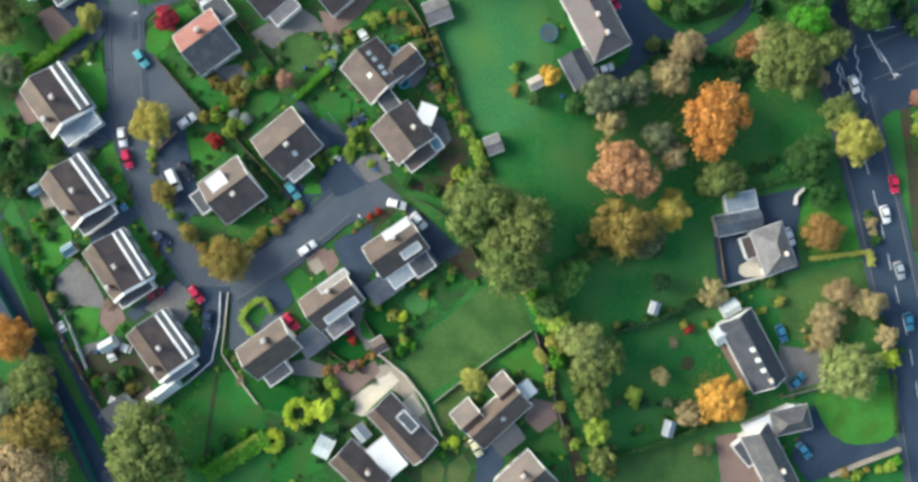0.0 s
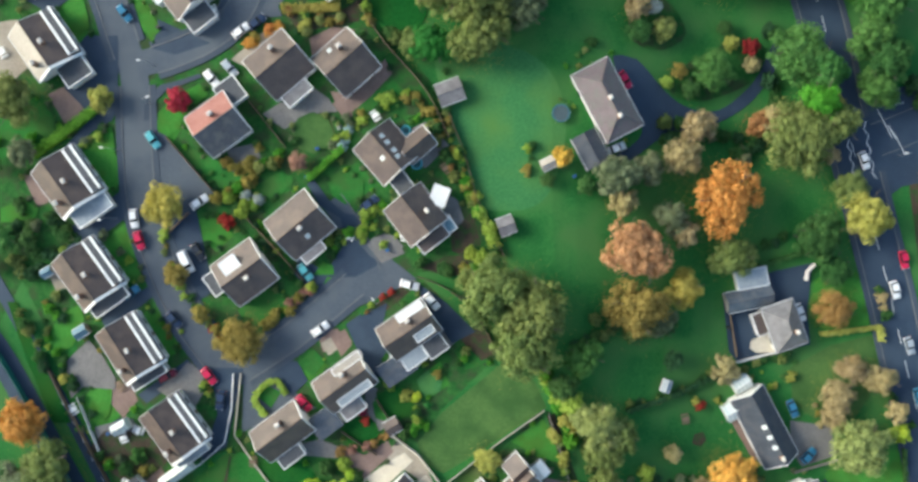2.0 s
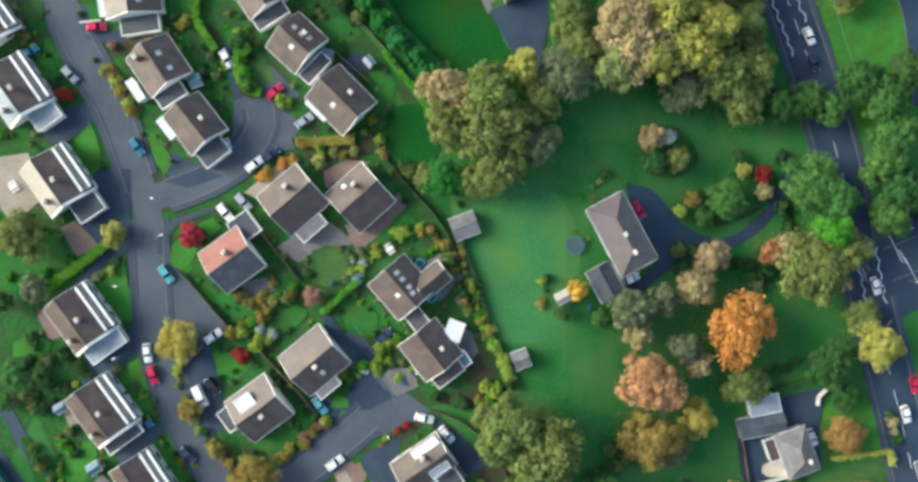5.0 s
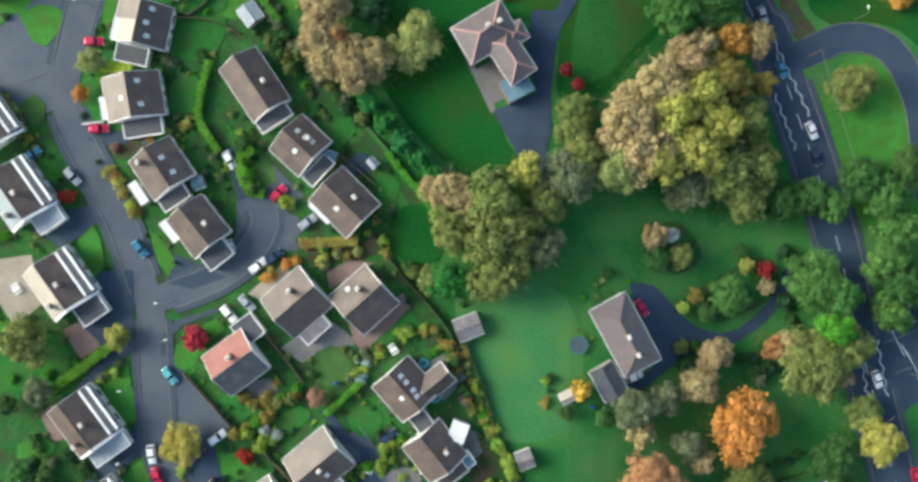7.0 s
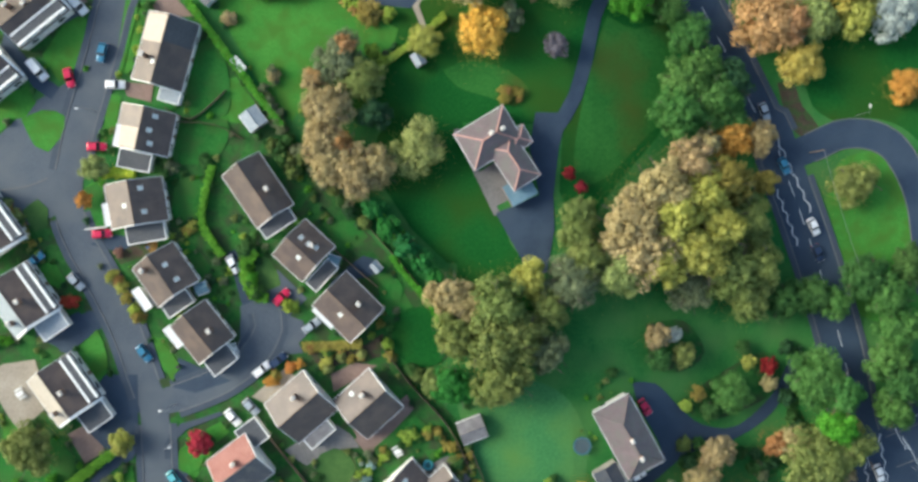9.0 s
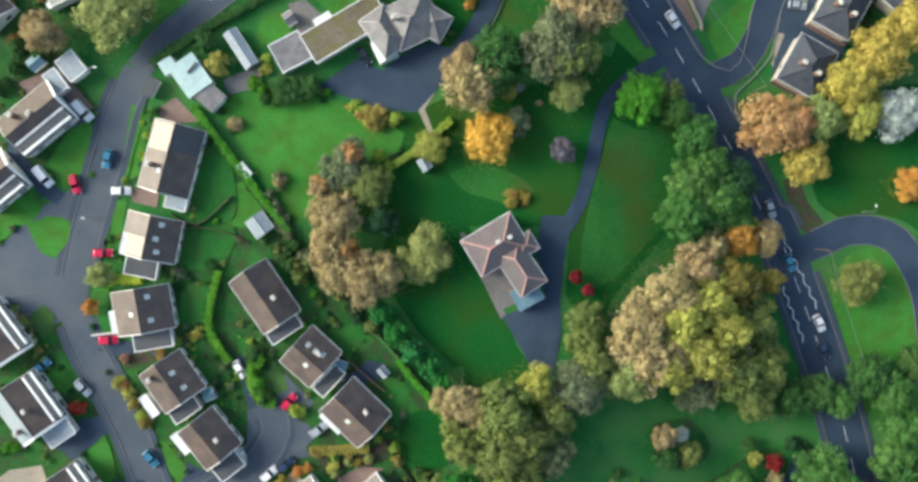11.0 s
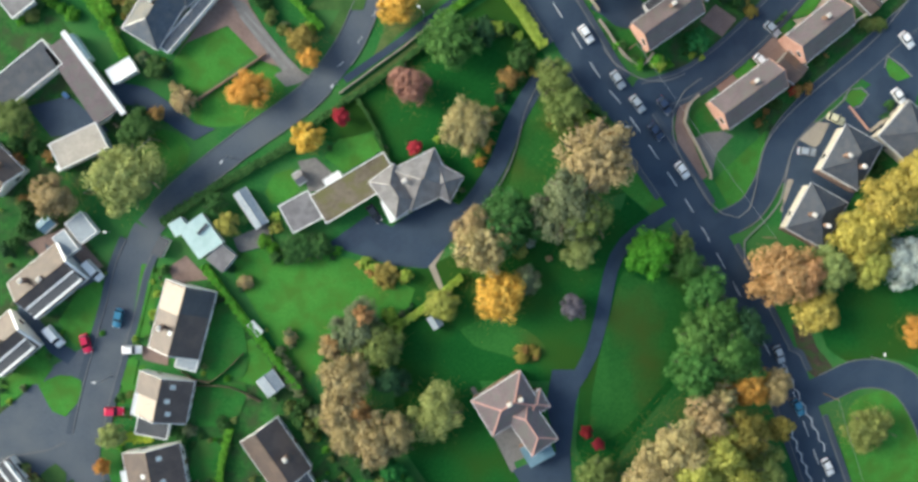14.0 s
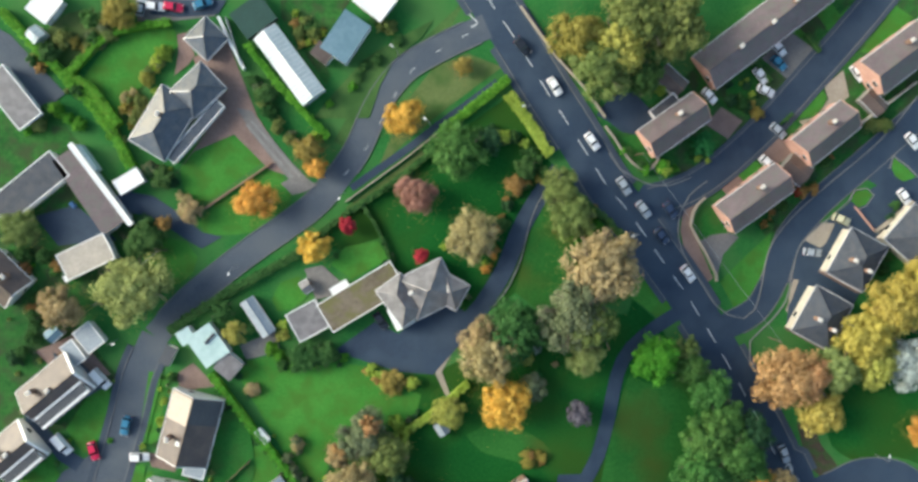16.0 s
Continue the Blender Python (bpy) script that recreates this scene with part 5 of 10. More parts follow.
house(-99.61, 121.41, 38.8, 9.0, 9.04, verge=0.5, dormer=-1, ridge=5.6, chimneys=((0.1, 0.1), (-0.4, 0.55)))
house(-100.54, 156.42, -46.61, 8.69, 7.37, ridge=5.4)
flat_house(-87.31, 141.12, -55.49, 4.51, 2.57, 2.6, 'silver', 'white flat-roofed garage beside a bungalow')
flat_house(-84.13, 144.16, -53.07, 4.81, 3.76, 2.6, 'silver', 'grey flat-roofed double garage with white edges')

# ---------- houses of the middle rows ----------
house(-71.14, 95.08, -81.54, 8.59, 11.31, lights=((-0.6, 0.35), (0.5, 0.35), (0.1, -0.3)), blocks=((4.6, -3, 8, 4.5, 2.7, 'felt', 0), (-0.65, -6.66, 3.55, -4.46, 2.9, 'white')), chimneys=(), ridge=6.0, eave=2.8)
house(-69.06, 109.71, -103.08, 8.44, 10.71, patches=((-1, 0.0, 0.49, 'cream'),), lights=((-0.7, 0.4), (0.6, 0.4), (0, 0.3)), blocks=((4.8, -4, 8.2, 2.2, 2.7, 'felt', 0), (0.23, -5.3, 4.23, -2.7, 3.4, 'white')), chimneys=(), ridge=6.0, eave=2.8)
house(-64.67, 125.33, -106.4, 13.74, 9.99, patches=((-1, -0.49, -0.08, 'cream'), (1, -0.49, -0.12, 'felt')), lights=((0.4, -0.2),), blocks=((7.2, 1, 9.5, 5, 2.7, 'silver'),), chimneys=((0.3, -0.6),), ridge=6.0, eave=2.8)
house(-46.8, 97.24, -57.3, 12.31, 8.56, blocks=((6.2, -4, 9, 3, 2.7, 'felt', 0),), ridge=6.0, eave=2.8)
house(-37.82, 84.87, -43.69, 7.85, 9.52, lights=((-0.5, 0.4), (0, 0.4), (0.4, 0.5), (0.1, -0.3)), blocks=((4.8, -4.4, 7.4, 2, 2.7, 'felt', 0),), ridge=6.0, eave=2.8)
house(-29.06, 73.24, -45.84, 10.52, 9.52, lights=((0, -0.4),), blocks=((-4.49, -5.47, 0.51, -3.97, 2.9, 'white'),), ridge=6.0, eave=2.8)
house(-65.68, 80.52, -56.87, 9.04, 9.52, lights=((-0.3, 0.35), (0.5, 0.4)), blocks=((4.7, -4.3, 7.6, 1.5, 2.7, 'felt', 0), (-0.78, -7.43, 3.72, -6.03, 2.9, 'white')), chimneys=((-0.6, -0.5),), ridge=6.0, eave=2.8)
house(-58.63, 68.72, -52.95, 9.3, 8.8, blocks=((4.7, -3.5, 8.6, 2.2, 2.7, 'felt', 0), (-4.99, -5.77, -0.49, -4.37, 2.9, 'white')), ridge=6.0, eave=2.8)
house(-51.54, 40.98, 35.55, 9.41, 9.75, roof='grey', roof2='red', chimneys=((0.1, 0.35),), blocks=((3.5, 1.5, 8.2, 6.4, 2.7, 'felt', 0),), ridge=6.0, eave=2.8)
house(-39.01, 53.06, 40.39, 10.16, 10.35, blocks=((-4, -8, 2, -5.2, 2.7, 'pale', 0),), ridge=6.0, eave=2.8)
house(-25.31, 53.36, 41.03, 9.52, 10.35, lights=((-0.2, 0.75),), ridge=6.0, eave=2.8)
house(-17.22, 34.98, -49.8, 9.36, 9.52, lights=((-0.6, 0.3), (-0.25, 0.3), (0.2, 0.3), (0.5, 0.25), (0.15, -0.3)), chimneys=(), ridge=6.0, eave=2.8)
house(-10.98, 36.41, 38.93, 6.38, 4.74, ridge=5.0, eave=2.9, chimneys=())
house(-11.41, 22.16, -53.02, 9.05, 9.28, roof='brown', blocks=((4.4, -3.4, 7.4, 3, 2.7, 'brown'),), ridge=6.0, eave=2.8)
flat_house(-6.51, 25.99, -20.75, 3.14, 3.76, 3.0, 'white', 'white flat-roofed garden room behind a house')
flat_house(-5.98, 19.17, 33.62, 5.05, 2.81, 2.5, 'blue', 'blue-roofed lean-to store beside a house')
flat_house(-14.7, 29.21, 36.44, 3.29, 7.11, 2.7, 'felt', 'dark flat-roofed garage between two bungalows')
house(-35.09, 20.34, 39.15, 10.43, 9.99, lights=((0, -0.6),), chimneys=((0, -0.2),), blocks=((-4, -7, 1, -4.8, 2.7, 'pale', 0),), ridge=6.0, eave=2.8)
house(-46.43, 10.74, 35.55, 9.59, 9.99, chimneys=((0.1, -0.3),), blocks=((-7.6, -0.5, -4.8, 4.0, 2.7, 'felt', 0), (-2.73, 1.22, 0.67, 4.02, 5.3, 'white')), ridge=6.0, eave=2.8)
house(-13.06, -1.31, 33.88, 11.08, 7.6, blocks=((-4.8, -6.8, 0, -3.8, 2.7, 'silver'), (0.5, -7.6, 4.6, -3.8, 2.7, 'felt', 0), (-0.5, 2.3, 5.2, 3.8, 4.5, 'white', 0), (0.4, -3.0, 4.4, -1.6, 4.9, 'silver', 0)), roof='brown', ridge=6.0, eave=2.8)
house(-26.23, -11.96, 35.31, 10.86, 7.6, blocks=((-4.2, -6.6, 0.6, -3.8, 2.7, 'pale', 0), (-0.4, 2.3, 6.0, 3.6, 4.5, 'sand', 0), (-3, -3.5, 4.4, -2.2, 4.6, 'silver', 0)), ridge=6.0, eave=2.8)
house(-39.1, -21.78, 35.77, 10.93, 7.37, blocks=((-4.2, -6.4, 1, -3.6, 2.7, 'felt', 0),), ridge=6.0, eave=2.8)
flat_house(-15.6, -9.35, 33.79, 6.95, 4.72, 2.6, 'slate', 'blue-grey flat-roofed extension between houses', trim=False)
flat_house(-30.42, -20.26, 36.45, 5.69, 4.96, 2.6, 'slate', 'blue-grey flat-roofed garage beside a bungalow', trim=False)
house(-11.98, -38.32, -47.36, 13.84, 6.41, roof='brown', ridge=5.4, lop=-0.7, lights=((-0.1, 0.5), (-0.1, 0.7)), chimneys=(), blocks=((-2.6, 1.2, 1.6, 3.1, 4.5, 'slate', 0),))
flat_house(-15.12, -44.11, -51.2, 7.27, 4.48, 2.8, 'white', 'white flat-roofed extension of a bungalow')
paving([(-23.69, -35.11), (-22.7, -32.44), (-17.81, -29.07), (-14.39, -27.14), (-12.69, -28.86), (-14.9, -31.03), (-17.84, -33.69), (-20.29, -36.35)], CREAM, label='cream paved terrace behind a bungalow')
paving([(-12.37, -33.73), (-10.04, -31.8), (-7.15, -35.23), (-9.1, -36.92)], CREAM, label='cream paved garden patio')
shed(-20.42, -39.24, -52.0, 3.29, 2.33, roof='silver')
house(-20.58, -46.64, -43.45, 11.06, 6.41, roof='brown', ridge=5.8)
conservatory(-28.18, -42.09, -26.99, 3.45, 4.24)
house(7.58, -35.84, 41.85, 13.02, 5.93, roof='brown', ridge=5.4, lop=0.9, lights=((0.1, -0.3),), chimneys=())
house(2.02, -36.44, 41.21, 4.7, 6.89, roof='brown', ridge=4.8, chimneys=())
house(9.28, -30.4, 41.57, 3.77, 6.17, roof='brown', ridge=4.8, chimneys=())
flat_house(9.81, -41.17, 38.57, 6.18, 3.29, 2.6, 'felt', 'dark flat-roofed garage beside a house', trim=False)
shed(13.52, -30.67, -52.42, 3.22, 2.81, roof='white')
house(13.21, -49.27, 42.38, 9.29, 8.56, roof='brown', ridge=5.8)

# ---------- large houses in the gardens ----------
hip_house(28.12, 45.27, -62.4, 14.97, 7.68, roof='mauve', eave=4.6, ridge=7.23, chimneys=((0.0, 0.0), (0.55, 0.0)), storeys=2, label='large villa with a pinkish grey hipped slate roof')
shed(24.9, 35.38, -62.4, 7.11, 5.2, roof='ink', eave=2.6, ridge=3.6, label='dark-roofed garage block beside the villa')
hip_house(0.01, 106.98, 30.0, 10.67, 7.57, roof='mauve', wall='brick', eave=5.0, ridge=7.59, chimneys=((0.1, 0.1), (0.55, 0.0)), storeys=2, label='brick villa with grey slates and terracotta ridges', wings=((1.76, -6.48, -87, 9.72, 5.41, 5.0, 6.93), (4.86, -3.18, 0, 3.98, 3.26, 4.6, 5.86)), caps=TERRACOTTA)
flat_house(6.35, 96.46, 28.0, 5.67, 4.48, 3.0, 'blue', 'blue-grey flat-roofed rear extension of the villa', trim=False, wall=BRICK)
paving([(-2.83, 99.81), (1.57, 102.42), (5.15, 97.31), (4.39, 94.66), (0.96, 93.0)], PATHING, label='worn concrete yard behind the villa')
hip_house(67.1, -2.2, -70.67, 9.2, 6.41, roof='pale', ridge=6.2, eave=3.4, chimneys=((0.3, 0.3),), label='detached house with a pale grey hipped roof')
flat_house(60.5, 7.97, 10.43, 6.42, 3.76, 2.6, 'silver', 'grey flat-roofed outbuilding in a yard')
shed(59.87, 3.58, 11.05, 9.85, 4.24, roof='slate', eave=2.4, ridge=3.8, label='barrel-shaped blue-grey garage in a yard')
house(62.58, -23.87, -63.03, 16.22, 7.6, roof='ink', ridge=6.0, eave=3.0, lights=((-0.1, -0.15), (0.2, -0.15), (0.5, -0.15)), chimneys=((0.8, -0.1),))
conservatory(58.18, -14.82, 30.95, 3.77, 3.05)
conservatory(56.72, -20.26, 28.13, 4.86, 3.76)
house(66.04, -47.2, -62.8, 13.87, 6.41, roof='grey', ridge=6.2, eave=3.0, chimneys=((0.3, 0.2),))
hip_house(70.68, -38.91, 12.2, 7.49, 4.5, roof='grey', ridge=5.4, eave=3.0, chimneys=(), label='rounded grey wing of a house')
flat_house(66.58, -39.27, 23.66, 11.38, 2.81, 2.8, 'white', 'white flat roof along a house')
flat_house(61.39, -45.74, -51.7, 5.35, 3.29, 2.6, 'felt', 'dark flat roof light with a white frame')

# ---------- houses in the north ----------
flat_house(-29.49, 151.02, 29.7, 16.85, 6.15, 3.0, 'moss', 'long flat roof with moss and white edges', name='wing')
flat_house(-40.49, 146.42, 27.1, 6.38, 5.91, 2.8, 'pale', 'grey flat-roofed garage beside a house')
flat_house(-60.54, 141.97, -56.27, 7.08, 5.67, 2.8, 'turquoise', 'pale turquoise flat-roofed workshop', name='workshop', trim=False)
flat_house(-64.93, 143.91, 30.09, 2.85, 2.81, 2.7, 'turquoise', 'pale turquoise roofed store beside a workshop', name='store', trim=False)
flat_house(-56.68, 137.61, -41.76, 4.12, 4.24, 2.5, 'pale', 'grey roofed store beside a workshop', name='store', trim=False)
shed(-50.52, 147.36, -58.33, 8.19, 2.57, roof='silver', eave=2.0, ridge=2.6, label='long silver-roofed garden building')
shed(-40.67, 153.28, 32.44, 1.83, 2.33, roof='pale')
flat_house(-82.67, 173.43, -57.76, 17.44, 5.2, 3.0, 'mauve', 'long brown low-pitched wing of a bungalow', name='wing', trim=False)
flat_house(-83.81, 160.37, 24.24, 9.94, 5.2, 3.2, 'sand', 'sandy flat roof within white parapet walls', name='wing')
flat_house(-75.05, 175.16, 29.79, 5.12, 2.81, 2.6, 'white', 'white box trailer on the drive', name='trailer')
hip_house(-67.64, 186.55, 57.0, 11.99, 7.45, roof='slate', eave=3.0, ridge=5.56, chimneys=((0.2, 0.2),), label='hipped house with blue-grey slates', wings=((9.05, -2.32, -15, 8.04, 6.37, 3.0, 5.22),))
hip_house(-58.86, 203.06, 45.0, 5.41, 5.41, roof='slate', eave=2.4, ridge=4.33, chimneys=(), label='square hipped garage with blue-grey slates')
flat_house(-61.65, 184.76, 47.3, 14.89, 1.85, 2.5, 'slate', 'blue-grey lean-to roof with white edges along a house', name='porch')
flat_house(-97.08, 192.05, -53.3, 11.68, 5.2, 3.0, 'pale', 'pinkish-grey flat roof of a bungalow with pale edges', name='wing')
conservatory(-42.69, 197.66, -54.82, 16.24, 5.44, eave=2.4, ridge=3.6, label='long glasshouse with whitened panes in a yard')
flat_house(-31.32, 202.88, -125.17, 8.89, 5.91, 3.0, 'blue', 'blue flat-roofed workshop beside the road', name='workshop', trim=False)
flat_house(-90.02, 209.98, -39.99, 4.55, 5.44, 2.8, 'white', 'white flat roof of a bungalow', name='wing')
conservatory(-92.26, 204.36, -46.83, 2.55, 3.05)

# ---------- semi-detached houses in the north-east ----------
house(34.87, 184.41, 33.82, 13.39, 6.41, wall='pink', eave=4.8, ridge=7.6, storeys=2, roof='mauve', label='pink brick semi-detached house with a brown tiled roof')
house(55.86, 205.14, 35.89, 32.71, 8.08, chimneys=((-0.5, 0), (0, 0), (0.4, 0.2)), wall='pink', eave=4.8, ridge=7.6, storeys=2, roof='mauve', label='pink brick semi-detached house with a brown tiled roof')
house(52.91, 169.15, 34.59, 15.13, 6.89, wall='pink', eave=4.8, ridge=7.6, storeys=2, roof='mauve', label='pink brick semi-detached house with a brown tiled roof')
house(68.6, 182.52, 37.42, 12.99, 6.89, wall='pink', eave=4.8, ridge=7.6, storeys=2, roof='mauve', label='pink brick semi-detached house with a brown tiled roof')
house(84.89, 198.53, 35.44, 15.66, 8.08, wall='pink', eave=4.8, ridge=7.6, storeys=2, roof='mauve', label='pink brick semi-detached house with a brown tiled roof')
shed(35.15, 193.83, -42.08, 5.83, 3.76, roof='brown', eave=2.2, ridge=3.0)
shed(63.36, 175.09, -40.87, 5.56, 4.48, roof='brown', eave=2.2, ridge=3.0, label='dark roofed garage between houses')
shed(80.21, 189.1, -44.84, 5.08, 3.29, roof='brown', eave=2.2, ridge=3.0, label='dark roofed garage between houses')
hip_house(75.3, 155.6, -30.0, 8.28, 10.19, roof='ink', wall='cream', eave=4.6, ridge=7.42, chimneys=((-0.5, -0.2), (0.4, -0.3)), storeys=2, label='new cream rendered house with a hipped slate roof')
hip_house(67.7, 143.4, -30.0, 8.28, 10.19, roof='ink', wall='cream', eave=4.6, ridge=7.42, chimneys=((-0.5, -0.2), (0.4, -0.3)), storeys=2, label='new cream rendered house with a hipped slate roof')
hip_house(89.74, 158.9, -42.0, 13.54, 9.24, roof='ink', wall='cream', eave=4.6, ridge=7.71, chimneys=(), storeys=2, label='new cream rendered house with a hipped slate roof')

# ---------- trees ----------
tree(-75.4, 46.75, 2.55, 4.5, 'yellow')
tree(-59.89, 46.04, 2.78, 4.5, 'red')
tree(-62.63, 24.78, 4.4, 6.0, 'mustard')
tree(-60.75, 10.48, 2.78, 4.5, 'ochre')
tree(-55.92, 2.22, 1.97, 3.5, 'ochre')
tree(-47.22, -3.54, 4.87, 7.0, 'ochre')
tree(-35.59, 33.16, 2.2, 4.0, 'pink')
tree(-62.97, -41.29, 9.2, 13.0, 'olive')
tree(-91.23, -19.08, 4.87, 8.0, 'orange')
tree(-86.87, -37.17, 7.19, 9.0, 'ochre')
tree(-88.31, -45.16, 8.35, 10.0, 'beige')
tree(-86.6, -29.11, 6.38, 8.0, 'olive')
tree(-91.92, -32.01, 5.8, 8.0, 'grey')
tree(4.12, 6.53, 7.19, 13.0, 'olive')
tree(12.14, 2.45, 7.19, 13.0, 'olive')
tree(10.41, -4.46, 6.95, 12.0, 'olive')
tree(1.85, 7.8, 4.64, 10.0, 'olive')
tree(22.56, -7.65, 4.17, 7.0, 'fresh')
tree(18.37, -13.56, 3.25, 6.0, 'green')
tree(20.24, -17.24, 2.78, 5.0, 'lime')
tree(25.39, -21.3, 5.33, 8.0, 'sage')
tree(30.44, -23.96, 3.94, 7.0, 'olive')
tree(33.81, 14.26, 6.95, 10.0, 'tan')
tree(53.43, 24.99, 7.65, 12.0, 'orange')
tree(33.87, 2.38, 6.26, 9.0, 'ochre')
tree(44.73, 6.03, 4.17, 7.0, 'mustard')
tree(39.69, -0.66, 3.48, 6.0, 'grey')
tree(55.55, 12.76, 4.87, 8.0, 'olive')
tree(42.07, 21.17, 3.71, 8.0, 'grey')
tree(44.82, 17.65, 3.25, 7.0, 'beige')
tree(31.44, 24.62, 3.25, 7.0, 'beige')
tree(30.1, 29.85, 4.87, 8.0, 'grey')
tree(37.19, 31.44, 3.48, 7.0, 'grey')
tree(44.5, 34.01, 4.17, 8.0, 'beige')
tree(48.04, 40.24, 3.94, 8.0, 'beige')
tree(69.79, 38.11, 7.88, 11.0, 'olive')
tree(75.6, 40.68, 6.38, 10.0, 'olive')
tree(66.36, 41.09, 4.17, 8.0, 'beige')
tree(61.93, 40.84, 3.01, 6.0, 'rust')
tree(77.06, 34.51, 2.32, 6.0, 'beige')
tree(77.19, 44.9, 3.71, 7.0, 'yellow')
tree(84.38, 21.13, 5.56, 9.0, 'yellow')
tree(81.4, 26.9, 3.94, 7.0, 'olive')
tree(74.21, 16.97, 5.56, 8.0, 'green')
tree(78.19, 9.67, 3.94, 5.0, 'green')
tree(77.81, 1.17, 4.17, 6.0, 'rust')
tree(54.14, -11.61, 3.25, 5.0, 'beige')
tree(55.19, -34.01, 5.33, 8.0, 'gold')
tree(48.72, -37.04, 3.01, 5.0, 'beige')
tree(42.59, -8.96, 2.32, 4.0, 'dark')
tree(42.43, -29.08, 2.2, 4.0, 'beige')
tree(36.63, -32.54, 2.09, 3.5, 'lime')
tree(81.45, -11.55, 3.48, 6.0, 'beige')
tree(78.3, -17.12, 3.71, 6.0, 'beige')
tree(77.65, -21.47, 3.48, 6.0, 'beige')
tree(87.66, -14.08, 3.48, 6.0, 'beige')
tree(91.71, -21.04, 2.78, 5.0, 'beige')
tree(82.17, -28.01, 6.49, 9.0, 'sage')
tree(91.17, -25.86, 1.62, 3.0, 'lime')
tree(26.81, -27.52, 3.94, 6.0, 'olive')
tree(27.38, -33.54, 3.48, 6.0, 'olive')
tree(28.21, -39.58, 3.25, 6.0, 'lime')
tree(29.16, -45.65, 3.01, 6.0, 'olive')
tree(18.85, 33.97, 2.32, 4.5, 'gold')
tree(15.89, 28.98, 1.85, 3.0, 'green')
tree(2.59, -28.49, 3.01, 4.0, 'yellow')
tree(-28.44, -34.39, 2.5, 3.0, 'acid')
tree(23.74, 27.77, 2.32, 4.0, 'green')
tree(-35.8, 25.13, 0.93, 3.0, 'green')
tree(-75.4, 46.04, 2.55, 4.5, 'yellow')
tree(-93.08, 45.97, 5.56, 8.0, 'olive')
tree(-91.25, 35.51, 3.25, 5.0, 'grey')
tree(-79.32, 102.38, 3.01, 5.0, 'sage')
tree(-81.86, 95.71, 1.85, 4.0, 'orange')
tree(-97.7, 33.27, 2.32, 5.0, 'green')
tree(-32.01, 112.98, 5.33, 9.0, 'beige')
tree(-33.28, 106.06, 4.64, 9.0, 'beige')
tree(-29.9, 106.17, 3.01, 8.0, 'rust')
tree(-26.93, 100.68, 5.33, 10.0, 'beige')
tree(-31.61, 102.0, 4.64, 9.0, 'beige')
tree(-22.36, 101.33, 4.17, 9.0, 'beige')
tree(-14.22, 105.23, 5.8, 7.0, 'sage')
tree(-22.89, 112.08, 3.48, 7.0, 'dark')
tree(-23.65, 93.33, 2.78, 5.0, 'emerald')
tree(-20.41, 89.05, 2.78, 5.0, 'emerald')
tree(-16.92, 85.46, 2.78, 5.0, 'emerald')
tree(-13.65, 82.1, 2.55, 5.0, 'emerald')
tree(-11.1, 78.63, 2.32, 5.0, 'emerald')
tree(-8.21, 75.0, 5.1, 9.0, 'beige')
tree(-4.15, 72.61, 4.64, 9.0, 'beige')
tree(1.5, 73.12, 6.38, 13.0, 'olive')
tree(0.26, 66.24, 7.19, 13.0, 'olive')
tree(4.95, 67.3, 5.8, 12.0, 'olive')
tree(2.57, 58.01, 5.33, 11.0, 'olive')
tree(-0.31, 56.82, 4.17, 10.0, 'olive')
tree(-7.86, 56.73, 4.64, 7.0, 'emerald')
tree(-11.4, 57.24, 3.25, 5.0, 'olive')
tree(-7.17, 67.45, 5.1, 11.0, 'olive')
tree(10.97, 63.61, 4.64, 9.0, 'grey')
tree(7.63, 78.29, 4.4, 9.0, 'yellow')
tree(16.45, 77.6, 5.8, 9.0, 'grey')
tree(11.66, 72.39, 4.17, 9.0, 'olive')
tree(19.5, 82.26, 4.64, 9.0, 'olive')
tree(26.67, 79.84, 5.8, 10.0, 'sage')
tree(28.29, 89.14, 6.95, 12.0, 'beige')
tree(35.07, 96.19, 6.95, 13.0, 'beige')
tree(41.76, 101.22, 5.33, 12.0, 'beige')
tree(31.16, 83.25, 6.95, 13.0, 'beige')
tree(37.34, 90.28, 6.95, 14.0, 'yellow')
tree(43.81, 95.11, 5.8, 14.0, 'yellow')
tree(42.4, 83.23, 6.49, 14.0, 'yellow')
tree(47.62, 88.02, 5.8, 14.0, 'yellow')
tree(34.91, 80.9, 5.33, 13.0, 'yellow')
tree(49.54, 97.81, 5.8, 12.0, 'ochre')
tree(54.93, 89.46, 5.8, 11.0, 'olive')
tree(50.67, 78.49, 6.72, 12.0, 'olive')
tree(57.42, 79.68, 5.33, 11.0, 'olive')
tree(55.08, 72.36, 4.64, 10.0, 'olive')
tree(52.01, 107.47, 4.87, 8.0, 'orange')
tree(45.81, 105.94, 3.25, 9.0, 'beige')
tree(58.51, 106.94, 3.71, 8.0, 'beige')
tree(42.46, 75.59, 5.33, 8.0, 'grey')
tree(59.37, 97.79, 3.25, 7.0, 'ochre')
tree(39.74, 112.16, 5.8, 10.0, 'fresh')
tree(46.95, 114.9, 5.8, 10.0, 'fresh')
tree(52.05, 111.15, 4.17, 8.0, 'fresh')
tree(63.3, 72.25, 4.4, 8.0, 'green')
tree(69.59, 73.4, 4.4, 8.0, 'green')
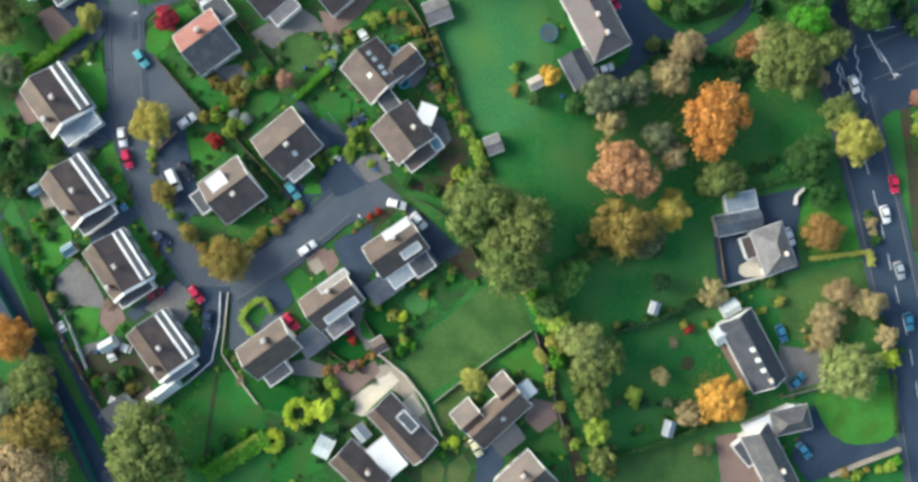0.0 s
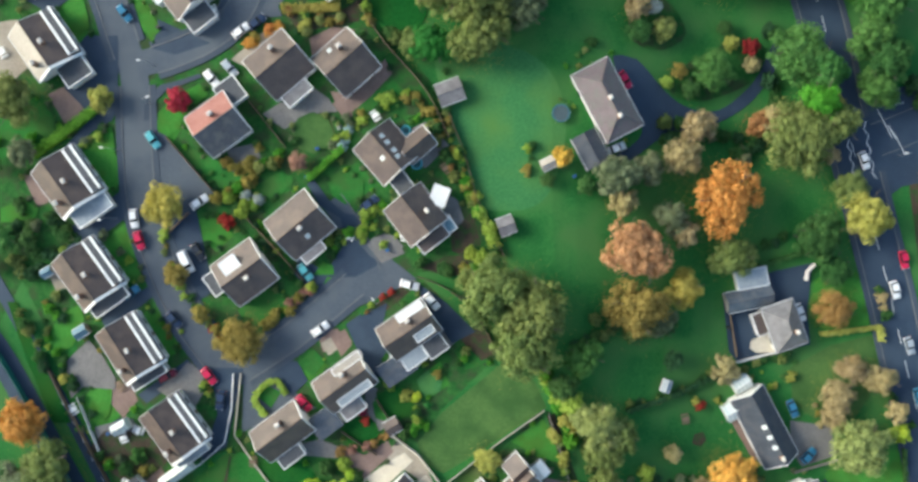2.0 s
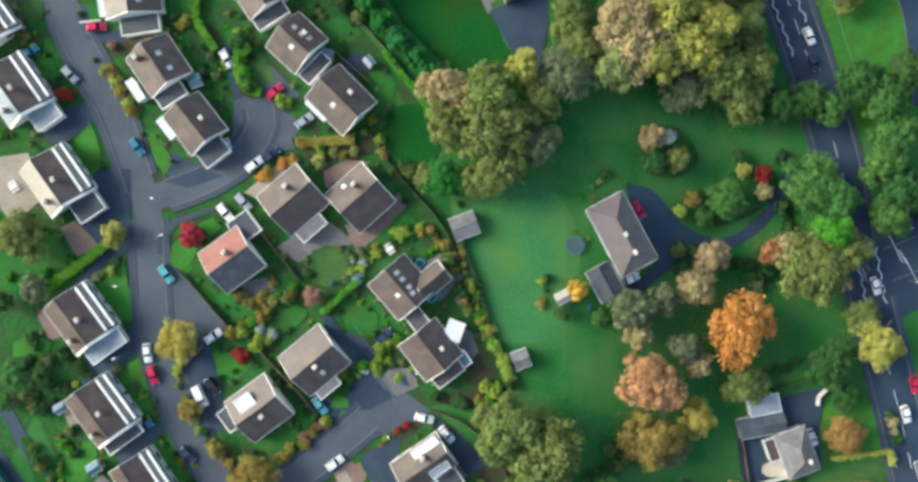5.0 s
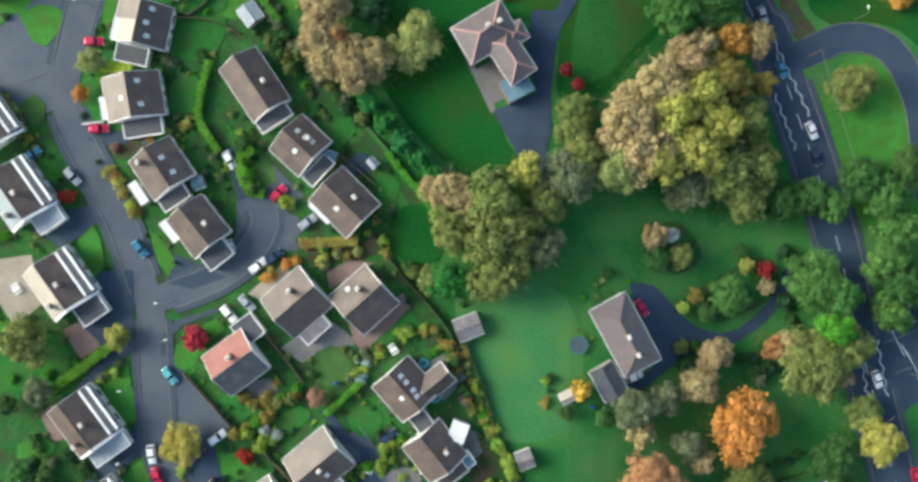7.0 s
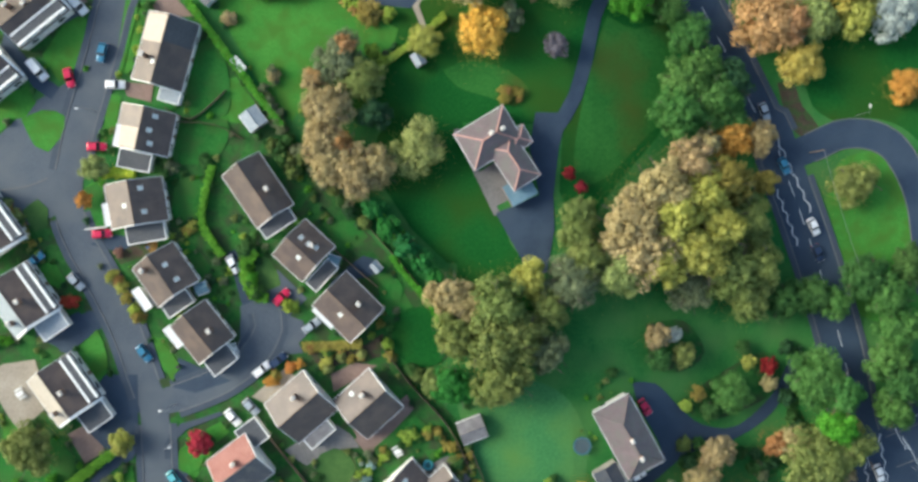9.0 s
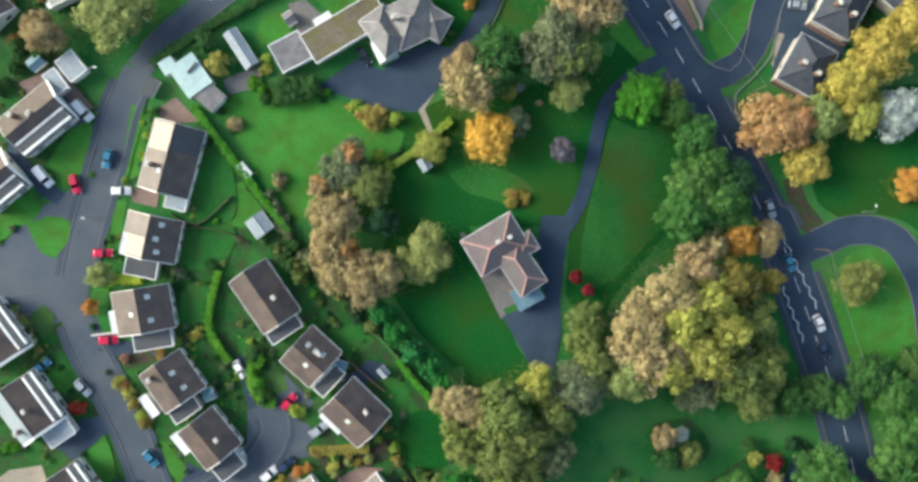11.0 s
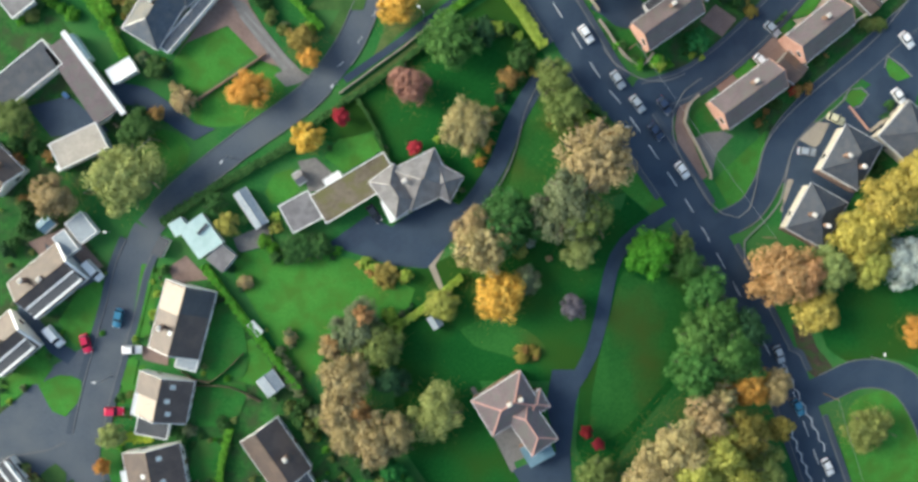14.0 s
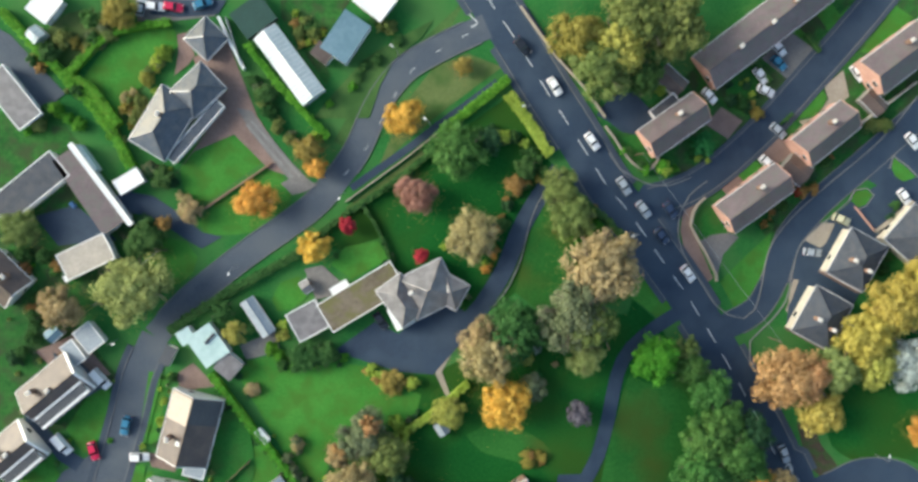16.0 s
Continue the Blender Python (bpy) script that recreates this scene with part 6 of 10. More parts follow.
tree(74.61, 71.47, 3.6, 8.0, 'fresh')
tree(80.56, 76.97, 5.4, 9.0, 'green')
tree(85.57, 73.18, 5.2, 9.0, 'fresh')
tree(78.9, 96.97, 5.33, 7.0, 'olive')
tree(88.05, 65.69, 5.33, 9.0, 'fresh')
tree(85.5, 59.51, 5.1, 9.0, 'fresh')
tree(89.25, 54.47, 5.1, 9.0, 'green')
tree(87.11, 48.17, 4.64, 8.0, 'fresh')
tree(91.04, 79.34, 4.64, 8.0, 'green')
tree(70.4, 55.4, 6.72, 9.0, 'fresh')
tree(75.4, 52.21, 5.33, 9.0, 'fresh')
tree(73.68, 44.68, 4.6, 11.5, 'bright')
tree(35.36, 65.3, 3.01, 5.0, 'beige')
tree(39.29, 65.79, 1.85, 4.0, 'silver')
tree(41.25, 61.4, 3.01, 4.0, 'olive')
tree(35.91, 60.34, 3.01, 4.0, 'green')
tree(52.08, 52.44, 4.4, 6.0, 'fresh')
tree(55.38, 61.98, 1.85, 3.0, 'green')
tree(56.68, 58.65, 1.85, 3.0, 'yellow')
tree(60.83, 57.99, 2.09, 4.0, 'crimson')
tree(61.08, 54.28, 2.09, 3.5, 'beige')
tree(44.77, 52.48, 1.85, 3.0, 'ochre')
tree(42.16, 50.04, 1.62, 2.5, 'lime')
tree(47.45, 48.59, 2.55, 3.0, 'green')
tree(16.74, 99.85, 1.51, 3.5, 'crimson')
tree(19.22, 97.16, 1.51, 3.0, 'crimson')
tree(18.17, 91.29, 3.94, 6.0, 'olive')
tree(18.0, 87.08, 3.94, 7.0, 'olive')
tree(-74.26, 153.78, 7.65, 9.0, 'sage')
tree(-88.75, 150.35, 4.4, 8.0, 'beige')
tree(-63.05, 168.85, 2.55, 4.0, 'beige')
tree(-68.65, 166.69, 1.74, 3.5, 'rust')
tree(-72.17, 163.62, 4.17, 5.0, 'green')
tree(-49.95, 170.98, 4.17, 6.0, 'gold')
tree(-38.75, 161.35, 3.36, 5.5, 'gold')
tree(-31.82, 165.31, 1.97, 4.0, 'red')
tree(-17.94, 171.4, 4.17, 6.0, 'pink')
tree(-6.73, 163.0, 5.33, 7.0, 'beige')
tree(-17.34, 159.05, 1.74, 3.0, 'red')
tree(13.18, 166.21, 4.87, 7.0, 'olive')
tree(11.72, 164.96, 2.32, 4.0, 'rust')
tree(18.41, 155.85, 7.88, 11.0, 'beige')
tree(12.3, 146.64, 7.19, 12.0, 'grey')
tree(15.28, 144.39, 5.8, 11.0, 'olive')
tree(0.83, 144.06, 6.49, 11.0, 'green')
tree(-4.43, 139.57, 6.26, 11.0, 'beige')
tree(-6.06, 142.52, 4.17, 10.0, 'beige')
tree(3.52, 137.4, 1.74, 4.0, 'yellow')
tree(-1.02, 128.6, 5.33, 8.0, 'gold')
tree(-12.7, 127.07, 3.48, 5.0, 'yellow')
tree(4.52, 131.44, 3.25, 5.0, 'grey')
tree(14.0, 125.92, 2.9, 4.5, 'mauve')
tree(30.49, 136.56, 5.1, 7.0, 'bright')
tree(37.45, 137.56, 3.25, 5.0, 'olive')
tree(38.49, 133.88, 3.71, 6.0, 'fresh')
tree(42.84, 128.93, 4.87, 7.0, 'fresh')
tree(46.11, 122.74, 4.64, 7.0, 'fresh')
tree(41.53, 118.07, 5.8, 9.0, 'fresh')
tree(48.81, 115.37, 5.33, 9.0, 'fresh')
tree(51.79, 118.91, 4.87, 8.0, 'dark')
tree(59.43, 131.04, 7.19, 11.0, 'tan')
tree(64.11, 130.97, 5.33, 10.0, 'tan')
tree(70.7, 132.09, 5.1, 9.0, 'sage')
tree(67.22, 122.88, 5.1, 8.0, 'mustard')
tree(76.25, 139.27, 6.49, 11.0, 'mustard')
tree(82.5, 145.26, 6.49, 11.0, 'mustard')
tree(79.49, 133.15, 5.1, 9.0, 'yellow')
tree(88.75, 151.25, 5.8, 11.0, 'mustard')
tree(87.45, 133.02, 6.4, 8.0, 'silver')
tree(-41.31, 138.83, 3.71, 3.5, 'green')
tree(-37.25, 139.37, 2.78, 3.0, 'green')
tree(-55.09, 144.33, 2.55, 4.0, 'yellow')
tree(-57.29, 148.45, 2.55, 4.0, 'green')
tree(-23.83, 133.21, 2.78, 3.0, 'ochre')
tree(-19.7, 133.13, 1.51, 2.6, 'lime')
tree(-29.62, 123.37, 5.33, 8.0, 'grey')
tree(-35.11, 119.34, 3.01, 6.0, 'beige')
tree(-25.09, 119.2, 4.64, 8.0, 'olive')
tree(-22.85, 120.79, 2.32, 5.0, 'lime')
tree(-47.13, 99.24, 1.39, 3.0, 'green')
tree(90.36, 118.0, 3.48, 7.0, 'orange')
tree(-52.05, 144.95, 1.16, 2.6, 'green')
tree(-9.81, 180.07, 5.8, 8.0, 'fresh')
tree(-20.06, 186.72, 3.94, 6.0, 'gold')
tree(-39.38, 180.43, 3.25, 5.0, 'ochre')
tree(-37.75, 176.92, 2.55, 5.0, 'gold')
tree(-8.18, 196.95, 2.09, 3.5, 'ochre')
tree(-3.22, 181.9, 3.01, 4.0, 'dark')
tree(0.03, 182.36, 1.62, 3.0, 'lime')
tree(4.38, 176.14, 2.55, 3.5, 'green')
tree(1.98, 172.66, 2.32, 3.0, 'rust')
tree(33.6, 203.51, 7.19, 12.0, 'olive')
tree(26.2, 204.96, 6.95, 12.0, 'olive')
tree(19.07, 195.91, 6.72, 11.0, 'olive')
tree(14.04, 201.71, 5.33, 10.0, 'ochre')
tree(22.69, 199.36, 6.49, 11.0, 'yellow')
tree(27.87, 193.96, 4.17, 9.0, 'green')
tree(11.14, 171.6, 4.4, 6.0, 'olive')
tree(-89.96, 200.99, 2.2, 3.5, 'green')
tree(-81.52, 207.48, 2.09, 3.5, 'fresh')
tree(-79.0, 205.7, 1.51, 3.0, 'grey')
tree(-96.61, 166.36, 3.94, 5.0, 'olive')
tree(-47.39, 192.08, 2.32, 3.0, 'green')
tree(-75.62, 208.29, 3.48, 5.0, 'ochre')

# ---------- hedges ----------
hedge([(-90.13, 35.28), (-83.46, 40.05), (-77.4, 44.47)], 2.03, 1.9, 'bright')
hedge([(-33.75, 29.69), (-30.47, 32.44), (-26.22, 36.39)], 1.55, 1.8, 'bright')
hedge([(-52.5, -48.19), (-46.69, -44.25), (-40.03, -40.2)], 3.82, 2.0, 'bright')
hedge([(-48.47, -43.98), (-41.81, -39.81)], 1.19, 2.1, 'lime')
hedge([(-42.76, -19.02), (-45.27, -15.5), (-42.22, -12.01), (-40.53, -11.78), (-38.62, -14.7)], 1.31, 1.4, 'lime')
hedge([(32.47, -19.65), (41.62, -17.23), (52.24, -13.36)], 1.08, 1.6, 'dark')
hedge([(30.98, -45.97), (41.41, -43.6), (54.67, -39.91)], 1.08, 1.6, 'green')
hedge([(75.96, -4.36), (82.92, -3.65), (88.87, -2.94)], 1.08, 1.6, 'yellow')
hedge([(88.87, -2.94), (89.23, -6.1)], 1.43, 1.6, 'yellow')
hedge([(94.04, -29.6), (94.45, -42.28)], 0.84, 1.2, 'green')
hedge([(62.78, 10.55), (72.92, 13.63), (80.53, 16.11)], 1.08, 1.6, 'green')
hedge([(-56.27, 102.51), (-57.92, 96.58), (-58.63, 90.64), (-54.6, 84.04)], 1.55, 1.8, 'bright')
hedge([(-60.59, 135.94), (-53.6, 126.1), (-47.93, 118.26), (-41.65, 109.76)], 1.55, 1.9, 'bright')
hedge([(-68.59, 144.7), (-60.0, 150.44), (-50.48, 155.58), (-40.95, 160.72)], 1.91, 1.6, 'green')
hedge([(-28.97, 169.41), (-25.57, 163.48), (-23.34, 157.55)], 0.72, 1.4, 'green')
hedge([(0.96, 191.33), (5.24, 185.38), (9.3, 178.81)], 2.39, 2.0, 'lime')
hedge([(15.19, 170.39), (21.25, 164.87), (24.98, 161.16)], 1.67, 1.8, 'green')
hedge([(-22.92, 121.73), (-15.62, 126.73), (-8.3, 132.56)], 1.55, 1.8, 'lime')
hedge([(-99.13, 209.31), (-92.62, 202.12), (-87.15, 196.28), (-79.5, 186.91), (-74.65, 178.1)], 2.03, 2.0, 'bright')
hedge([(-86.92, 196.28), (-77.67, 204.42), (-66.1, 206.56)], 1.55, 2.0, 'bright')
hedge([(-51.28, 202.1), (-44.58, 193.29), (-35.53, 183.2)], 1.55, 1.8, 'bright')
hedge([(-87.11, 195.68), (-82.6, 193.88), (-77.16, 186.27)], 2.39, 2.2, 'bright')

# ---------- cars ----------
car(-65.54, 38.21, -54.67, 'teal')
car(-69.54, 22.01, -83.91, 'white')
car(-68.54, 17.46, -73.73, 'red')
car(-56.07, 25.3, 34.88, 'white')
car(-58.89, 12.97, -65.98, 'white', True)
car(-56.45, 15.07, -56.14, 'dark')
car(-34.38, 10.61, -53.9, 'teal')
car(-31.44, -1.22, 34.27, 'white')
car(-12.91, 7.73, -14.89, 'white')
car(-8.33, 4.24, -50.0, 'white')
car(-54.46, -10.67, -53.19, 'red')
car(-34.95, -16.45, -50.19, 'red')
car(-61.58, 1.06, -48.15, 'navy')
car(-70.44, 6.7, 35.33, 'blue')
car(-63.0, -10.49, 26.14, 'maroon')
car(-52.14, -15.72, -101.74, 'navy')
car(94.36, 11.61, -78.78, 'red')
car(92.34, 5.09, -75.29, 'white')
car(95.36, -7.11, -72.97, 'silver')
car(97.25, -18.23, -75.49, 'blue')
car(71.5, 0.36, -68.62, 'white')
car(73.05, -30.74, 44.58, 'blue')
car(74.4, -45.98, -50.06, 'blue')
car(3.06, -42.77, -60.44, 'yellow')
car(69.7, -20.56, -67.8, 'blue')
car(-20.96, 24.74, 36.44, 'navy')
car(32.74, 50.37, -57.56, 'red')
car(30.8, 35.89, 20.44, 'white')
car(71.63, 87.96, -65.05, 'white')
car(-47.15, 60.55, 37.89, 'white')
car(-43.82, 62.31, 39.04, 'navy')
car(-53.31, 50.71, -51.24, 'white')
car(-49.56, 52.82, -48.61, 'silver')
car(-71.1, 64.35, -53.28, 'blue')
car(-42.82, 75.35, 44.24, 'red')
car(-52.6, 82.25, -61.57, 'white')
car(-79.0, 88.91, 3.17, 'red')
car(-79.63, 106.65, -0.53, 'red')
car(-84.47, 79.26, -48.51, 'silver')
car(-92.57, 83.84, 38.64, 'blue')
car(85.83, 33.34, -70.09, 'white')
car(-90.97, 122.31, -51.27, 'white', True)
car(-84.78, 120.69, -74.3, 'red')
car(-78.13, 125.71, -105.15, 'blue')
car(-75.58, 119.18, -1.27, 'white')
car(-82.71, 135.44, -49.01, 'white', True)
car(-25.89, 145.78, -56.51, 'dark')
car(60.91, 113.19, -69.69, 'silver')
car(65.22, 101.36, -64.78, 'blue')
car(72.49, 82.14, -65.42, 'navy')
car(4.13, 200.81, -50.82, 'dark')
car(10.54, 192.7, -58.3, 'white')
car(18.1, 181.51, -55.07, 'white')
car(24.72, 172.32, -56.17, 'silver')
car(28.96, 167.39, -51.9, 'silver')
car(32.96, 161.73, -50.31, 'navy')
car(38.9, 153.61, -52.69, 'white')
car(35.01, 167.14, -52.07, 'navy')
car(60.1, 201.2, -50.66, 'white')
car(56.02, 195.43, -49.15, 'white')
car(57.19, 192.19, -25.63, 'white')
car(44.14, 191.06, -43.39, 'white')
car(77.34, 195.64, -56.0, 'white')
car(57.49, 176.66, -44.21, 'white')
car(59.89, 183.59, -42.97, 'silver')
car(73.75, 164.17, -23.95, 'yellow')
car(89.44, 180.85, -51.84, 'white')
car(60.09, 198.09, -42.54, 'blue')
car(67.3, 157.17, -8, 'silver')

# ---------- lawns, beds and patios, south ----------
border([(-80.58, 37.1), (-75.07, 40.7), (-72.94, 33.63), (-73.34, 28.16), (-75.42, 26.6), (-78.79, 32.46)], 12, 1)
lawn('bright', [(-80.58, 37.1), (-75.07, 40.7), (-72.94, 33.63), (-73.34, 28.16), (-75.42, 26.6), (-78.79, 32.46)])
border([(-75.86, 17.23), (-71.57, 21.21), (-69.55, 15.36), (-68.37, 9.88), (-70.69, 8.43), (-73.45, 13.56)], 11, 2)
lawn('bright', [(-75.86, 17.23), (-71.57, 21.21), (-69.55, 15.36), (-68.37, 9.88), (-70.69, 8.43), (-73.45, 13.56)])
border([(-66.85, 1.96), (-63.54, 4.97), (-59.94, -1.74), (-62.05, -6.59), (-64.45, -2.93)], 10, 3)
lawn('bright', [(-66.85, 1.96), (-63.54, 4.97), (-59.94, -1.74), (-62.05, -6.59), (-64.45, -2.93)])
border([(-64.96, 43.55), (-60.44, 45.7), (-58.02, 43.86), (-58.65, 41.07), (-62.07, 39.03)], 7, 4)
lawn('bright', [(-64.96, 43.55), (-60.44, 45.7), (-58.02, 43.86), (-58.65, 41.07), (-62.07, 39.03)])
border([(-61.1, 38.17), (-53.23, 34.1), (-46.53, 34.65), (-43.51, 32.2), (-46.57, 29.79), (-53.27, 27.65)], 27, 5)
lawn('deep', [(-61.1, 38.17), (-53.23, 34.1), (-46.53, 34.65), (-43.51, 32.2), (-46.57, 29.79), (-53.27, 27.65)])
border([(-56.6, 21.59), (-52.46, 23.14), (-49.33, 18.25), (-52.76, 14.99), (-55.78, 17.45)], 8, 6)
lawn('bright', [(-56.6, 21.59), (-52.46, 23.14), (-49.33, 18.25), (-52.76, 14.99), (-55.78, 17.45)])
border([(-46.58, 28.33), (-36.83, 30.93), (-37.46, 27.53), (-42.95, 25.14)], 15, 7)
lawn('deep', [(-46.58, 28.33), (-36.83, 30.93), (-37.46, 27.53), (-42.95, 25.14)])
lawn('dry', [(-37.0, 40.06), (-35.52, 43.33), (-31.86, 44.52), (-28.83, 42.79), (-28.0, 39.38), (-29.73, 36.35), (-32.9, 35.4), (-35.81, 36.76)], True)
border([(-48.59, 2.8), (-41.87, 7.61), (-37.63, 4.42), (-43.14, -0.04), (-46.79, -0.62)], 17, 9)
lawn('deep', [(-48.59, 2.8), (-41.87, 7.61), (-37.63, 4.42), (-43.14, -0.04), (-46.79, -0.62)])
border([(-29.53, 30.27), (-23.43, 33.27), (-19.81, 28.37), (-24.71, 24.15)], 16, 10)
lawn('deep', [(-29.53, 30.27), (-23.43, 33.27), (-19.81, 28.37), (-24.71, 24.15)])
border([(-14.23, 42.93), (-6.93, 42.88), (-5.75, 38.61), (-11.23, 38.04)], 14, 11)
lawn('deep', [(-14.23, 42.93), (-6.93, 42.88), (-5.75, 38.61), (-11.23, 38.04)])
border([(-95.13, 43.53), (-89.65, 44.1), (-84.8, 41.63), (-90.31, 36.8), (-95.18, 36.23)], 19, 12)
lawn('deep', [(-95.13, 43.53), (-89.65, 44.1), (-84.8, 41.63), (-90.31, 36.8), (-95.18, 36.23)])
border([(-88.17, -1.54), (-82.68, -0.36), (-81.52, -7.06), (-86.39, -8.24)], 15, 13)
lawn('deep', [(-88.17, -1.54), (-82.68, -0.36), (-81.52, -7.06), (-86.39, -8.24)])
border([(-81.17, -10.1), (-76.04, -7.46), (-75.46, -10.15), (-79.74, -13.16)], 6, 14)
lawn('bright', [(-81.17, -10.1), (-76.04, -7.46), (-75.46, -10.15), (-79.74, -13.16)])
border([(-80.38, -17.41), (-74.88, -13.8), (-72.47, -18.08), (-77.38, -22.91), (-79.8, -21.06)], 9, 15)
lawn('bright', [(-80.38, -17.41), (-74.88, -13.8), (-72.47, -18.08), (-77.38, -22.91), (-79.8, -21.06)])
border([(-88.74, 2.73), (-82.04, 3.89), (-80.26, -1.59), (-85.75, -3.99)], 16, 16)
lawn('deep', [(-88.74, 2.73), (-82.04, 3.89), (-80.26, -1.59), (-85.75, -3.99)])
border([(-87.01, -10.06), (-80.97, -14.97), (-78.59, -22.29), (-82.23, -21.05)], 19, 17)
lawn('deep', [(-87.01, -10.06), (-80.97, -14.97), (-78.59, -22.29), (-82.23, -21.05)])
border([(-62.26, -35.19), (-51.25, -26.75), (-47.59, -25.56), (-40.35, -33.52), (-43.44, -40.19), (-55.67, -48.01), (-59.28, -43.12)], 40, 18)
lawn('deep', [(-62.26, -35.19), (-51.25, -26.75), (-47.59, -25.56), (-40.35, -33.52), (-43.44, -40.19), (-55.67, -48.01), (-59.28, -43.12)])
border([(-27.49, -22.67), (-24.43, -19.65), (-20.79, -21.5), (-20.21, -25.15), (-23.88, -27.56), (-27.27, -25.71)], 14, 19)
lawn('deep', [(-27.49, -22.67), (-24.43, -19.65), (-20.79, -21.5), (-20.21, -25.15), (-23.88, -27.56), (-27.27, -25.71)], True)
border([(-21.36, -16.02), (-16.48, -13.62), (-12.86, -17.91), (-17.74, -20.31)], 13, 20)
lawn('deep', [(-21.36, -16.02), (-16.48, -13.62), (-12.86, -17.91), (-17.74, -20.31)])
border([(-11.6, -11.83), (-6.7, -8.22), (-4.91, -13.1), (-9.19, -16.11)], 8, 21)
lawn('bright', [(-11.6, -11.83), (-6.7, -8.22), (-4.91, -13.1), (-9.19, -16.11)])
border([(-3.65, -6.42), (1.24, -4.02), (3.64, -8.3), (-1.24, -10.09)], 12, 22)
lawn('deep', [(-3.65, -6.42), (1.24, -4.02), (3.64, -8.3), (-1.24, -10.09)])
lawn('field', [(-11.69, -25.22), (-6.78, -19.17), (6.68, -8.32), (12.73, -12.62), (15.38, -18.13), (-0.77, -28.34), (-6.27, -31.58), (-10.51, -29.48)])
border([(7.77, -25.12), (14.5, -20.55), (16.32, -23.01), (18.49, -29.76), (14.44, -29.07), (11.41, -27.21)], 11, 24)
lawn('bright', [(7.77, -25.12), (14.5, -20.55), (16.32, -23.01), (18.49, -29.76), (14.44, -29.07), (11.41, -27.21)])
lawn('dry', [(-5.07, -34.39), (-0.17, -29.56), (2.85, -32.63), (-1.46, -39.29), (-3.89, -38.66)])
border([(14.34, -42.46), (19.9, -38.96), (22.96, -46.43), (17.37, -47.41)], 16, 26)
lawn('deep', [(14.34, -42.46), (19.9, -38.96), (22.96, -46.43), (17.37, -47.41)])
lawn('dry', [(-8.21, -47.14), (-5.15, -44.73), (-3.34, -47.18), (-3.98, -50.83), (-8.23, -50.8)], True)
lawn('dry', [(-2.73, -46.58), (0.33, -44.17), (2.13, -47.22), (0.89, -50.86), (-2.76, -50.84)], True)
border([(-40.33, -30.85), (-37.02, -27.46), (-32.67, -31.39), (-35.86, -34.77), (-39.51, -34.99)], 14, 29)
lawn('deep', [(-40.33, -30.85), (-37.02, -27.46), (-32.67, -31.39), (-35.86, -34.77), (-39.51, -34.99)], True)
border([(-37.38, -43.28), (-30.06, -40.9), (-28.89, -46.99), (-34.99, -49.87), (-42.29, -49.81)], 22, 30)
lawn('deep', [(-37.38, -43.28), (-30.06, -40.9), (-28.89, -46.99), (-34.99, -49.87), (-42.29, -49.81)])
border([(-35.92, -10.44), (-31.63, -6.82), (-29.83, -9.27), (-34.11, -12.28)], 6, 31)
lawn('bright', [(-35.92, -10.44), (-31.63, -6.82), (-29.83, -9.27), (-34.11, -12.28)])
border([(-44.49, -17.67), (-43.25, -14.64), (-40.82, -14.66), (-40.23, -17.1), (-43.04, -19.51)], 5, 32)
lawn('bright', [(-44.49, -17.67), (-43.25, -14.64), (-40.82, -14.66), (-40.23, -17.1), (-43.04, -19.51)])
border([(-32.13, 7.78), (-30.28, 11.42), (-28.47, 9.58), (-28.73, 7.51), (-30.93, 5.95)], 5, 33)
lawn('bright', [(-32.13, 7.78), (-30.28, 11.42), (-28.47, 9.58), (-28.73, 7.51), (-30.93, 5.95)])
lawn('bright', [(74.93, 7.35), (78.51, 9.23), (87.43, 9.17), (88.62, -2.31), (76.51, -3.5), (73.99, 0.98)])
lawn('field', [(69.44, -11.73), (78.39, -6.95), (88.61, -4.48), (91.1, -11.89), (83.37, -23.3), (75.09, -23.24), (70.02, -19.38)])
lawn('bright', [(76.91, -34.98), (78.41, -40.09), (81.31, -43.69), (85.13, -44.61), (94.32, -43.02), (93.77, -30.01), (79.48, -32.45)])
lawn('field', [(31.22, -46.94), (52.41, -42.65), (55.66, -49.77), (54.97, -53.56), (31.18, -51.88)])
paving([(-74.86, -11.37), (-70.61, -12.61), (-69.41, -15.67), (-72.48, -19.29), (-75.5, -15.62)], BRICKPAVE, label='brown paved patio behind a bungalow')
paving([(-78.58, -21.07), (-70.66, -19.31), (-67.41, -24.2), (-71.34, -29.64), (-76.8, -27.17)], PATHING)
paving([(-71.34, -29.64), (-65.25, -28.47), (-63.45, -32.14), (-67.75, -36.97), (-71.37, -33.29)], BRICKPAVE, label='brown paved yard')
paving([(-92.79, 31.35), (-89.73, 32.54), (-86.74, 25.83), (-89.79, 24.63)], BRICKPAVE, label='brown paved patio behind a bungalow')
paving([(-88.07, 11.85), (-83.8, 13.03), (-82.01, 8.15), (-85.67, 6.35)], SANDPAVE, label='sandy paved patio')
paving([(-21.13, 15.0), (-15.63, 17.64), (-14.07, 15.56), (-19.32, 12.31)], PATHING)
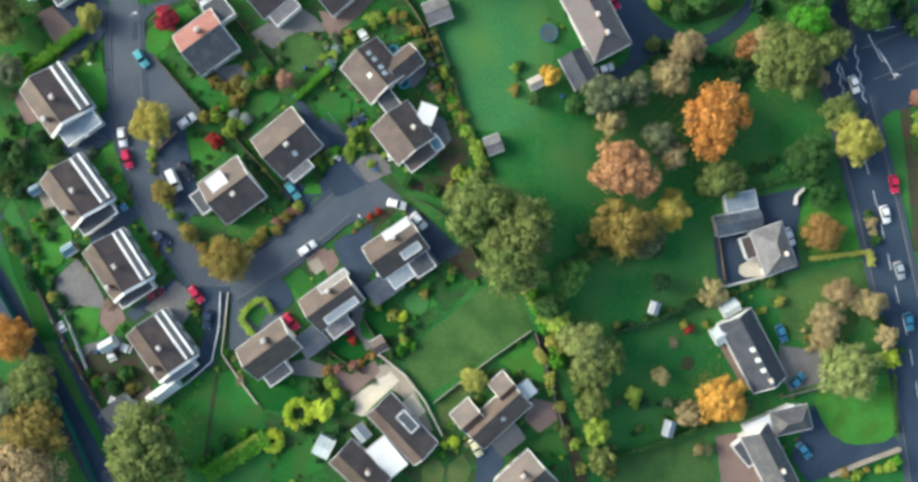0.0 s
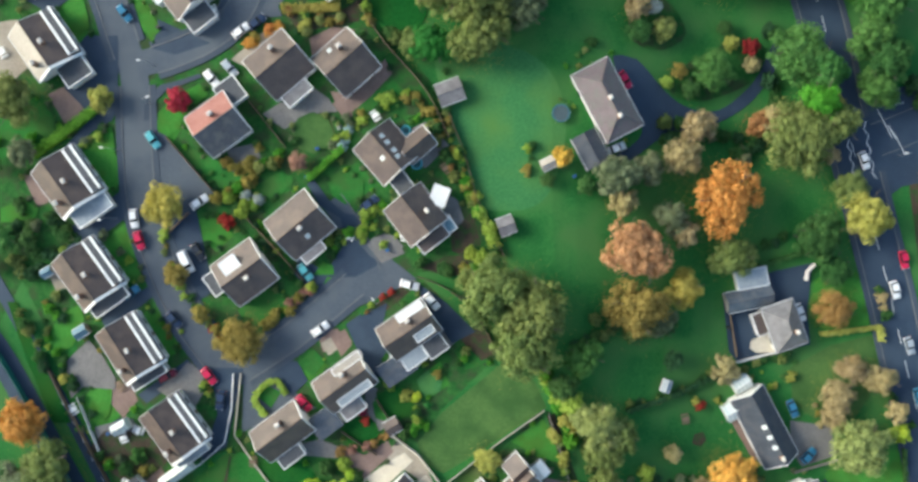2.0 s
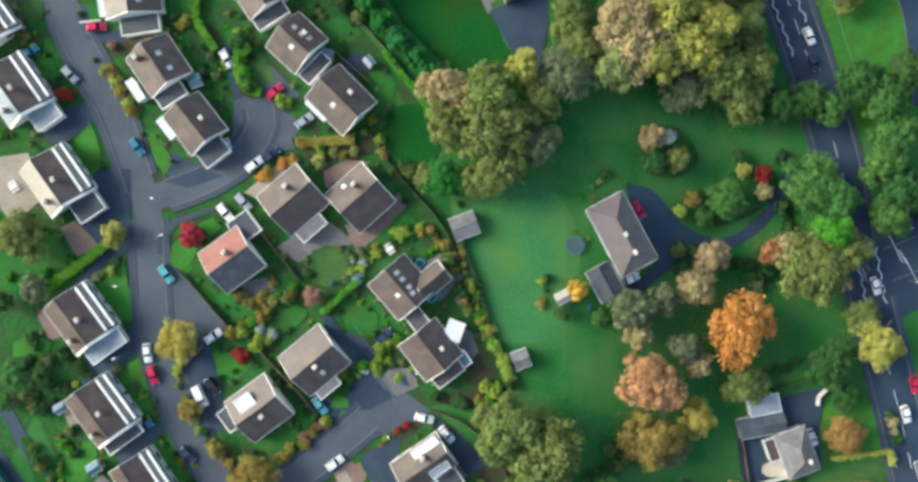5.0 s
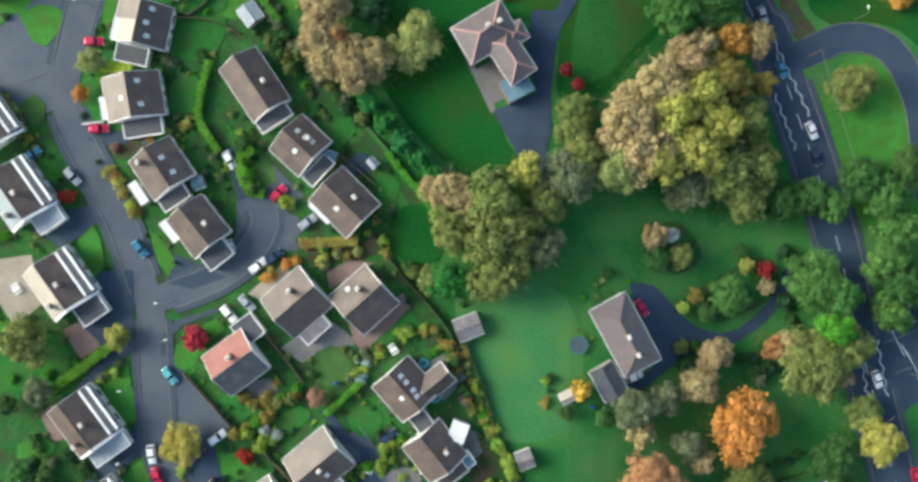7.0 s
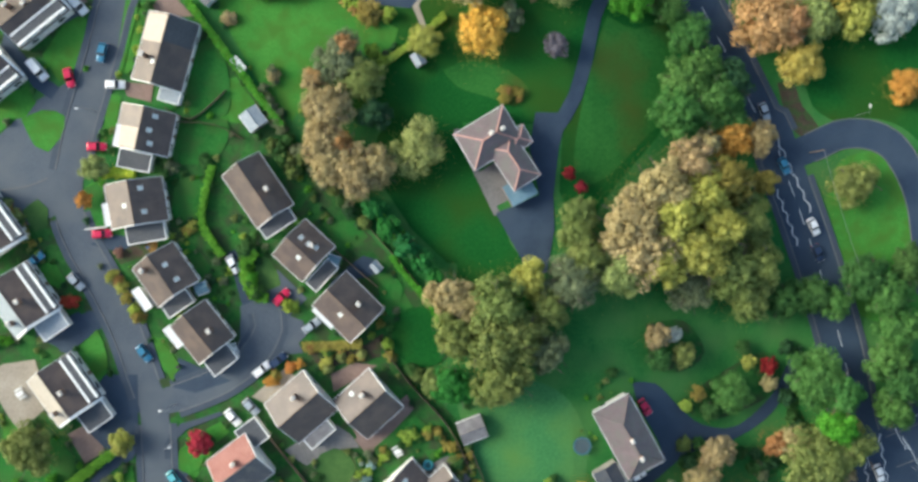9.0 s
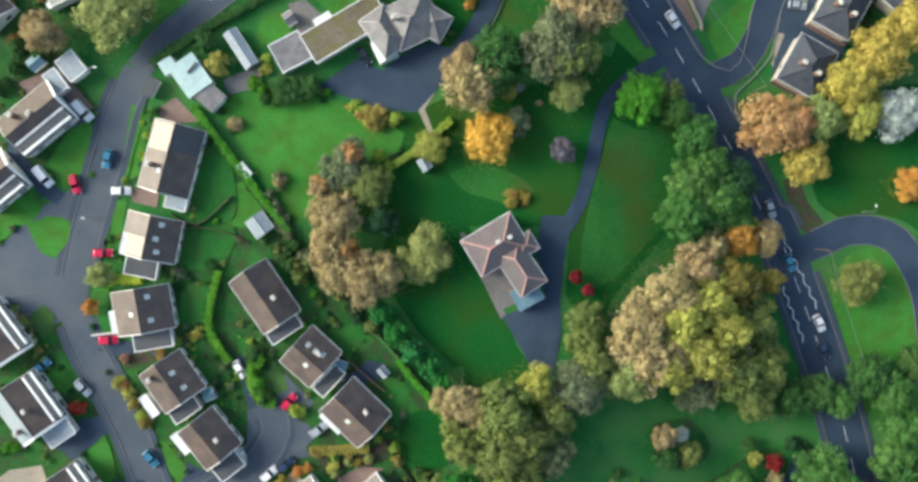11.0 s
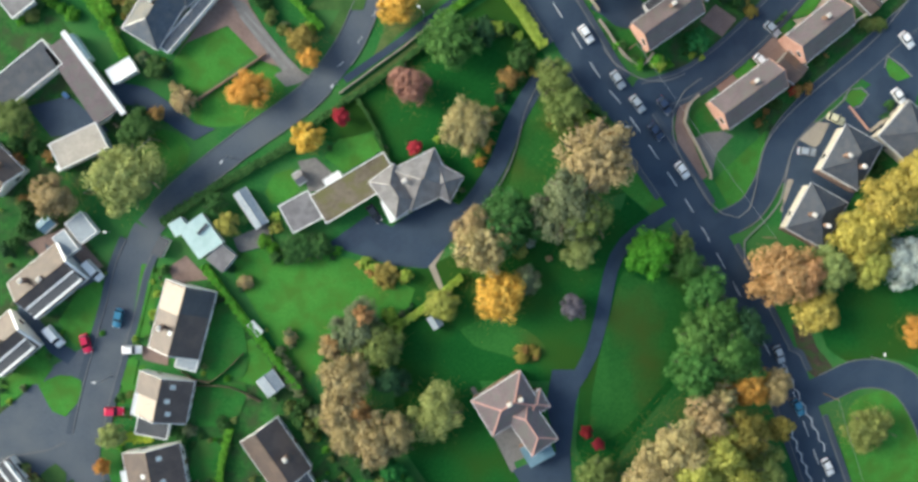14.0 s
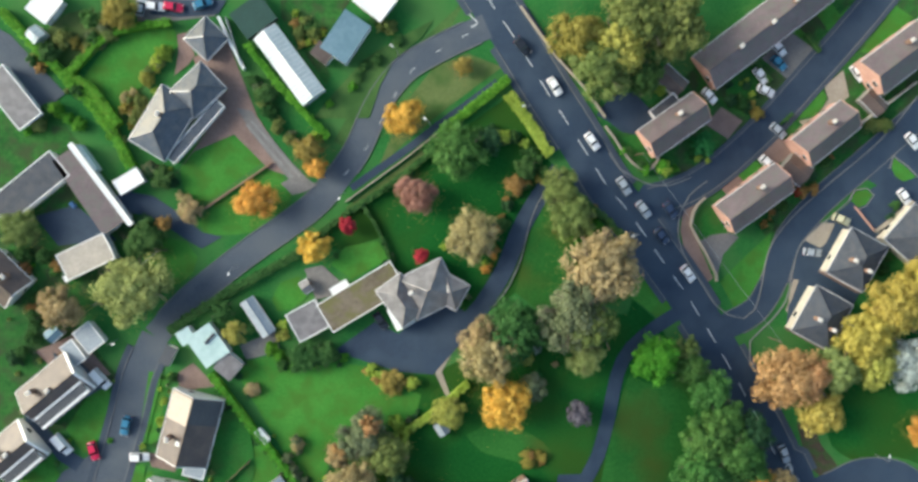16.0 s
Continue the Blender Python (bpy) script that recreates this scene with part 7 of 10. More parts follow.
paving([(-4.32, 18.28), (0.22, 22.75), (1.99, 16.05), (-1.67, 13.64), (-4.1, 14.63)], SOIL, label='bare brown garden soil bed')
paving([(-4.71, 13.66), (1.98, 13.61), (1.95, 9.96), (-5.35, 9.41), (-11.42, 11.28)], SOIL, label='bare brown garden soil bed')
paving([(-5.83, 27.05), (-2.8, 25.21), (-1.02, 19.72), (-4.07, 18.28), (-5.5, 22.79)], PATHING)
paving([(-32.2, -1.95), (-29.15, -0.76), (-27.35, -3.81), (-31.02, -6.22)], BRICKPAVE, label='reddish paved front garden')
paving([(-22.44, 2.24), (-15.11, 7.05), (-12.68, 6.42), (-18.8, 1.6)], SOIL, label='brown planted garden soil bed')
paving([(15.02, -32.73), (19.94, -34.08), (20.54, -37.15), (16.19, -40.06), (13.16, -36.96)], BRICKPAVE, label='brown paved terrace')
paving([(-19.01, -27.6), (-15.34, -24.58), (-10.51, -28.88), (-5.72, -39.25), (-8.15, -39.84), (-11.75, -32.52)], SANDPAVE, label='pale sandy paved yard')
paving([(-22.66, -27.57), (-17.77, -24.56), (-16.57, -27.01), (-22.7, -32.44), (-25.12, -31.2)], BRICKPAVE, label='brown paved terrace')
paving([(-3.02, -3.38), (1.88, 0.23), (5.48, -6.49), (1.81, -8.28)], SOIL, label='bare brown garden soil bed')
paving([(-23.79, -16.0), (-20.13, -14.81), (-17.75, -21.52), (-21.42, -23.93)], PATHING)
paving([(-10.31, -2.11), (-5.43, -0.93), (-3.02, -3.99), (-7.91, -7.6)], PATHING)
paving([(-27.51, -25.1), (-22.66, -27.57), (-23.9, -30.6), (-27.55, -29.97)], BRICKPAVE, label='brown paved terrace')
paving([(55.32, -42.76), (64.12, -41.65), (69.77, -53.8), (56.55, -53.62)], BRICKPAVE, label='brown paved terrace beside a house')
paving([(56.26, -23.07), (59.78, -22.49), (63.56, -30.81), (61.38, -32.32)], BRICKPAVE, label='brown paved path beside a house')
paving([(15.36, -19.95), (16.96, -19.37), (21.8, -34.14), (24.24, -42.82), (27.33, -52.22), (24.17, -52.01), (21.74, -42.7), (19.32, -34.06)], SOIL, label='dark earth lane between hedges')
paving([(95.26, 33.96), (97.17, 33.95), (100.85, 13.53), (102.0, -3.05), (98.81, -3.03), (97.66, 13.55)], SOIL, label='leaf-strewn earth verge')

# ---------- lawns, beds and patios, middle ----------
drive([(-108.58, 102.08), (-98.98, 109.72), (-91.76, 116.2), (-85.77, 119.72), (-80.99, 122.06), (-79.29, 118.48), (-82.56, 104.2), (-83.9, 97.05), (-81.76, 86.26), (-86.5, 86.32), (-89.25, 95.92), (-92.2, 96.54), (-95.83, 93.0), (-99.42, 90.66), (-108.99, 85.4)], ASPHALT)
border([(-94.91, 112.42), (-90.62, 114.29), (-86.16, 113.06), (-87.2, 108.42), (-89.63, 105.7), (-92.2, 106.92)], 10, 38)
lawn('bright', [(-94.91, 112.42), (-90.62, 114.29), (-86.16, 113.06), (-87.2, 108.42), (-89.63, 105.7), (-92.2, 106.92)], True, lift=0.24)
border([(-102.45, 112.72), (-98.84, 115.66), (-93.45, 119.78), (-92.12, 115.61), (-98.97, 110.31), (-102.56, 107.97)], 12, 39)
lawn('bright', [(-102.45, 112.72), (-98.84, 115.66), (-93.45, 119.78), (-92.12, 115.61), (-98.97, 110.31), (-102.56, 107.97)])
lawn('field', [(-95.22, 93.83), (-91.97, 96.18), (-89.89, 94.13), (-90.2, 90.55), (-92.59, 89.5)], True, lift=0.24)
border([(-78.53, 115.14), (-75.16, 117.85), (-75.84, 113.69), (-77.73, 108.34), (-80.09, 108.72)], 8, 41)
lawn('bright', [(-78.53, 115.14), (-75.16, 117.85), (-75.84, 113.69), (-77.73, 108.34), (-80.09, 108.72)])
border([(-82.69, 98.23), (-78.83, 101.18), (-78.33, 91.01), (-81.9, 90.81)], 10, 42)
lawn('bright', [(-82.69, 98.23), (-78.83, 101.18), (-78.33, 91.01), (-81.9, 90.81)])
border([(-69.66, 66.87), (-67.26, 67.44), (-62.98, 60.14), (-65.66, 57.76)], 9, 43)
lawn('bright', [(-69.66, 66.87), (-67.26, 67.44), (-62.98, 60.14), (-65.66, 57.76)])
border([(-92.78, 81.37), (-89.51, 84.2), (-86.89, 79.37), (-88.35, 77.71)], 6, 44)
lawn('bright', [(-92.78, 81.37), (-89.51, 84.2), (-86.89, 79.37), (-88.35, 77.71)])
border([(-86.03, 64.47), (-80.93, 69.21), (-79.63, 63.41), (-77.4, 56.15), (-80.65, 54.75), (-84.08, 61.07)], 13, 45)
lawn('bright', [(-86.03, 64.47), (-80.93, 69.21), (-79.63, 63.41), (-77.4, 56.15), (-80.65, 54.75), (-84.08, 61.07)])
border([(-64.74, 43.84), (-62.29, 46.22), (-59.39, 41.32), (-61.87, 37.12), (-64.79, 40.81)], 8, 46)
lawn('bright', [(-64.74, 43.84), (-62.29, 46.22), (-59.39, 41.32), (-61.87, 37.12), (-64.79, 40.81)])
border([(-62.08, 118.35), (-51.32, 120.66), (-45.49, 112.24), (-51.49, 111.09), (-60.99, 113.56)], 16, 47)
lawn('bright', [(-62.08, 118.35), (-51.32, 120.66), (-45.49, 112.24), (-51.49, 111.09), (-60.99, 113.56)])
border([(-62.83, 110.59), (-55.1, 109.93), (-52.73, 108.71), (-57.62, 102.76), (-63.58, 102.82)], 19, 48)
lawn('deep', [(-62.83, 110.59), (-55.1, 109.93), (-52.73, 108.71), (-57.62, 102.76), (-63.58, 102.82)])
border([(-63.89, 99.23), (-58.25, 100.97), (-59.61, 91.99), (-63.81, 90.84)], 17, 49)
lawn('deep', [(-63.89, 99.23), (-58.25, 100.97), (-59.61, 91.99), (-63.81, 90.84)])
border([(-63.87, 87.84), (-60.33, 86.0), (-56.26, 79.93), (-60.47, 78.78)], 15, 50)
lawn('deep', [(-63.87, 87.84), (-60.33, 86.0), (-56.26, 79.93), (-60.47, 78.78)])
border([(-34.47, 91.11), (-27.86, 90.43), (-24.89, 87.38), (-30.38, 83.22)], 16, 51)
lawn('deep', [(-34.47, 91.11), (-27.86, 90.43), (-24.89, 87.38), (-30.38, 83.22)])
border([(-23.22, 78.29), (-20.18, 80.07), (-16.05, 72.75), (-17.91, 69.74), (-22.12, 71.62)], 16, 52)
lawn('deep', [(-23.22, 78.29), (-20.18, 80.07), (-16.05, 72.75), (-17.91, 69.74), (-22.12, 71.62)])
border([(-21.0, 65.54), (-16.7, 69.72), (-12.49, 67.84), (-10.76, 61.74), (-16.25, 59.76), (-20.09, 61.89)], 19, 53)
lawn('deep', [(-21.0, 65.54), (-16.7, 69.72), (-12.49, 67.84), (-10.76, 61.74), (-16.25, 59.76), (-20.09, 61.89)], True)
border([(-23.7, 47.97), (-17.59, 50.9), (-16.42, 47.84), (-23.75, 44.32)], 13, 54)
lawn('deep', [(-23.7, 47.97), (-17.59, 50.9), (-16.42, 47.84), (-23.75, 44.32)])
border([(-56.88, 78.74), (-53.3, 78.09), (-53.98, 73.88), (-56.96, 74.52)], 9, 55)
lawn('deep', [(-56.88, 78.74), (-53.3, 78.09), (-53.98, 73.88), (-56.96, 74.52)], True)
border([(-102.86, 44.53), (-95.64, 49.22), (-87.37, 46.66), (-88.72, 39.44), (-103.12, 33.68)], 31, 56)
lawn('deep', [(-102.86, 44.53), (-95.64, 49.22), (-87.37, 46.66), (-88.72, 39.44), (-103.12, 33.68)])
border([(-100.33, 51.71), (-95.53, 54.04), (-95.04, 49.21), (-100.44, 46.9)], 8, 57)
lawn('bright', [(-100.33, 51.71), (-95.53, 54.04), (-95.04, 49.21), (-100.44, 46.9)])
border([(-52.49, 89.51), (-48.36, 85.85), (-49.63, 82.26), (-53.15, 85.91)], 11, 58)
lawn('deep', [(-52.49, 89.51), (-48.36, 85.85), (-49.63, 82.26), (-53.15, 85.91)])
border([(-47.17, 85.84), (-44.83, 82.19), (-44.92, 77.37), (-47.3, 78.61)], 7, 59)
lawn('bright', [(-47.17, 85.84), (-44.83, 82.19), (-44.92, 77.37), (-47.3, 78.61)])
paving([(-103.68, 60.18), (-100.07, 62.53), (-93.54, 63.39), (-90.78, 53.96), (-96.84, 48.64), (-99.14, 51.69)], SANDPAVE, label='pale sandy paved terrace')
paving([(-87.34, 47.87), (-82.53, 50.2), (-79.68, 44.11), (-83.9, 41.77)], BRICKPAVE, label='brown paved yard')
paving([(-54.79, 62.42), (-50.85, 67.8), (-48.97, 65.36), (-53.65, 59.38), (-57.27, 58.23)], PATHING)
paving([(-39.13, 64.6), (-28.28, 63.83), (-22.19, 67.38), (-22.87, 62.54), (-34.98, 60.3)], SOIL, label='planted brown garden bed')
paving([(-49.53, 54.72), (-42.81, 60.42), (-39.0, 57.94), (-45.95, 52.96)], SANDPAVE, label='sandy gravel front garden')
paving([(-28.58, 45.38), (-17.54, 54.55), (-16.13, 51.49), (-25.61, 41.67)], BRICKPAVE, label='reddish brick paved terrace')
paving([(-33.19, 59.06), (-28.32, 61.41), (-23.5, 60.73), (-28.38, 57.77), (-32.65, 55.41)], BRICKPAVE, label='reddish brick paved terrace')
paving([(-43.11, 43.45), (-33.35, 49.35), (-31.58, 46.89), (-40.73, 41.58)], PATHING)
paving([(-50.46, 36.29), (-44.42, 37.39), (-43.28, 33.72), (-49.35, 31.41)], PATHING)
paving([(-77.58, 87.41), (-69.83, 87.91), (-68.1, 84.89), (-75.89, 82.59)], SOIL, label='planted brown garden bed')
paving([(-80.61, 84.45), (-78.22, 85.02), (-70.76, 71.71), (-73.74, 71.75)], SOIL, label='planted brown garden bed')
paving([(-16.57, 38.09), (-9.22, 41.61), (-4.42, 36.64), (-9.36, 31.84), (-11.78, 33.11)], PATHING)
paving([(33.46, 67.68), (42.23, 68.12), (46.95, 61.04), (41.44, 57.17), (34.7, 58.92)], GARDEN, label='dark planted island bed', curved=True)
paving([(41.38, 51.11), (49.64, 55.86), (60.45, 60.72), (64.33, 58.09), (62.98, 51.67), (52.29, 46.81), (44.08, 47.18)], GARDEN, label='dark planted bed beside the drive', curved=True)
paving([(-7.05, 109.26), (-6.08, 109.49), (2.41, 91.89), (1.18, 91.3)], PATHING)

# ---------- lawns, beds and patios, north ----------
border([(-73.2, 134.81), (-69.04, 136.16), (-72.43, 121.69), (-76.34, 121.18)], 14, 62)
lawn('bright', [(-73.2, 134.81), (-69.04, 136.16), (-72.43, 121.69), (-76.34, 121.18)])
border([(-78.18, 115.25), (-73.2, 115.97), (-75.22, 108.35), (-79.13, 107.72)], 9, 63)
lawn('bright', [(-78.18, 115.25), (-73.2, 115.97), (-75.22, 108.35), (-79.13, 107.72)])
border([(-87.95, 125.36), (-81.16, 132.0), (-81.46, 123.08), (-84.79, 121.72)], 10, 64)
lawn('bright', [(-87.95, 125.36), (-81.16, 132.0), (-81.46, 123.08), (-84.79, 121.72)])
border([(-34.06, 160.27), (-24.47, 163.1), (-22.79, 158.33), (-34.16, 156.12)], 19, 65)
lawn('deep', [(-34.06, 160.27), (-24.47, 163.1), (-22.79, 158.33), (-34.16, 156.12)])
border([(-54.22, 138.02), (-44.09, 139.62), (-29.88, 136.37), (-18.04, 130.14), (-19.35, 125.36), (-32.59, 123.23), (-40.06, 111.36), (-43.58, 113.85), (-50.4, 126.0), (-54.91, 134.46)], 39, 66)
lawn('bright', [(-54.22, 138.02), (-44.09, 139.62), (-29.88, 136.37), (-18.04, 130.14), (-19.35, 125.36), (-32.59, 123.23), (-40.06, 111.36), (-43.58, 113.85), (-50.4, 126.0), (-54.91, 134.46)])
lawn('bright', [(46.55, 151.52), (58.54, 161.68), (57.37, 150.3), (54.64, 145.5), (50.3, 145.01)])
lawn('bright', [(27.4, 160.94), (31.44, 151.28), (36.69, 145.81), (32.65, 143.94), (24.93, 149.99)])
lawn('field', [(-83.84, 195.31), (-78.34, 202.79), (-67.26, 204.6), (-65.4, 201.08), (-69.03, 197.41), (-72.29, 193.96), (-76.4, 186.78)], True)
lawn('field', [(-34.55, 182.47), (-29.59, 190.89), (-18.7, 200.37), (-7.21, 210.53), (-10.91, 203.78), (-19.93, 198.39), (-26.1, 188.47), (-30.46, 180.26)])
lawn('dry', [(-25.81, 176.61), (-20.14, 189.54), (-14.03, 197.11), (-6.84, 199.71), (0.02, 196.89), (-10.63, 189.38), (-20.33, 181.85)])
lawn('villa', [(-26.58, 169.49), (-16.91, 175.25), (0.13, 190.38), (8.32, 178.33), (-0.23, 171.32), (-12.5, 158.39), (-22.08, 158.62)])
lawn('bright', [(49.61, 175.42), (53.71, 178.51), (56.37, 175.96), (51.63, 171.62)])
lawn('bright', [(70.71, 205.27), (75.84, 210.19), (79.05, 208.9), (73.27, 203.98)])
lawn('bright', [(78.4, 200.15), (86.11, 210.05), (89.98, 207.5), (82.26, 200.09)])
lawn('bright', [(63.03, 204.13), (66.85, 200.95), (68.14, 202.81), (64.31, 205.99)])
paving([(56.51, 199.18), (63.03, 204.76), (69.41, 200.28), (62.99, 194.12)], PATHING)
paving([(61.65, 144.54), (64.29, 151.48), (66.22, 150.82), (62.93, 143.25)], SANDPAVE, label='sandy paved strip')
paving([(-54.74, 141.4), (-47.52, 144.22), (-46.46, 139.98), (-53.65, 138.36)], PATHING)
paving([(-95.96, 141.31), (-87.63, 144.67), (-80.93, 136.11), (-89.24, 133.94)], BRICKPAVE, label='brown paved yard beside garages')
paving([(-67.96, 135.75), (-64.33, 138.05), (-59.76, 133.1), (-66.9, 132.34)], BRICKPAVE, label='brown paved path')
paving([(-10.55, 143.21), (-9.37, 141.99), (-13.73, 134.87), (-12.03, 130.02), (-12.99, 129.8), (-15.29, 135.14)], SANDPAVE, label='narrow sandy garden path')

# ---------- kerbs, lines and cables ----------
dashes([(-6.76, 203.71), (-11.56, 201.2), (-18.8, 196.01), (-23.73, 188.43), (-28.07, 180.81), (-33.58, 174.39)], 2.0, 4.0, 0.1)
dashes([(-7.26, 208.19), (-4.93, 205.8), (-6.73, 204.89)], 60, 1, 0.18)
dashes([(91.49, 41.0), (93.37, 37.8)], 60, 1, 0.2)
cable(71.09, 104.15, 80.28, 74.48, 7.0)
cable(27.29, 178.59, 57.76, 138.84, 7.0)
cable(-81.66, 150.94, -68.61, 161.28, 6.5)

# ---------- fences and walls ----------
fence([(-62.74, 38.7), (-57.6, 32.63), (-52.22, 26.32)], 1.5)
wall_run([(-58.44, 23.05), (-63.07, 18.61)], 0.22, 1.0, BRICK, label='low brown brick garden wall')
wall_run([(-49.58, -10.29), (-50.0, -17.56), (-51.51, -24.58), (-55.9, -28.42), (-62.6, -33.22)], 0.2, 0.7, WHITE, label='low white garden wall')
wall_run([(-48.01, -10.3), (-49.44, -23.02), (-45.36, -29.11), (-42.0, -33.62)], 0.2, 0.7, CREAM, label='cream rendered garden wall')
fence([(-5.64, -33.54), (5.3, -25.17), (14.78, -18.72)], 1.2, GREYWOOD, label='pale timber post fence beside a field')
fence([(15.62, -19.22), (19.2, -31.39), (21.6, -39.97)], 1.2, GREYWOOD, label='pale timber post fence beside a lane')
wall_run([(-17.04, -23.19), (-11.63, -27.46), (-7.44, -32.93), (-3.87, -40.2)], 0.3, 1.2, CREAM, label='curved pale garden wall')
fence([(55.68, 3.63), (57.54, -9.03)], 1.2)
wall_run([(57.46, -10.28), (67.66, -7.84)], 0.3, 1.4)
wall_run([(74.83, 10.84), (73.18, 9.21), (72.91, 7.31)], 0.5, 1.2)
fence([(69.99, -34.41), (81.4, -31.33)], 1.4, GREYWOOD)
wall_run([(80.08, -51.62), (87.7, -48.51), (95.31, -45.78)], 0.7, 1.2, SANDPAVE, label='pale stone boundary wall')
fence([(-46.19, 21.68), (-40.22, 15.0), (-34.84, 8.94)], 1.6)
fence([(-11.33, 9.37), (-5.32, 6.91), (0.66, 1.44), (5.42, -7.03)], 1.6)
fence([(-5.64, 46.14), (-1.5, 35.25), (2.03, 23.16), (6.79, 13.47)], 1.4)
fence([(-88.1, -7.55), (-81.56, -20.87), (-74.42, -34.2)], 1.4)
fence([(-81.61, -14.86), (-76.87, -26.98)], 1.2, WHITE, label='white painted timber garden fence')
fence([(-19.98, -15.9), (-15.21, -23.78)], 1.4)
fence([(-27.27, -22.48), (-20.06, -27.36)], 1.4)
fence([(-49.43, 75.01), (-52.27, 82.22), (-56.38, 84.66)], 1.4)
fence([(-63.03, 111.52), (-55.94, 110.87), (-50.07, 107.84)], 1.2)
fence([(-23.29, 66.25), (-17.42, 57.74), (-9.14, 47.95), (-4.45, 38.19)], 1.6)
fence([(-37.26, 90.4), (-32.57, 85.56), (-23.14, 77.05)], 1.4)
fence([(-27.69, 92.7), (-18.28, 81.8), (-13.56, 75.73)], 1.2)
fence([(-45.78, 46.16), (-38.18, 36.37)], 1.4)
fence([(-55.08, 207.28), (-52.49, 198.01)], 1.8, WHITE, label='white painted boundary fence panels')
fence([(-53.32, 117.76), (-60.56, 111.97), (-65.79, 114.47)], 1.2)
wall_run([(76.88, 166.84), (81.06, 161.67)], 0.22, 0.8, PINK, label='pink brick garden wall')
wall_run([(62.25, 173.9), (73.77, 181.84), (90.15, 193.45)], 0.3, 1.5, CREAM, label='pale boundary wall behind gardens')
wall_run([(3.93, 208.92), (10.88, 198.87), (16.77, 192.33), (20.99, 186.39)], 0.35, 1.2, SANDPAVE, label='pale stone boundary wall')
wall_run([(-32.41, 170.2), (-19.17, 179.39), (-2.28, 192.65)], 0.25, 1.0, SANDPAVE, label='pale stone boundary wall')

# ---------- sheds and garden things ----------
shed(-4.16, 47.35, 20.0, 5.2, 4.48, roof='pale')
shed(7.16, 19.77, 20.0, 3.29, 3.52, roof='pale')
shed(41.14, -14.53, 70.0, 2.57, 1.61, roof='silver')
shed(44.23, -40.21, 75.0, 3.29, 1.85, roof='silver')
shed(-16.68, -21.25, 30.0, 2.81, 2.81, roof='brown')
flat_house(-70.03, -34.63, 40.0, 5.91, 4.96, 2.4, 'felt', 'grey felt-roofed garage in a garden', trim=False)
shed(15.95, 32.42, 25.0, 2.81, 2.09, roof='sand', label='small sandy timber playhouse')
shed(-47.64, 111.76, -55.0, 4.0, 3.76, roof='silver')
shed(-13.96, 123.51, -60.0, 2.57, 1.85, roof='silver')
flat_house(-68.84, 139.95, 62.0, 3.76, 2.09, 2.0, 'felt', 'grey covered trailer beside a garage', name='trailer', trim=False)
shed(-23.26, 81.23, -50.0, 2.09, 1.37, roof='silver')
shed(-31.94, 82.53, -20.0, 2.33, 2.09, roof='blue')
shed(-58.72, 77.52, 20.0, 2.33, 2.09, roof='blue')
flat_house(-50.5, 122.95, -50.0, 2.81, 1.13, 1.6, 'white', 'white boat cover on the lawn', name='trailer')
conservatory(-72.45, -20.82, 30.0, 3.29, 2.33)
shed(-87.05, 11.11, 30.0, 2.09, 1.61, roof='blue')
shed(-91.25, 145.03, 40.0, 2.81, 2.33, roof='blue')
trampoline(18.85, 43.03)
paddling_pool(-13.36, 39.77, 0.9)
paddling_pool(-11.23, 32.84, 1.1)
garden_table(-19.65, 42.85, 30, 'white')
garden_table(-14.01, 17.94, 10, 'white')
garden_table(-25.29, 18.02, 60, 'white')
garden_table(-16.38, -6.91, 0, 'white')
garden_table(-72.83, -12.56, 30, 'wood')
garden_table(-5.17, 31.82, 40, 'wood')
garden_table(45.76, -22.08, 10, 'wood')
garden_table(-45.65, -28.53, 0, 'wood')
garden_table(-96.41, 56.51, 30, 'white')
garden_table(-52.82, 64.84, 20, 'white')
garden_table(-26.07, 48.08, 30, 'white')
garden_table(-40.38, 56.8, 10, 'white')
wheelie_bin(-33.93, 30.22, 30, 'blue')
wheelie_bin(-56.55, -25.42, 30, 'dark')
wheelie_bin(-17.43, 14.93, 30, 'blue')
wheelie_bin(-10.25, 2.14, 30, 'dark')
wheelie_bin(-15.91, -25.11, 30, 'dark')
wheelie_bin(55.86, -2.7, 30, 'dark')
wheelie_bin(21.6, 29.94, 30, 'blue')
wheelie_bin(-64.23, 61.4, 30, 'dark')
wheelie_bin(-50.1, 49.71, 30, 'green')
wheelie_bin(-69.69, 86.08, 30, 'blue')
wheelie_bin(-37.56, 80.88, 30, 'dark')
wheelie_bin(-31.7, 36.05, 30, 'blue')
lamp_post(-73.27, 22.08, 200)
lamp_post(-65.91, 45.75, 20)
lamp_post(-19.39, 4.04, 120)
lamp_post(-84.72, -28.94, 10)
lamp_post(-65.14, 53.53, 180)
lamp_post(-72.67, 36.11, 180)
lamp_post(-79.99, 113.72, 180)
lamp_post(-54.49, 157.61, 240)
lamp_post(-79.39, 143.23, 0)
lamp_post(-32.46, 171.99, 240)
lamp_post(-21.08, 199.58, 140)
lamp_post(-14.89, 185.31, 140)
lamp_post(58.14, 133.16, 190)
lamp_post(93.53, 34.32, 180)
lamp_post(81.56, 112.14, 90)
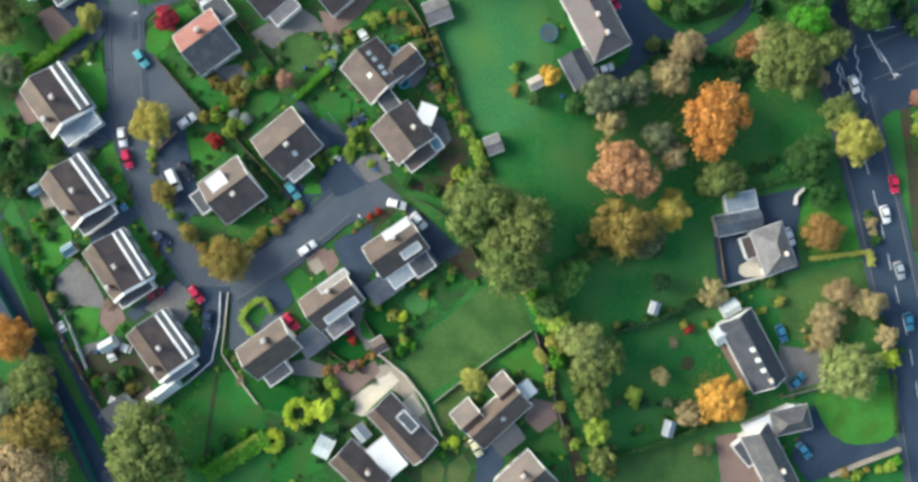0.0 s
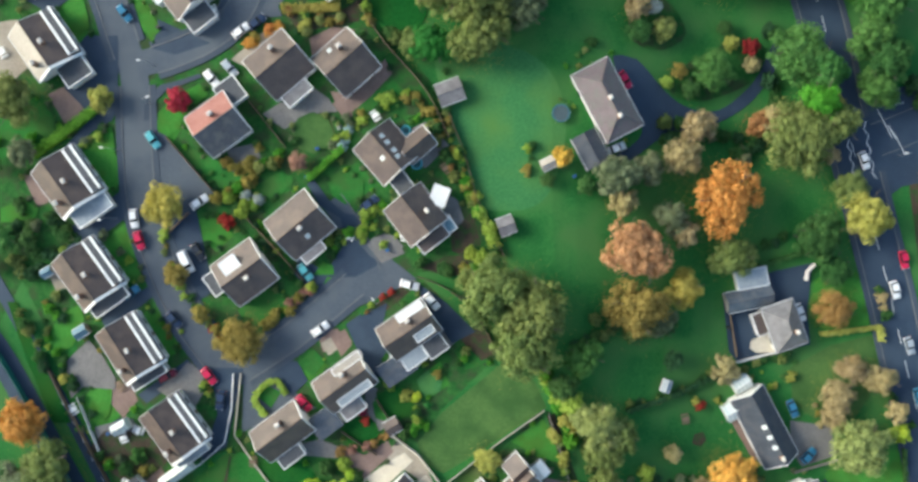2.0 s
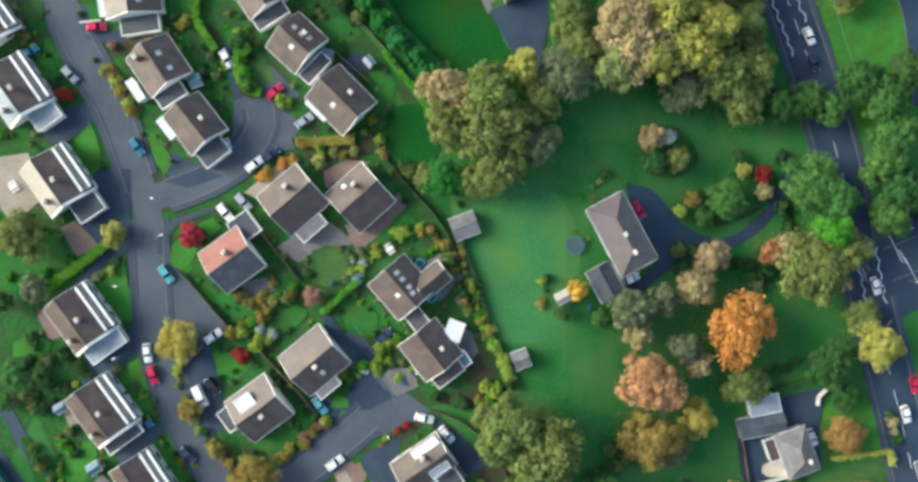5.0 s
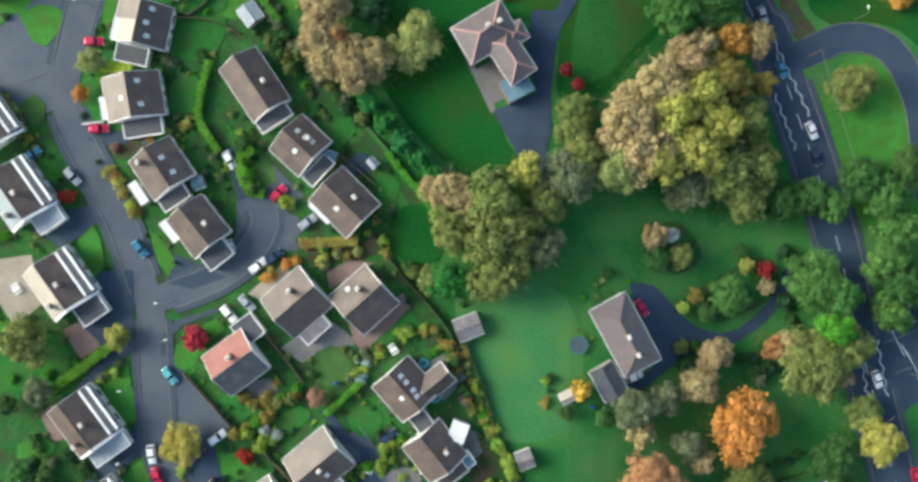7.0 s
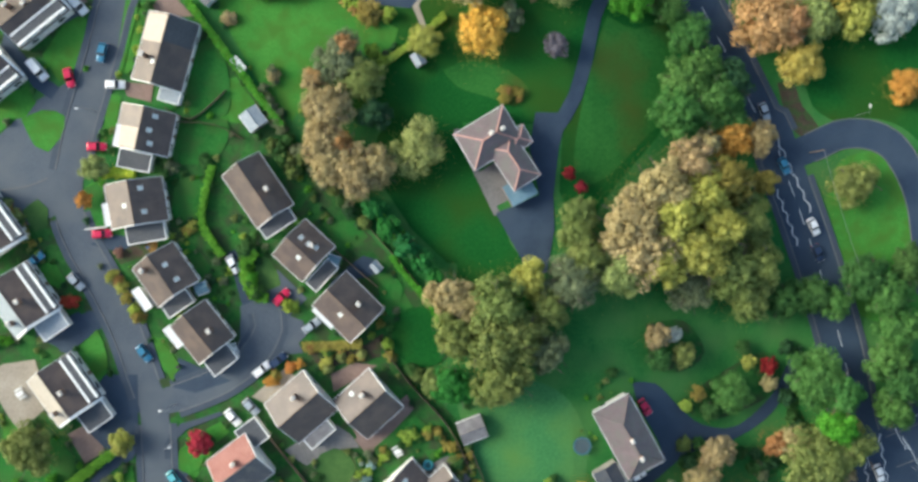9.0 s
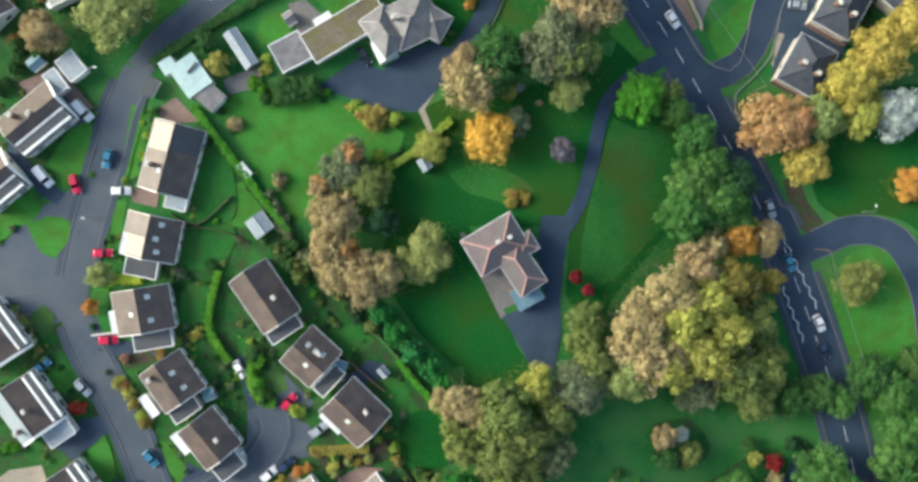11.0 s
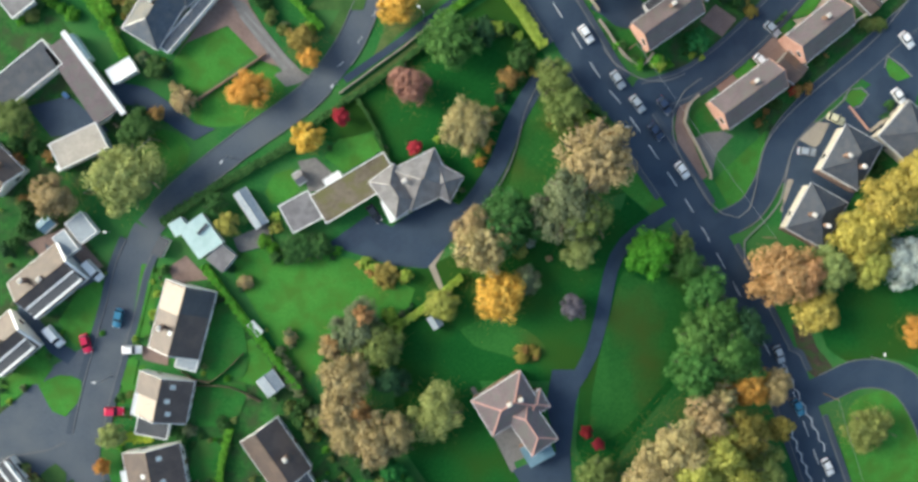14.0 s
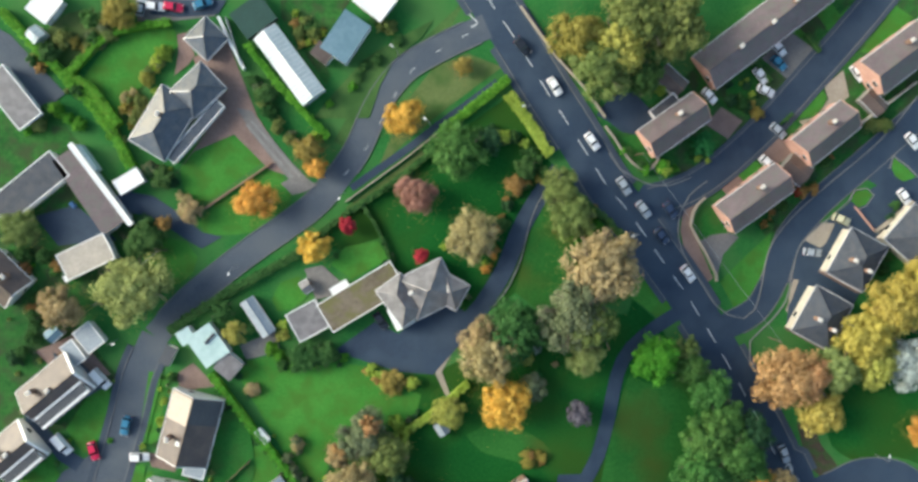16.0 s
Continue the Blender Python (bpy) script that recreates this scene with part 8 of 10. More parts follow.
lamp_post(26.64, 162.27, 190)
lamp_post(4.89, 188.52, 190)

# ---------- shrubs ----------
shrubs([(-63.7, 19.14), (-62.52, 14.04), (-58.95, 6.14), (-53.67, -1.18)], 16, 0.96, ('olive', 'ochre', 'green', 'lime'), 0.7, 1)
shrubs([(-52.49, 26.09), (-49.09, 27.89), (-45.79, 30.89), (-41.53, 33.28), (-39.34, 34.72)], 9, 1.19, ('green', 'ochre', 'bright', 'olive'), 0.7, 2)
shrubs([(-48.26, 24.24), (-43.41, 25.42)], 5, 1.08, ('lime', 'grey', 'green'), 0.7, 3)
shrubs([(-54.94, 23.08), (-49.86, 21.47)], 3, 1.08, ('green', 'red'), 0.7, 4)
shrubs([(-45.27, 19.98), (-40.46, 13.88), (-35.65, 8.39)], 9, 0.84, ('dark', 'green'), 0.7, 5)
shrubs([(-42.99, -0.04), (-37.51, 3.55), (-33.23, 7.77)], 12, 1.08, ('ochre', 'pink', 'olive', 'lime'), 0.7, 6)
shrubs([(-53.29, 0.03), (-52.12, -4.82)], 4, 0.96, ('red', 'ochre'), 0.7, 7)
shrubs([(-22.24, 18.35), (-21.98, 21.62), (-18.56, 24.39)], 8, 1.08, ('lime', 'bright'), 0.7, 8)
shrubs([(-20.78, 19.8), (-17.41, 16.13)], 5, 0.84, ('green', 'grey', 'lime'), 0.7, 9)
shrubs([(-28.94, 14.4), (-27.1, 17.42), (-26.12, 18.62)], 5, 1.08, ('bright', 'green'), 0.7, 10)
shrubs([(-2.72, 35.42), (-0.95, 29.35), (1.44, 23.87), (3.82, 18.4), (5.37, 14.75)], 18, 1.31, ('lime', 'bright', 'green'), 0.7, 11)
shrubs([(-11.38, 12.45), (-5.33, 10.59), (0.74, 11.15)], 10, 1.08, ('green', 'bright', 'ochre'), 0.7, 12)
shrubs([(-0.46, 13.58), (4.39, 13.55)], 4, 1.43, ('lime', 'bright'), 0.7, 13)
shrubs([(-22.37, 1.62), (-17.49, 5.83), (-14.46, 5.81)], 12, 0.84, ('red', 'green', 'lime', 'rust'), 0.7, 14)
shrubs([(-24.5, 40.43), (-20.85, 42.83), (-15.98, 45.22), (-12.33, 47.62)], 10, 1.08, ('lime', 'green', 'ochre'), 0.7, 15)
shrubs([(-11.12, 46.39), (-7.51, 42.73), (-5.73, 37.87)], 8, 1.08, ('green', 'ochre'), 0.7, 16)
shrubs([(-6.27, 46.36), (-3.32, 35.43), (0.84, 24.49)], 14, 0.84, ('green', 'olive', 'bright', 'dark', 'ochre'), 0.7, 17)
shrubs([(-34.2, 40.5), (-36.65, 36.89), (-37.82, 42.96)], 6, 0.84, ('green', 'grey'), 0.7, 18)
shrubs([(-28.77, 36.83), (-25.72, 39.23), (-25.7, 42.87)], 6, 0.96, ('olive', 'grey'), 0.7, 19)
shrubs([(-23.71, -15.34), (-22.53, -20.2), (-26.18, -22.6)], 6, 0.96, ('red', 'dark', 'green'), 0.7, 20)
shrubs([(-17.62, -12.35), (-12.8, -16.63), (-11.62, -20.89)], 9, 0.96, ('lime', 'yellow', 'green'), 0.7, 21)
shrubs([(-15.88, -22.67), (-10.41, -21.5)], 6, 1.19, ('bright', 'green'), 0.7, 22)
shrubs([(-8.52, -10.6), (-3.04, -8.22), (0.63, -3.4)], 8, 0.84, ('green', 'olive', 'bright', 'dark', 'ochre'), 0.7, 23)
shrubs([(-27.43, -27.44), (-22.57, -25.05), (-17.71, -23.87)], 8, 0.96, ('rust', 'pink', 'green'), 0.7, 24)
shrubs([(-31.09, -29.84), (-27.44, -28.65), (-22.64, -34.75)], 9, 1.31, ('acid', 'green', 'lime'), 0.7, 25)
shrubs([(-37.2, -37.07), (-29.95, -39.54), (-22.67, -39.6)], 8, 1.08, ('green', 'dark'), 0.7, 26)
shrubs([(-55.46, -46.63), (-49.36, -41.83), (-40.86, -39.46)], 10, 0.96, ('bright', 'green'), 0.7, 27)
shrubs([(-87.85, -0.32), (-83.68, -10.05), (-79.5, -18.57)], 14, 1.08, ('green', 'olive', 'bright', 'dark', 'ochre'), 0.7, 28)
shrubs([(-93.88, 3.36), (-90.29, -2.72), (-87.91, -8.8)], 8, 1.19, ('dark', 'green', 'olive'), 0.7, 29)
shrubs([(-79.38, -2.8), (-73.95, -6.48), (-74.59, -10.11)], 8, 0.84, ('green', 'olive', 'bright', 'dark', 'ochre'), 0.7, 30)
shrubs([(-77.14, -27.07), (-72.31, -29.53), (-66.25, -29.58)], 12, 0.96, ('green', 'olive', 'bright', 'dark', 'ochre'), 0.7, 31)
shrubs([(-82.94, 8.13), (-87.81, 4.53), (-81.79, -0.36)], 10, 0.96, ('green', 'olive', 'bright', 'dark', 'ochre'), 0.7, 32)
shrubs([(-95.01, 14.28), (-91.41, 10.62), (-86.52, 15.43)], 9, 1.31, ('dark', 'green', 'olive'), 0.7, 33)
shrubs([(-91.33, 20.32), (-86.47, 22.1), (-82.86, 18.44)], 8, 1.31, ('dark', 'green', 'grey'), 0.7, 34)
shrubs([(-80.29, 37.21), (-74.81, 41.41)], 5, 0.84, ('lime', 'grey', 'green'), 0.7, 35)
shrubs([(-76.8, 18.39), (-71.97, 15.33), (-70.78, 12.89)], 6, 0.84, ('lime', 'grey'), 0.7, 36)
shrubs([(-58.85, -12.66), (-55.21, -12.68), (-54.02, -15.72)], 7, 0.84, ('lime', 'green', 'ochre'), 0.7, 37)
shrubs([(-64.8, 1.94), (-60.61, -5.37)], 6, 0.72, ('green', 'olive', 'bright', 'dark', 'ochre'), 0.7, 38)
shrubs([(14.52, -10.78), (18.14, -18.11), (20.55, -25.46)], 14, 1.43, ('bright', 'lime', 'yellow'), 0.7, 39)
shrubs([(16.88, -22.94), (19.88, -32.74), (24.14, -45.11), (25.98, -50.6)], 20, 1.08, ('lime', 'yellow', 'olive', 'green'), 0.7, 40)
shrubs([(23.04, -24.32), (26.1, -35.43), (28.54, -47.83)], 18, 1.31, ('olive', 'lime', 'green'), 0.7, 41)
shrubs([(21.32, -4.78), (26.34, -3.62), (30.17, -1.21)], 8, 1.67, ('green', 'olive', 'dark'), 0.7, 42)
shrubs([(26.37, 0.05), (34.02, -3.71), (43.24, -1.32)], 8, 1.43, ('olive', 'green'), 0.7, 43)
shrubs([(32.61, -18.5), (41.79, -16.93), (52.45, -12.78)], 14, 0.96, ('green', 'dark', 'olive'), 0.7, 44)
shrubs([(58.31, -19.22), (64.09, -16.73), (69.19, -12.96)], 8, 0.96, ('lime', 'green', 'yellow'), 0.7, 45)
shrubs([(47.09, -18.97), (52.41, -18.47)], 4, 1.19, ('yellow', 'red', 'green'), 0.7, 46)
shrubs([(59.01, -11.61), (69.22, -9.15)], 7, 0.96, ('green', 'olive'), 0.7, 47)
shrubs([(74.23, -19.35), (75.46, -24.44)], 3, 0.96, ('beige', 'ochre'), 0.7, 48)
shrubs([(33.78, -34.61), (39.01, -34.9), (46.96, -35.31)], 6, 0.96, ('lime', 'dark', 'grey'), 0.7, 49)
shrubs([(36.34, -40.95), (42.95, -38.87), (52.25, -39.34)], 8, 0.84, ('green', 'olive', 'bright', 'dark', 'ochre'), 0.7, 50)
shrubs([(31.08, -50.47), (32.42, -43.17)], 4, 0.96, ('green', 'olive', 'bright', 'dark', 'ochre'), 0.7, 51)
shrubs([(49.54, -45.52), (54.84, -45.14)], 3, 1.91, ('grey', 'beige'), 0.7, 52)
shrubs([(82.89, -51.18), (90.52, -49.96), (95.61, -48.73)], 8, 1.08, ('lime', 'bright', 'ochre'), 0.7, 53)
shrubs([(88.39, 5.95), (90.87, -1.69)], 6, 1.08, ('green', 'olive', 'beige'), 0.7, 54)
shrubs([(90.75, -18.2), (95.79, -24.59)], 5, 1.08, ('green', 'dark'), 0.7, 55)
shrubs([(51.3, 9.98), (57.9, 12.52), (64.32, 15.02), (75.78, 18.75)], 12, 1.19, ('green', 'dark'), 0.7, 56)
shrubs([(58.07, 35.36), (64.48, 37.89)], 6, 1.43, ('dark', 'green'), 0.7, 57)
shrubs([(40.89, 37.39), (44.88, 38.81)], 4, 1.43, ('green', 'dark'), 0.7, 58)
shrubs([(98.73, 31.28), (99.28, 18.57)], 4, 1.67, ('green', 'pink', 'lime'), 0.7, 59)
shrubs([(96.96, 49.08), (99.85, 45.24)], 4, 2.15, ('green', 'dark'), 0.7, 60)
shrubs([(90.33, 119.14), (92.89, 114.03)], 2, 2.87, ('orange', 'green'), 0.7, 61)
shrubs([(-79.78, 83.8), (-75.76, 77.77), (-71.14, 71.72)], 14, 0.84, ('lime', 'olive', 'grey', 'yellow'), 0.7, 62)
shrubs([(-76.8, 84.96), (-72.08, 83.71), (-68.47, 86.06)], 6, 0.96, ('rust', 'pink'), 0.7, 63)
shrubs([(-58.02, 103.86), (-57.54, 97.89)], 4, 1.08, ('green', 'olive'), 0.7, 64)
shrubs([(-62.46, 89.57), (-60.06, 90.74)], 3, 1.19, ('yellow', 'ochre'), 0.7, 65)
shrubs([(-57.2, 84.72), (-53.69, 81.08), (-55.57, 76.3)], 8, 0.84, ('grey', 'green', 'lime'), 0.7, 66)
shrubs([(-50.02, 85.83), (-49.51, 81.02), (-47.81, 76.2)], 8, 1.67, ('bright', 'green'), 0.7, 67)
shrubs([(-42.47, 73.12), (-40.09, 72.72)], 3, 1.19, ('lime',), 0.7, 68)
shrubs([(-38.41, 65.23), (-35.43, 63.98), (-30.65, 62.7), (-27.04, 62.64)], 12, 0.96, ('lime', 'ochre', 'green', 'rust'), 0.7, 69)
shrubs([(-35.48, 60.96), (-33.05, 62.73)], 4, 1.08, ('lime', 'yellow'), 0.7, 70)
shrubs([(-22.12, 68.61), (-20.41, 62.54)], 6, 1.08, ('ochre', 'lime'), 0.7, 71)
shrubs([(-17.43, 60.07), (-11.42, 57.55)], 7, 1.43, ('olive', 'ochre', 'green'), 0.7, 72)
shrubs([(-23.72, 43.2), (-18.86, 45.54), (-13.98, 47.89)], 9, 1.08, ('lime', 'ochre', 'green'), 0.7, 73)
shrubs([(-11.56, 47.85), (-8.01, 41.7), (-4.49, 33.11), (0.28, 25.69)], 18, 1.08, ('olive', 'green', 'ochre', 'rust'), 0.7, 74)
shrubs([(-29.84, 38.46), (-26.23, 37.18), (-23.76, 40.78)], 7, 0.96, ('grey', 'lime', 'blue'), 0.7, 75)
shrubs([(-50.37, 34.0), (-46.81, 31.51), (-44.32, 36.31)], 7, 1.08, ('olive', 'ochre'), 0.7, 76)
shrubs([(-46.36, 56.91), (-41.5, 60.45), (-39.08, 61.62)], 6, 1.08, ('orange', 'ochre'), 0.7, 77)
shrubs([(-59.77, 43.86), (-58.52, 46.25)], 2, 1.08, ('green',), 0.7, 78)
shrubs([(-82.43, 43.06), (-79.43, 44.21)], 3, 0.96, ('grey', 'lime'), 0.7, 79)
shrubs([(-97.98, 37.34), (-93.24, 37.25), (-88.44, 39.56)], 8, 1.08, ('green', 'olive', 'bright', 'dark', 'ochre'), 0.7, 80)
shrubs([(-102.03, 66.19), (-97.26, 68.51), (-98.33, 73.3)], 6, 0.96, ('green', 'olive', 'bright', 'dark', 'ochre'), 0.7, 81)
shrubs([(-97.7, 49.35), (-94.13, 50.49)], 4, 0.96, ('rust', 'green'), 0.7, 82)
shrubs([(-85.88, 75.52), (-84.13, 74.3)], 4, 1.08, ('red', 'rust'), 0.7, 83)
shrubs([(-78.3, 41.78), (-74.78, 39.31), (-73.76, 30.83)], 7, 0.72, ('grey', 'lime'), 0.7, 84)
shrubs([(-99.07, 92.38), (-95.59, 89.96), (-93.32, 86.36)], 8, 1.19, ('olive', 'ochre', 'green'), 0.7, 85)
shrubs([(-27.66, 98.77), (-22.95, 92.72), (-17.05, 85.43)], 14, 1.08, ('green', 'bright', 'dark'), 0.7, 86)
shrubs([(-45.35, 113.29), (-39.51, 106.07), (-32.47, 97.62), (-25.39, 90.34)], 22, 1.31, ('olive', 'green', 'grey', 'dark'), 0.7, 87)
shrubs([(-46.46, 118.07), (-42.97, 113.27)], 4, 1.67, ('grey', 'beige'), 0.7, 88)
shrubs([(-65.76, 102.74), (-62.23, 101.52)], 4, 1.08, ('grey', 'green'), 0.7, 89)
shrubs([(2.67, 115.29), (6.3, 115.87)], 4, 1.08, ('rust', 'ochre'), 0.7, 90)
shrubs([(-5.43, 52.6), (-4.35, 42.85)], 3, 0.96, ('green',), 0.7, 91)
shrubs([(12.61, 36.44), (11.32, 30.36)], 5, 1.08, ('lime', 'ochre', 'green'), 0.7, 92)
shrubs([(24.1, 59.32), (26.64, 56.78)], 2, 1.08, ('green',), 0.7, 93)
shrubs([(50.63, 38.03), (56.06, 39.07), (60.0, 33.79)], 8, 1.55, ('green', 'dark', 'grey'), 0.7, 94)
shrubs([(39.74, 41.2), (45.2, 42.14)], 3, 1.43, ('olive', 'green'), 0.7, 95)
shrubs([(65.4, 61.96), (69.27, 59.34)], 4, 1.43, ('rust', 'dark'), 0.7, 96)
shrubs([(65.32, 50.41), (67.87, 45.23)], 4, 1.67, ('dark', 'green'), 0.7, 97)
shrubs([(-48.07, 141.44), (-45.25, 136.64), (-38.11, 137.69), (-33.33, 138.79)], 10, 1.31, ('green', 'bright'), 0.7, 98)
shrubs([(-28.64, 135.73), (-25.14, 132.67), (-20.37, 131.98)], 9, 1.19, ('rust', 'lime', 'ochre'), 0.7, 99)
shrubs([(-46.21, 144.97), (-45.09, 142.57)], 3, 1.31, ('yellow', 'lime'), 0.7, 100)
shrubs([(-5.53, 154.99), (-1.85, 159.7)], 5, 1.08, ('orange', 'rust', 'lime'), 0.7, 101)
shrubs([(-3.0, 162.09), (-0.54, 165.62), (0.75, 170.34)], 6, 1.43, ('green', 'dark', 'rust'), 0.7, 102)
shrubs([(16.26, 163.05), (13.81, 161.86), (18.74, 164.26)], 4, 1.31, ('lime', 'bright'), 0.7, 103)
shrubs([(2.18, 117.68), (7.0, 116.37)], 4, 0.96, ('rust', 'ochre'), 0.7, 104)
shrubs([(-96.65, 142.31), (-90.68, 146.91), (-100.21, 140.02)], 8, 1.43, ('dark', 'green'), 0.7, 105)
shrubs([(-94.24, 144.62), (-97.13, 161.07), (-90.27, 158.63)], 10, 1.43, ('olive', 'green', 'rust'), 0.7, 106)
shrubs([(-93.29, 138.72), (-88.64, 138.63), (-89.72, 141.01)], 6, 0.84, ('grey', 'rust'), 0.7, 107)
shrubs([(-67.37, 107.28), (-65.23, 100.03)], 5, 0.96, ('grey', 'green'), 0.7, 108)
shrubs([(-53.03, 133.22), (-51.88, 132.0)], 3, 1.19, ('grey', 'beige'), 0.7, 109)
shrubs([(-44.44, 122.31), (-43.32, 119.89)], 3, 1.43, ('beige', 'grey'), 0.7, 110)
shrubs([(-46.05, 106.76), (-42.51, 105.47), (-39.05, 100.56)], 8, 1.43, ('olive', 'green'), 0.7, 111)
shrubs([(-68.88, 134.71), (-65.29, 137.01)], 3, 0.96, ('green',), 0.7, 112)
shrubs([(-71.43, 196.18), (-67.22, 200.18)], 8, 1.31, ('lime', 'olive', 'yellow'), 0.7, 113)
shrubs([(-75.65, 191.6), (-72.8, 190.39), (-74.67, 186.92)], 8, 1.31, ('rust', 'ochre', 'olive'), 0.7, 114)
shrubs([(-50.5, 195.84), (-47.22, 188.77), (-42.7, 182.82)], 14, 1.31, ('olive', 'grey', 'green'), 0.7, 115)
shrubs([(-72.08, 178.68), (-68.71, 175.09), (-66.38, 175.04)], 8, 1.31, ('green', 'dark', 'grey'), 0.7, 116)
shrubs([(-77.17, 167.02), (-72.51, 166.92)], 5, 1.43, ('dark', 'green'), 0.7, 117)
shrubs([(-65.3, 172.66), (-63.08, 169.08)], 4, 1.43, ('beige', 'olive'), 0.7, 118)
shrubs([(-88.4, 204.55), (-82.75, 202.16), (-78.05, 204.4)], 8, 1.67, ('olive', 'ochre', 'green'), 0.7, 119)
shrubs([(-96.12, 184.98), (-89.02, 189.51), (-84.55, 185.93)], 10, 1.31, ('olive', 'green', 'bright'), 0.7, 120)
shrubs([(-85.38, 194.09), (-77.66, 184.64)], 8, 1.43, ('bright', 'green'), 0.7, 121)
shrubs([(-39.67, 206.17), (-37.4, 203.81), (-41.94, 208.52)], 6, 1.19, ('green', 'lime', 'olive'), 0.7, 122)
shrubs([(-25.58, 207.13), (-20.99, 202.4)], 4, 1.31, ('green', 'olive'), 0.7, 123)
shrubs([(-35.48, 188.56), (-30.65, 193.18), (-24.58, 200.11)], 8, 0.96, ('green', 'bright'), 0.7, 124)
shrubs([(-7.2, 183.34), (2.31, 181.97), (7.01, 177.13)], 14, 1.43, ('dark', 'green', 'lime'), 0.7, 125)
shrubs([(0.92, 171.29), (5.15, 173.59), (8.17, 174.72)], 8, 1.31, ('rust', 'green', 'ochre'), 0.7, 126)
shrubs([(14.04, 165.03), (17.74, 167.34), (11.64, 166.28)], 6, 1.43, ('lime', 'rust', 'bright'), 0.7, 127)
shrubs([(24.17, 180.46), (29.24, 175.59)], 5, 1.08, ('bright', 'green'), 0.7, 128)
shrubs([(33.18, 175.55), (35.83, 175.53)], 3, 1.43, ('lime', 'bright'), 0.7, 129)
shrubs([(26.26, 193.65), (33.37, 192.56)], 7, 1.19, ('green', 'lime'), 0.7, 130)
shrubs([(49.49, 190.34), (54.86, 187.86)], 6, 1.31, ('green', 'dark', 'ochre'), 0.7, 131)
shrubs([(58.74, 170.22), (66.49, 173.85), (71.64, 177.54)], 10, 1.08, ('green', 'dark', 'rust'), 0.7, 132)
shrubs([(56.04, 162.69), (61.33, 167.63)], 6, 1.08, ('green', 'rust'), 0.7, 133)
shrubs([(78.08, 182.46), (83.23, 184.89)], 5, 1.31, ('green', 'olive'), 0.7, 134)
shrubs([(63.91, 170.11), (67.77, 171.3)], 3, 1.08, ('red', 'rust'), 0.7, 135)
shrubs([(85.83, 167.11), (81.96, 151.89)], 6, 1.19, ('dark', 'green'), 0.7, 136)
drive([(-63.67, -12.67), (-59.01, -7.83), (-55.38, -10.29), (-57.61, -15.75), (-60.31, -17.8)], PATHING)
bush(-31.02, -35.53, 1.19, 'acid')
bush(-31.5, -36.95, 1.19, 'acid')
bush(-32.71, -37.82, 1.19, 'acid')
bush(-34.2, -37.81, 1.19, 'acid')
bush(-35.41, -36.92, 1.19, 'acid')
bush(-35.86, -35.5, 1.19, 'acid')
bush(-35.38, -34.08, 1.19, 'acid')
bush(-34.17, -33.21, 1.19, 'acid')
bush(-32.68, -33.22, 1.19, 'acid')
bush(-31.47, -34.11, 1.19, 'acid')
bush(-37.23, -41.16, 1.19, 'acid')
bush(-37.7, -42.27, 1.19, 'acid')
bush(-38.81, -42.72, 1.19, 'acid')
bush(-39.92, -42.26, 1.19, 'acid')
bush(-40.37, -41.14, 1.19, 'acid')
bush(-39.9, -40.03, 1.19, 'acid')
bush(-38.79, -39.58, 1.19, 'acid')
bush(-37.68, -40.05, 1.19, 'acid')
dashes([(-95.42, 3.99), (-89.43, -7.61), (-82.23, -21.05), (-75.64, -34.48), (-71.45, -44.24)], 1.2, 2.6, 0.12)
flat_house(-80.32, 174.64, -55.18, 19.39, 0.66, 3.3, 'white', 'white parapet wall along a long bungalow', name='parapet')
flat_house(-83.39, 158.48, 28.1, 10.6, 0.89, 3.0, 'white', 'white parapet wall at the end of a bungalow', name='parapet')
flat_house(33.96, 187.71, 36.0, 5.91, 3.76, 2.8, 'felt', 'dark flat-roofed rear extension')
hedge([(54.44, 198.36), (58.38, 194.26)], 1.08, 1.4, 'green')
hedge([(66.09, 204.11), (69.14, 200.33)], 1.08, 1.4, 'green')
flat_house(-49.56, 207.34, 35.0, 7.11, 5.91, 2.2, 'net', 'dark green netted fruit cage', name='fruit_cage', trim=False, wall=DARKMETAL)
car(-69.12, 209.89, -5.18, 'white')
car(-65.55, 209.73, -10.27, 'red')
wall_run([(-56.62, 207.57), (-54.48, 202.47), (-51.87, 197.1)], 0.5, 1.6, WHITE, label='white painted boundary wall')
paving([(-73.29, 213.72), (-57.06, 213.52), (-57.48, 207.95), (-65.42, 207.13), (-72.96, 207.24)], PATHING)
road([(-50.4, -27.36), (-51.66, -33.44), (-52.44, -40.13), (-53.47, -46.81)], 0.5, mat=SOIL, kerb=False, name='path', label='thin worn path through rough grass')
paving([(47.87, -25.62), (49.88, -25.18), (50.66, -26.98), (49.32, -28.45), (47.46, -27.63)], SOIL, label='small round dark flower bed in a lawn', curved=True)
paving([(-31.61, -4.39), (-28.31, -2.22), (-26.63, -4.42), (-29.81, -6.83)], SANDPAVE, label='sandy gravel front garden')
paving([(-28.31, -2.22), (-26.36, -1.38), (-24.92, -4.19), (-26.63, -4.67)], BRICKPAVE, label='reddish paved front garden')
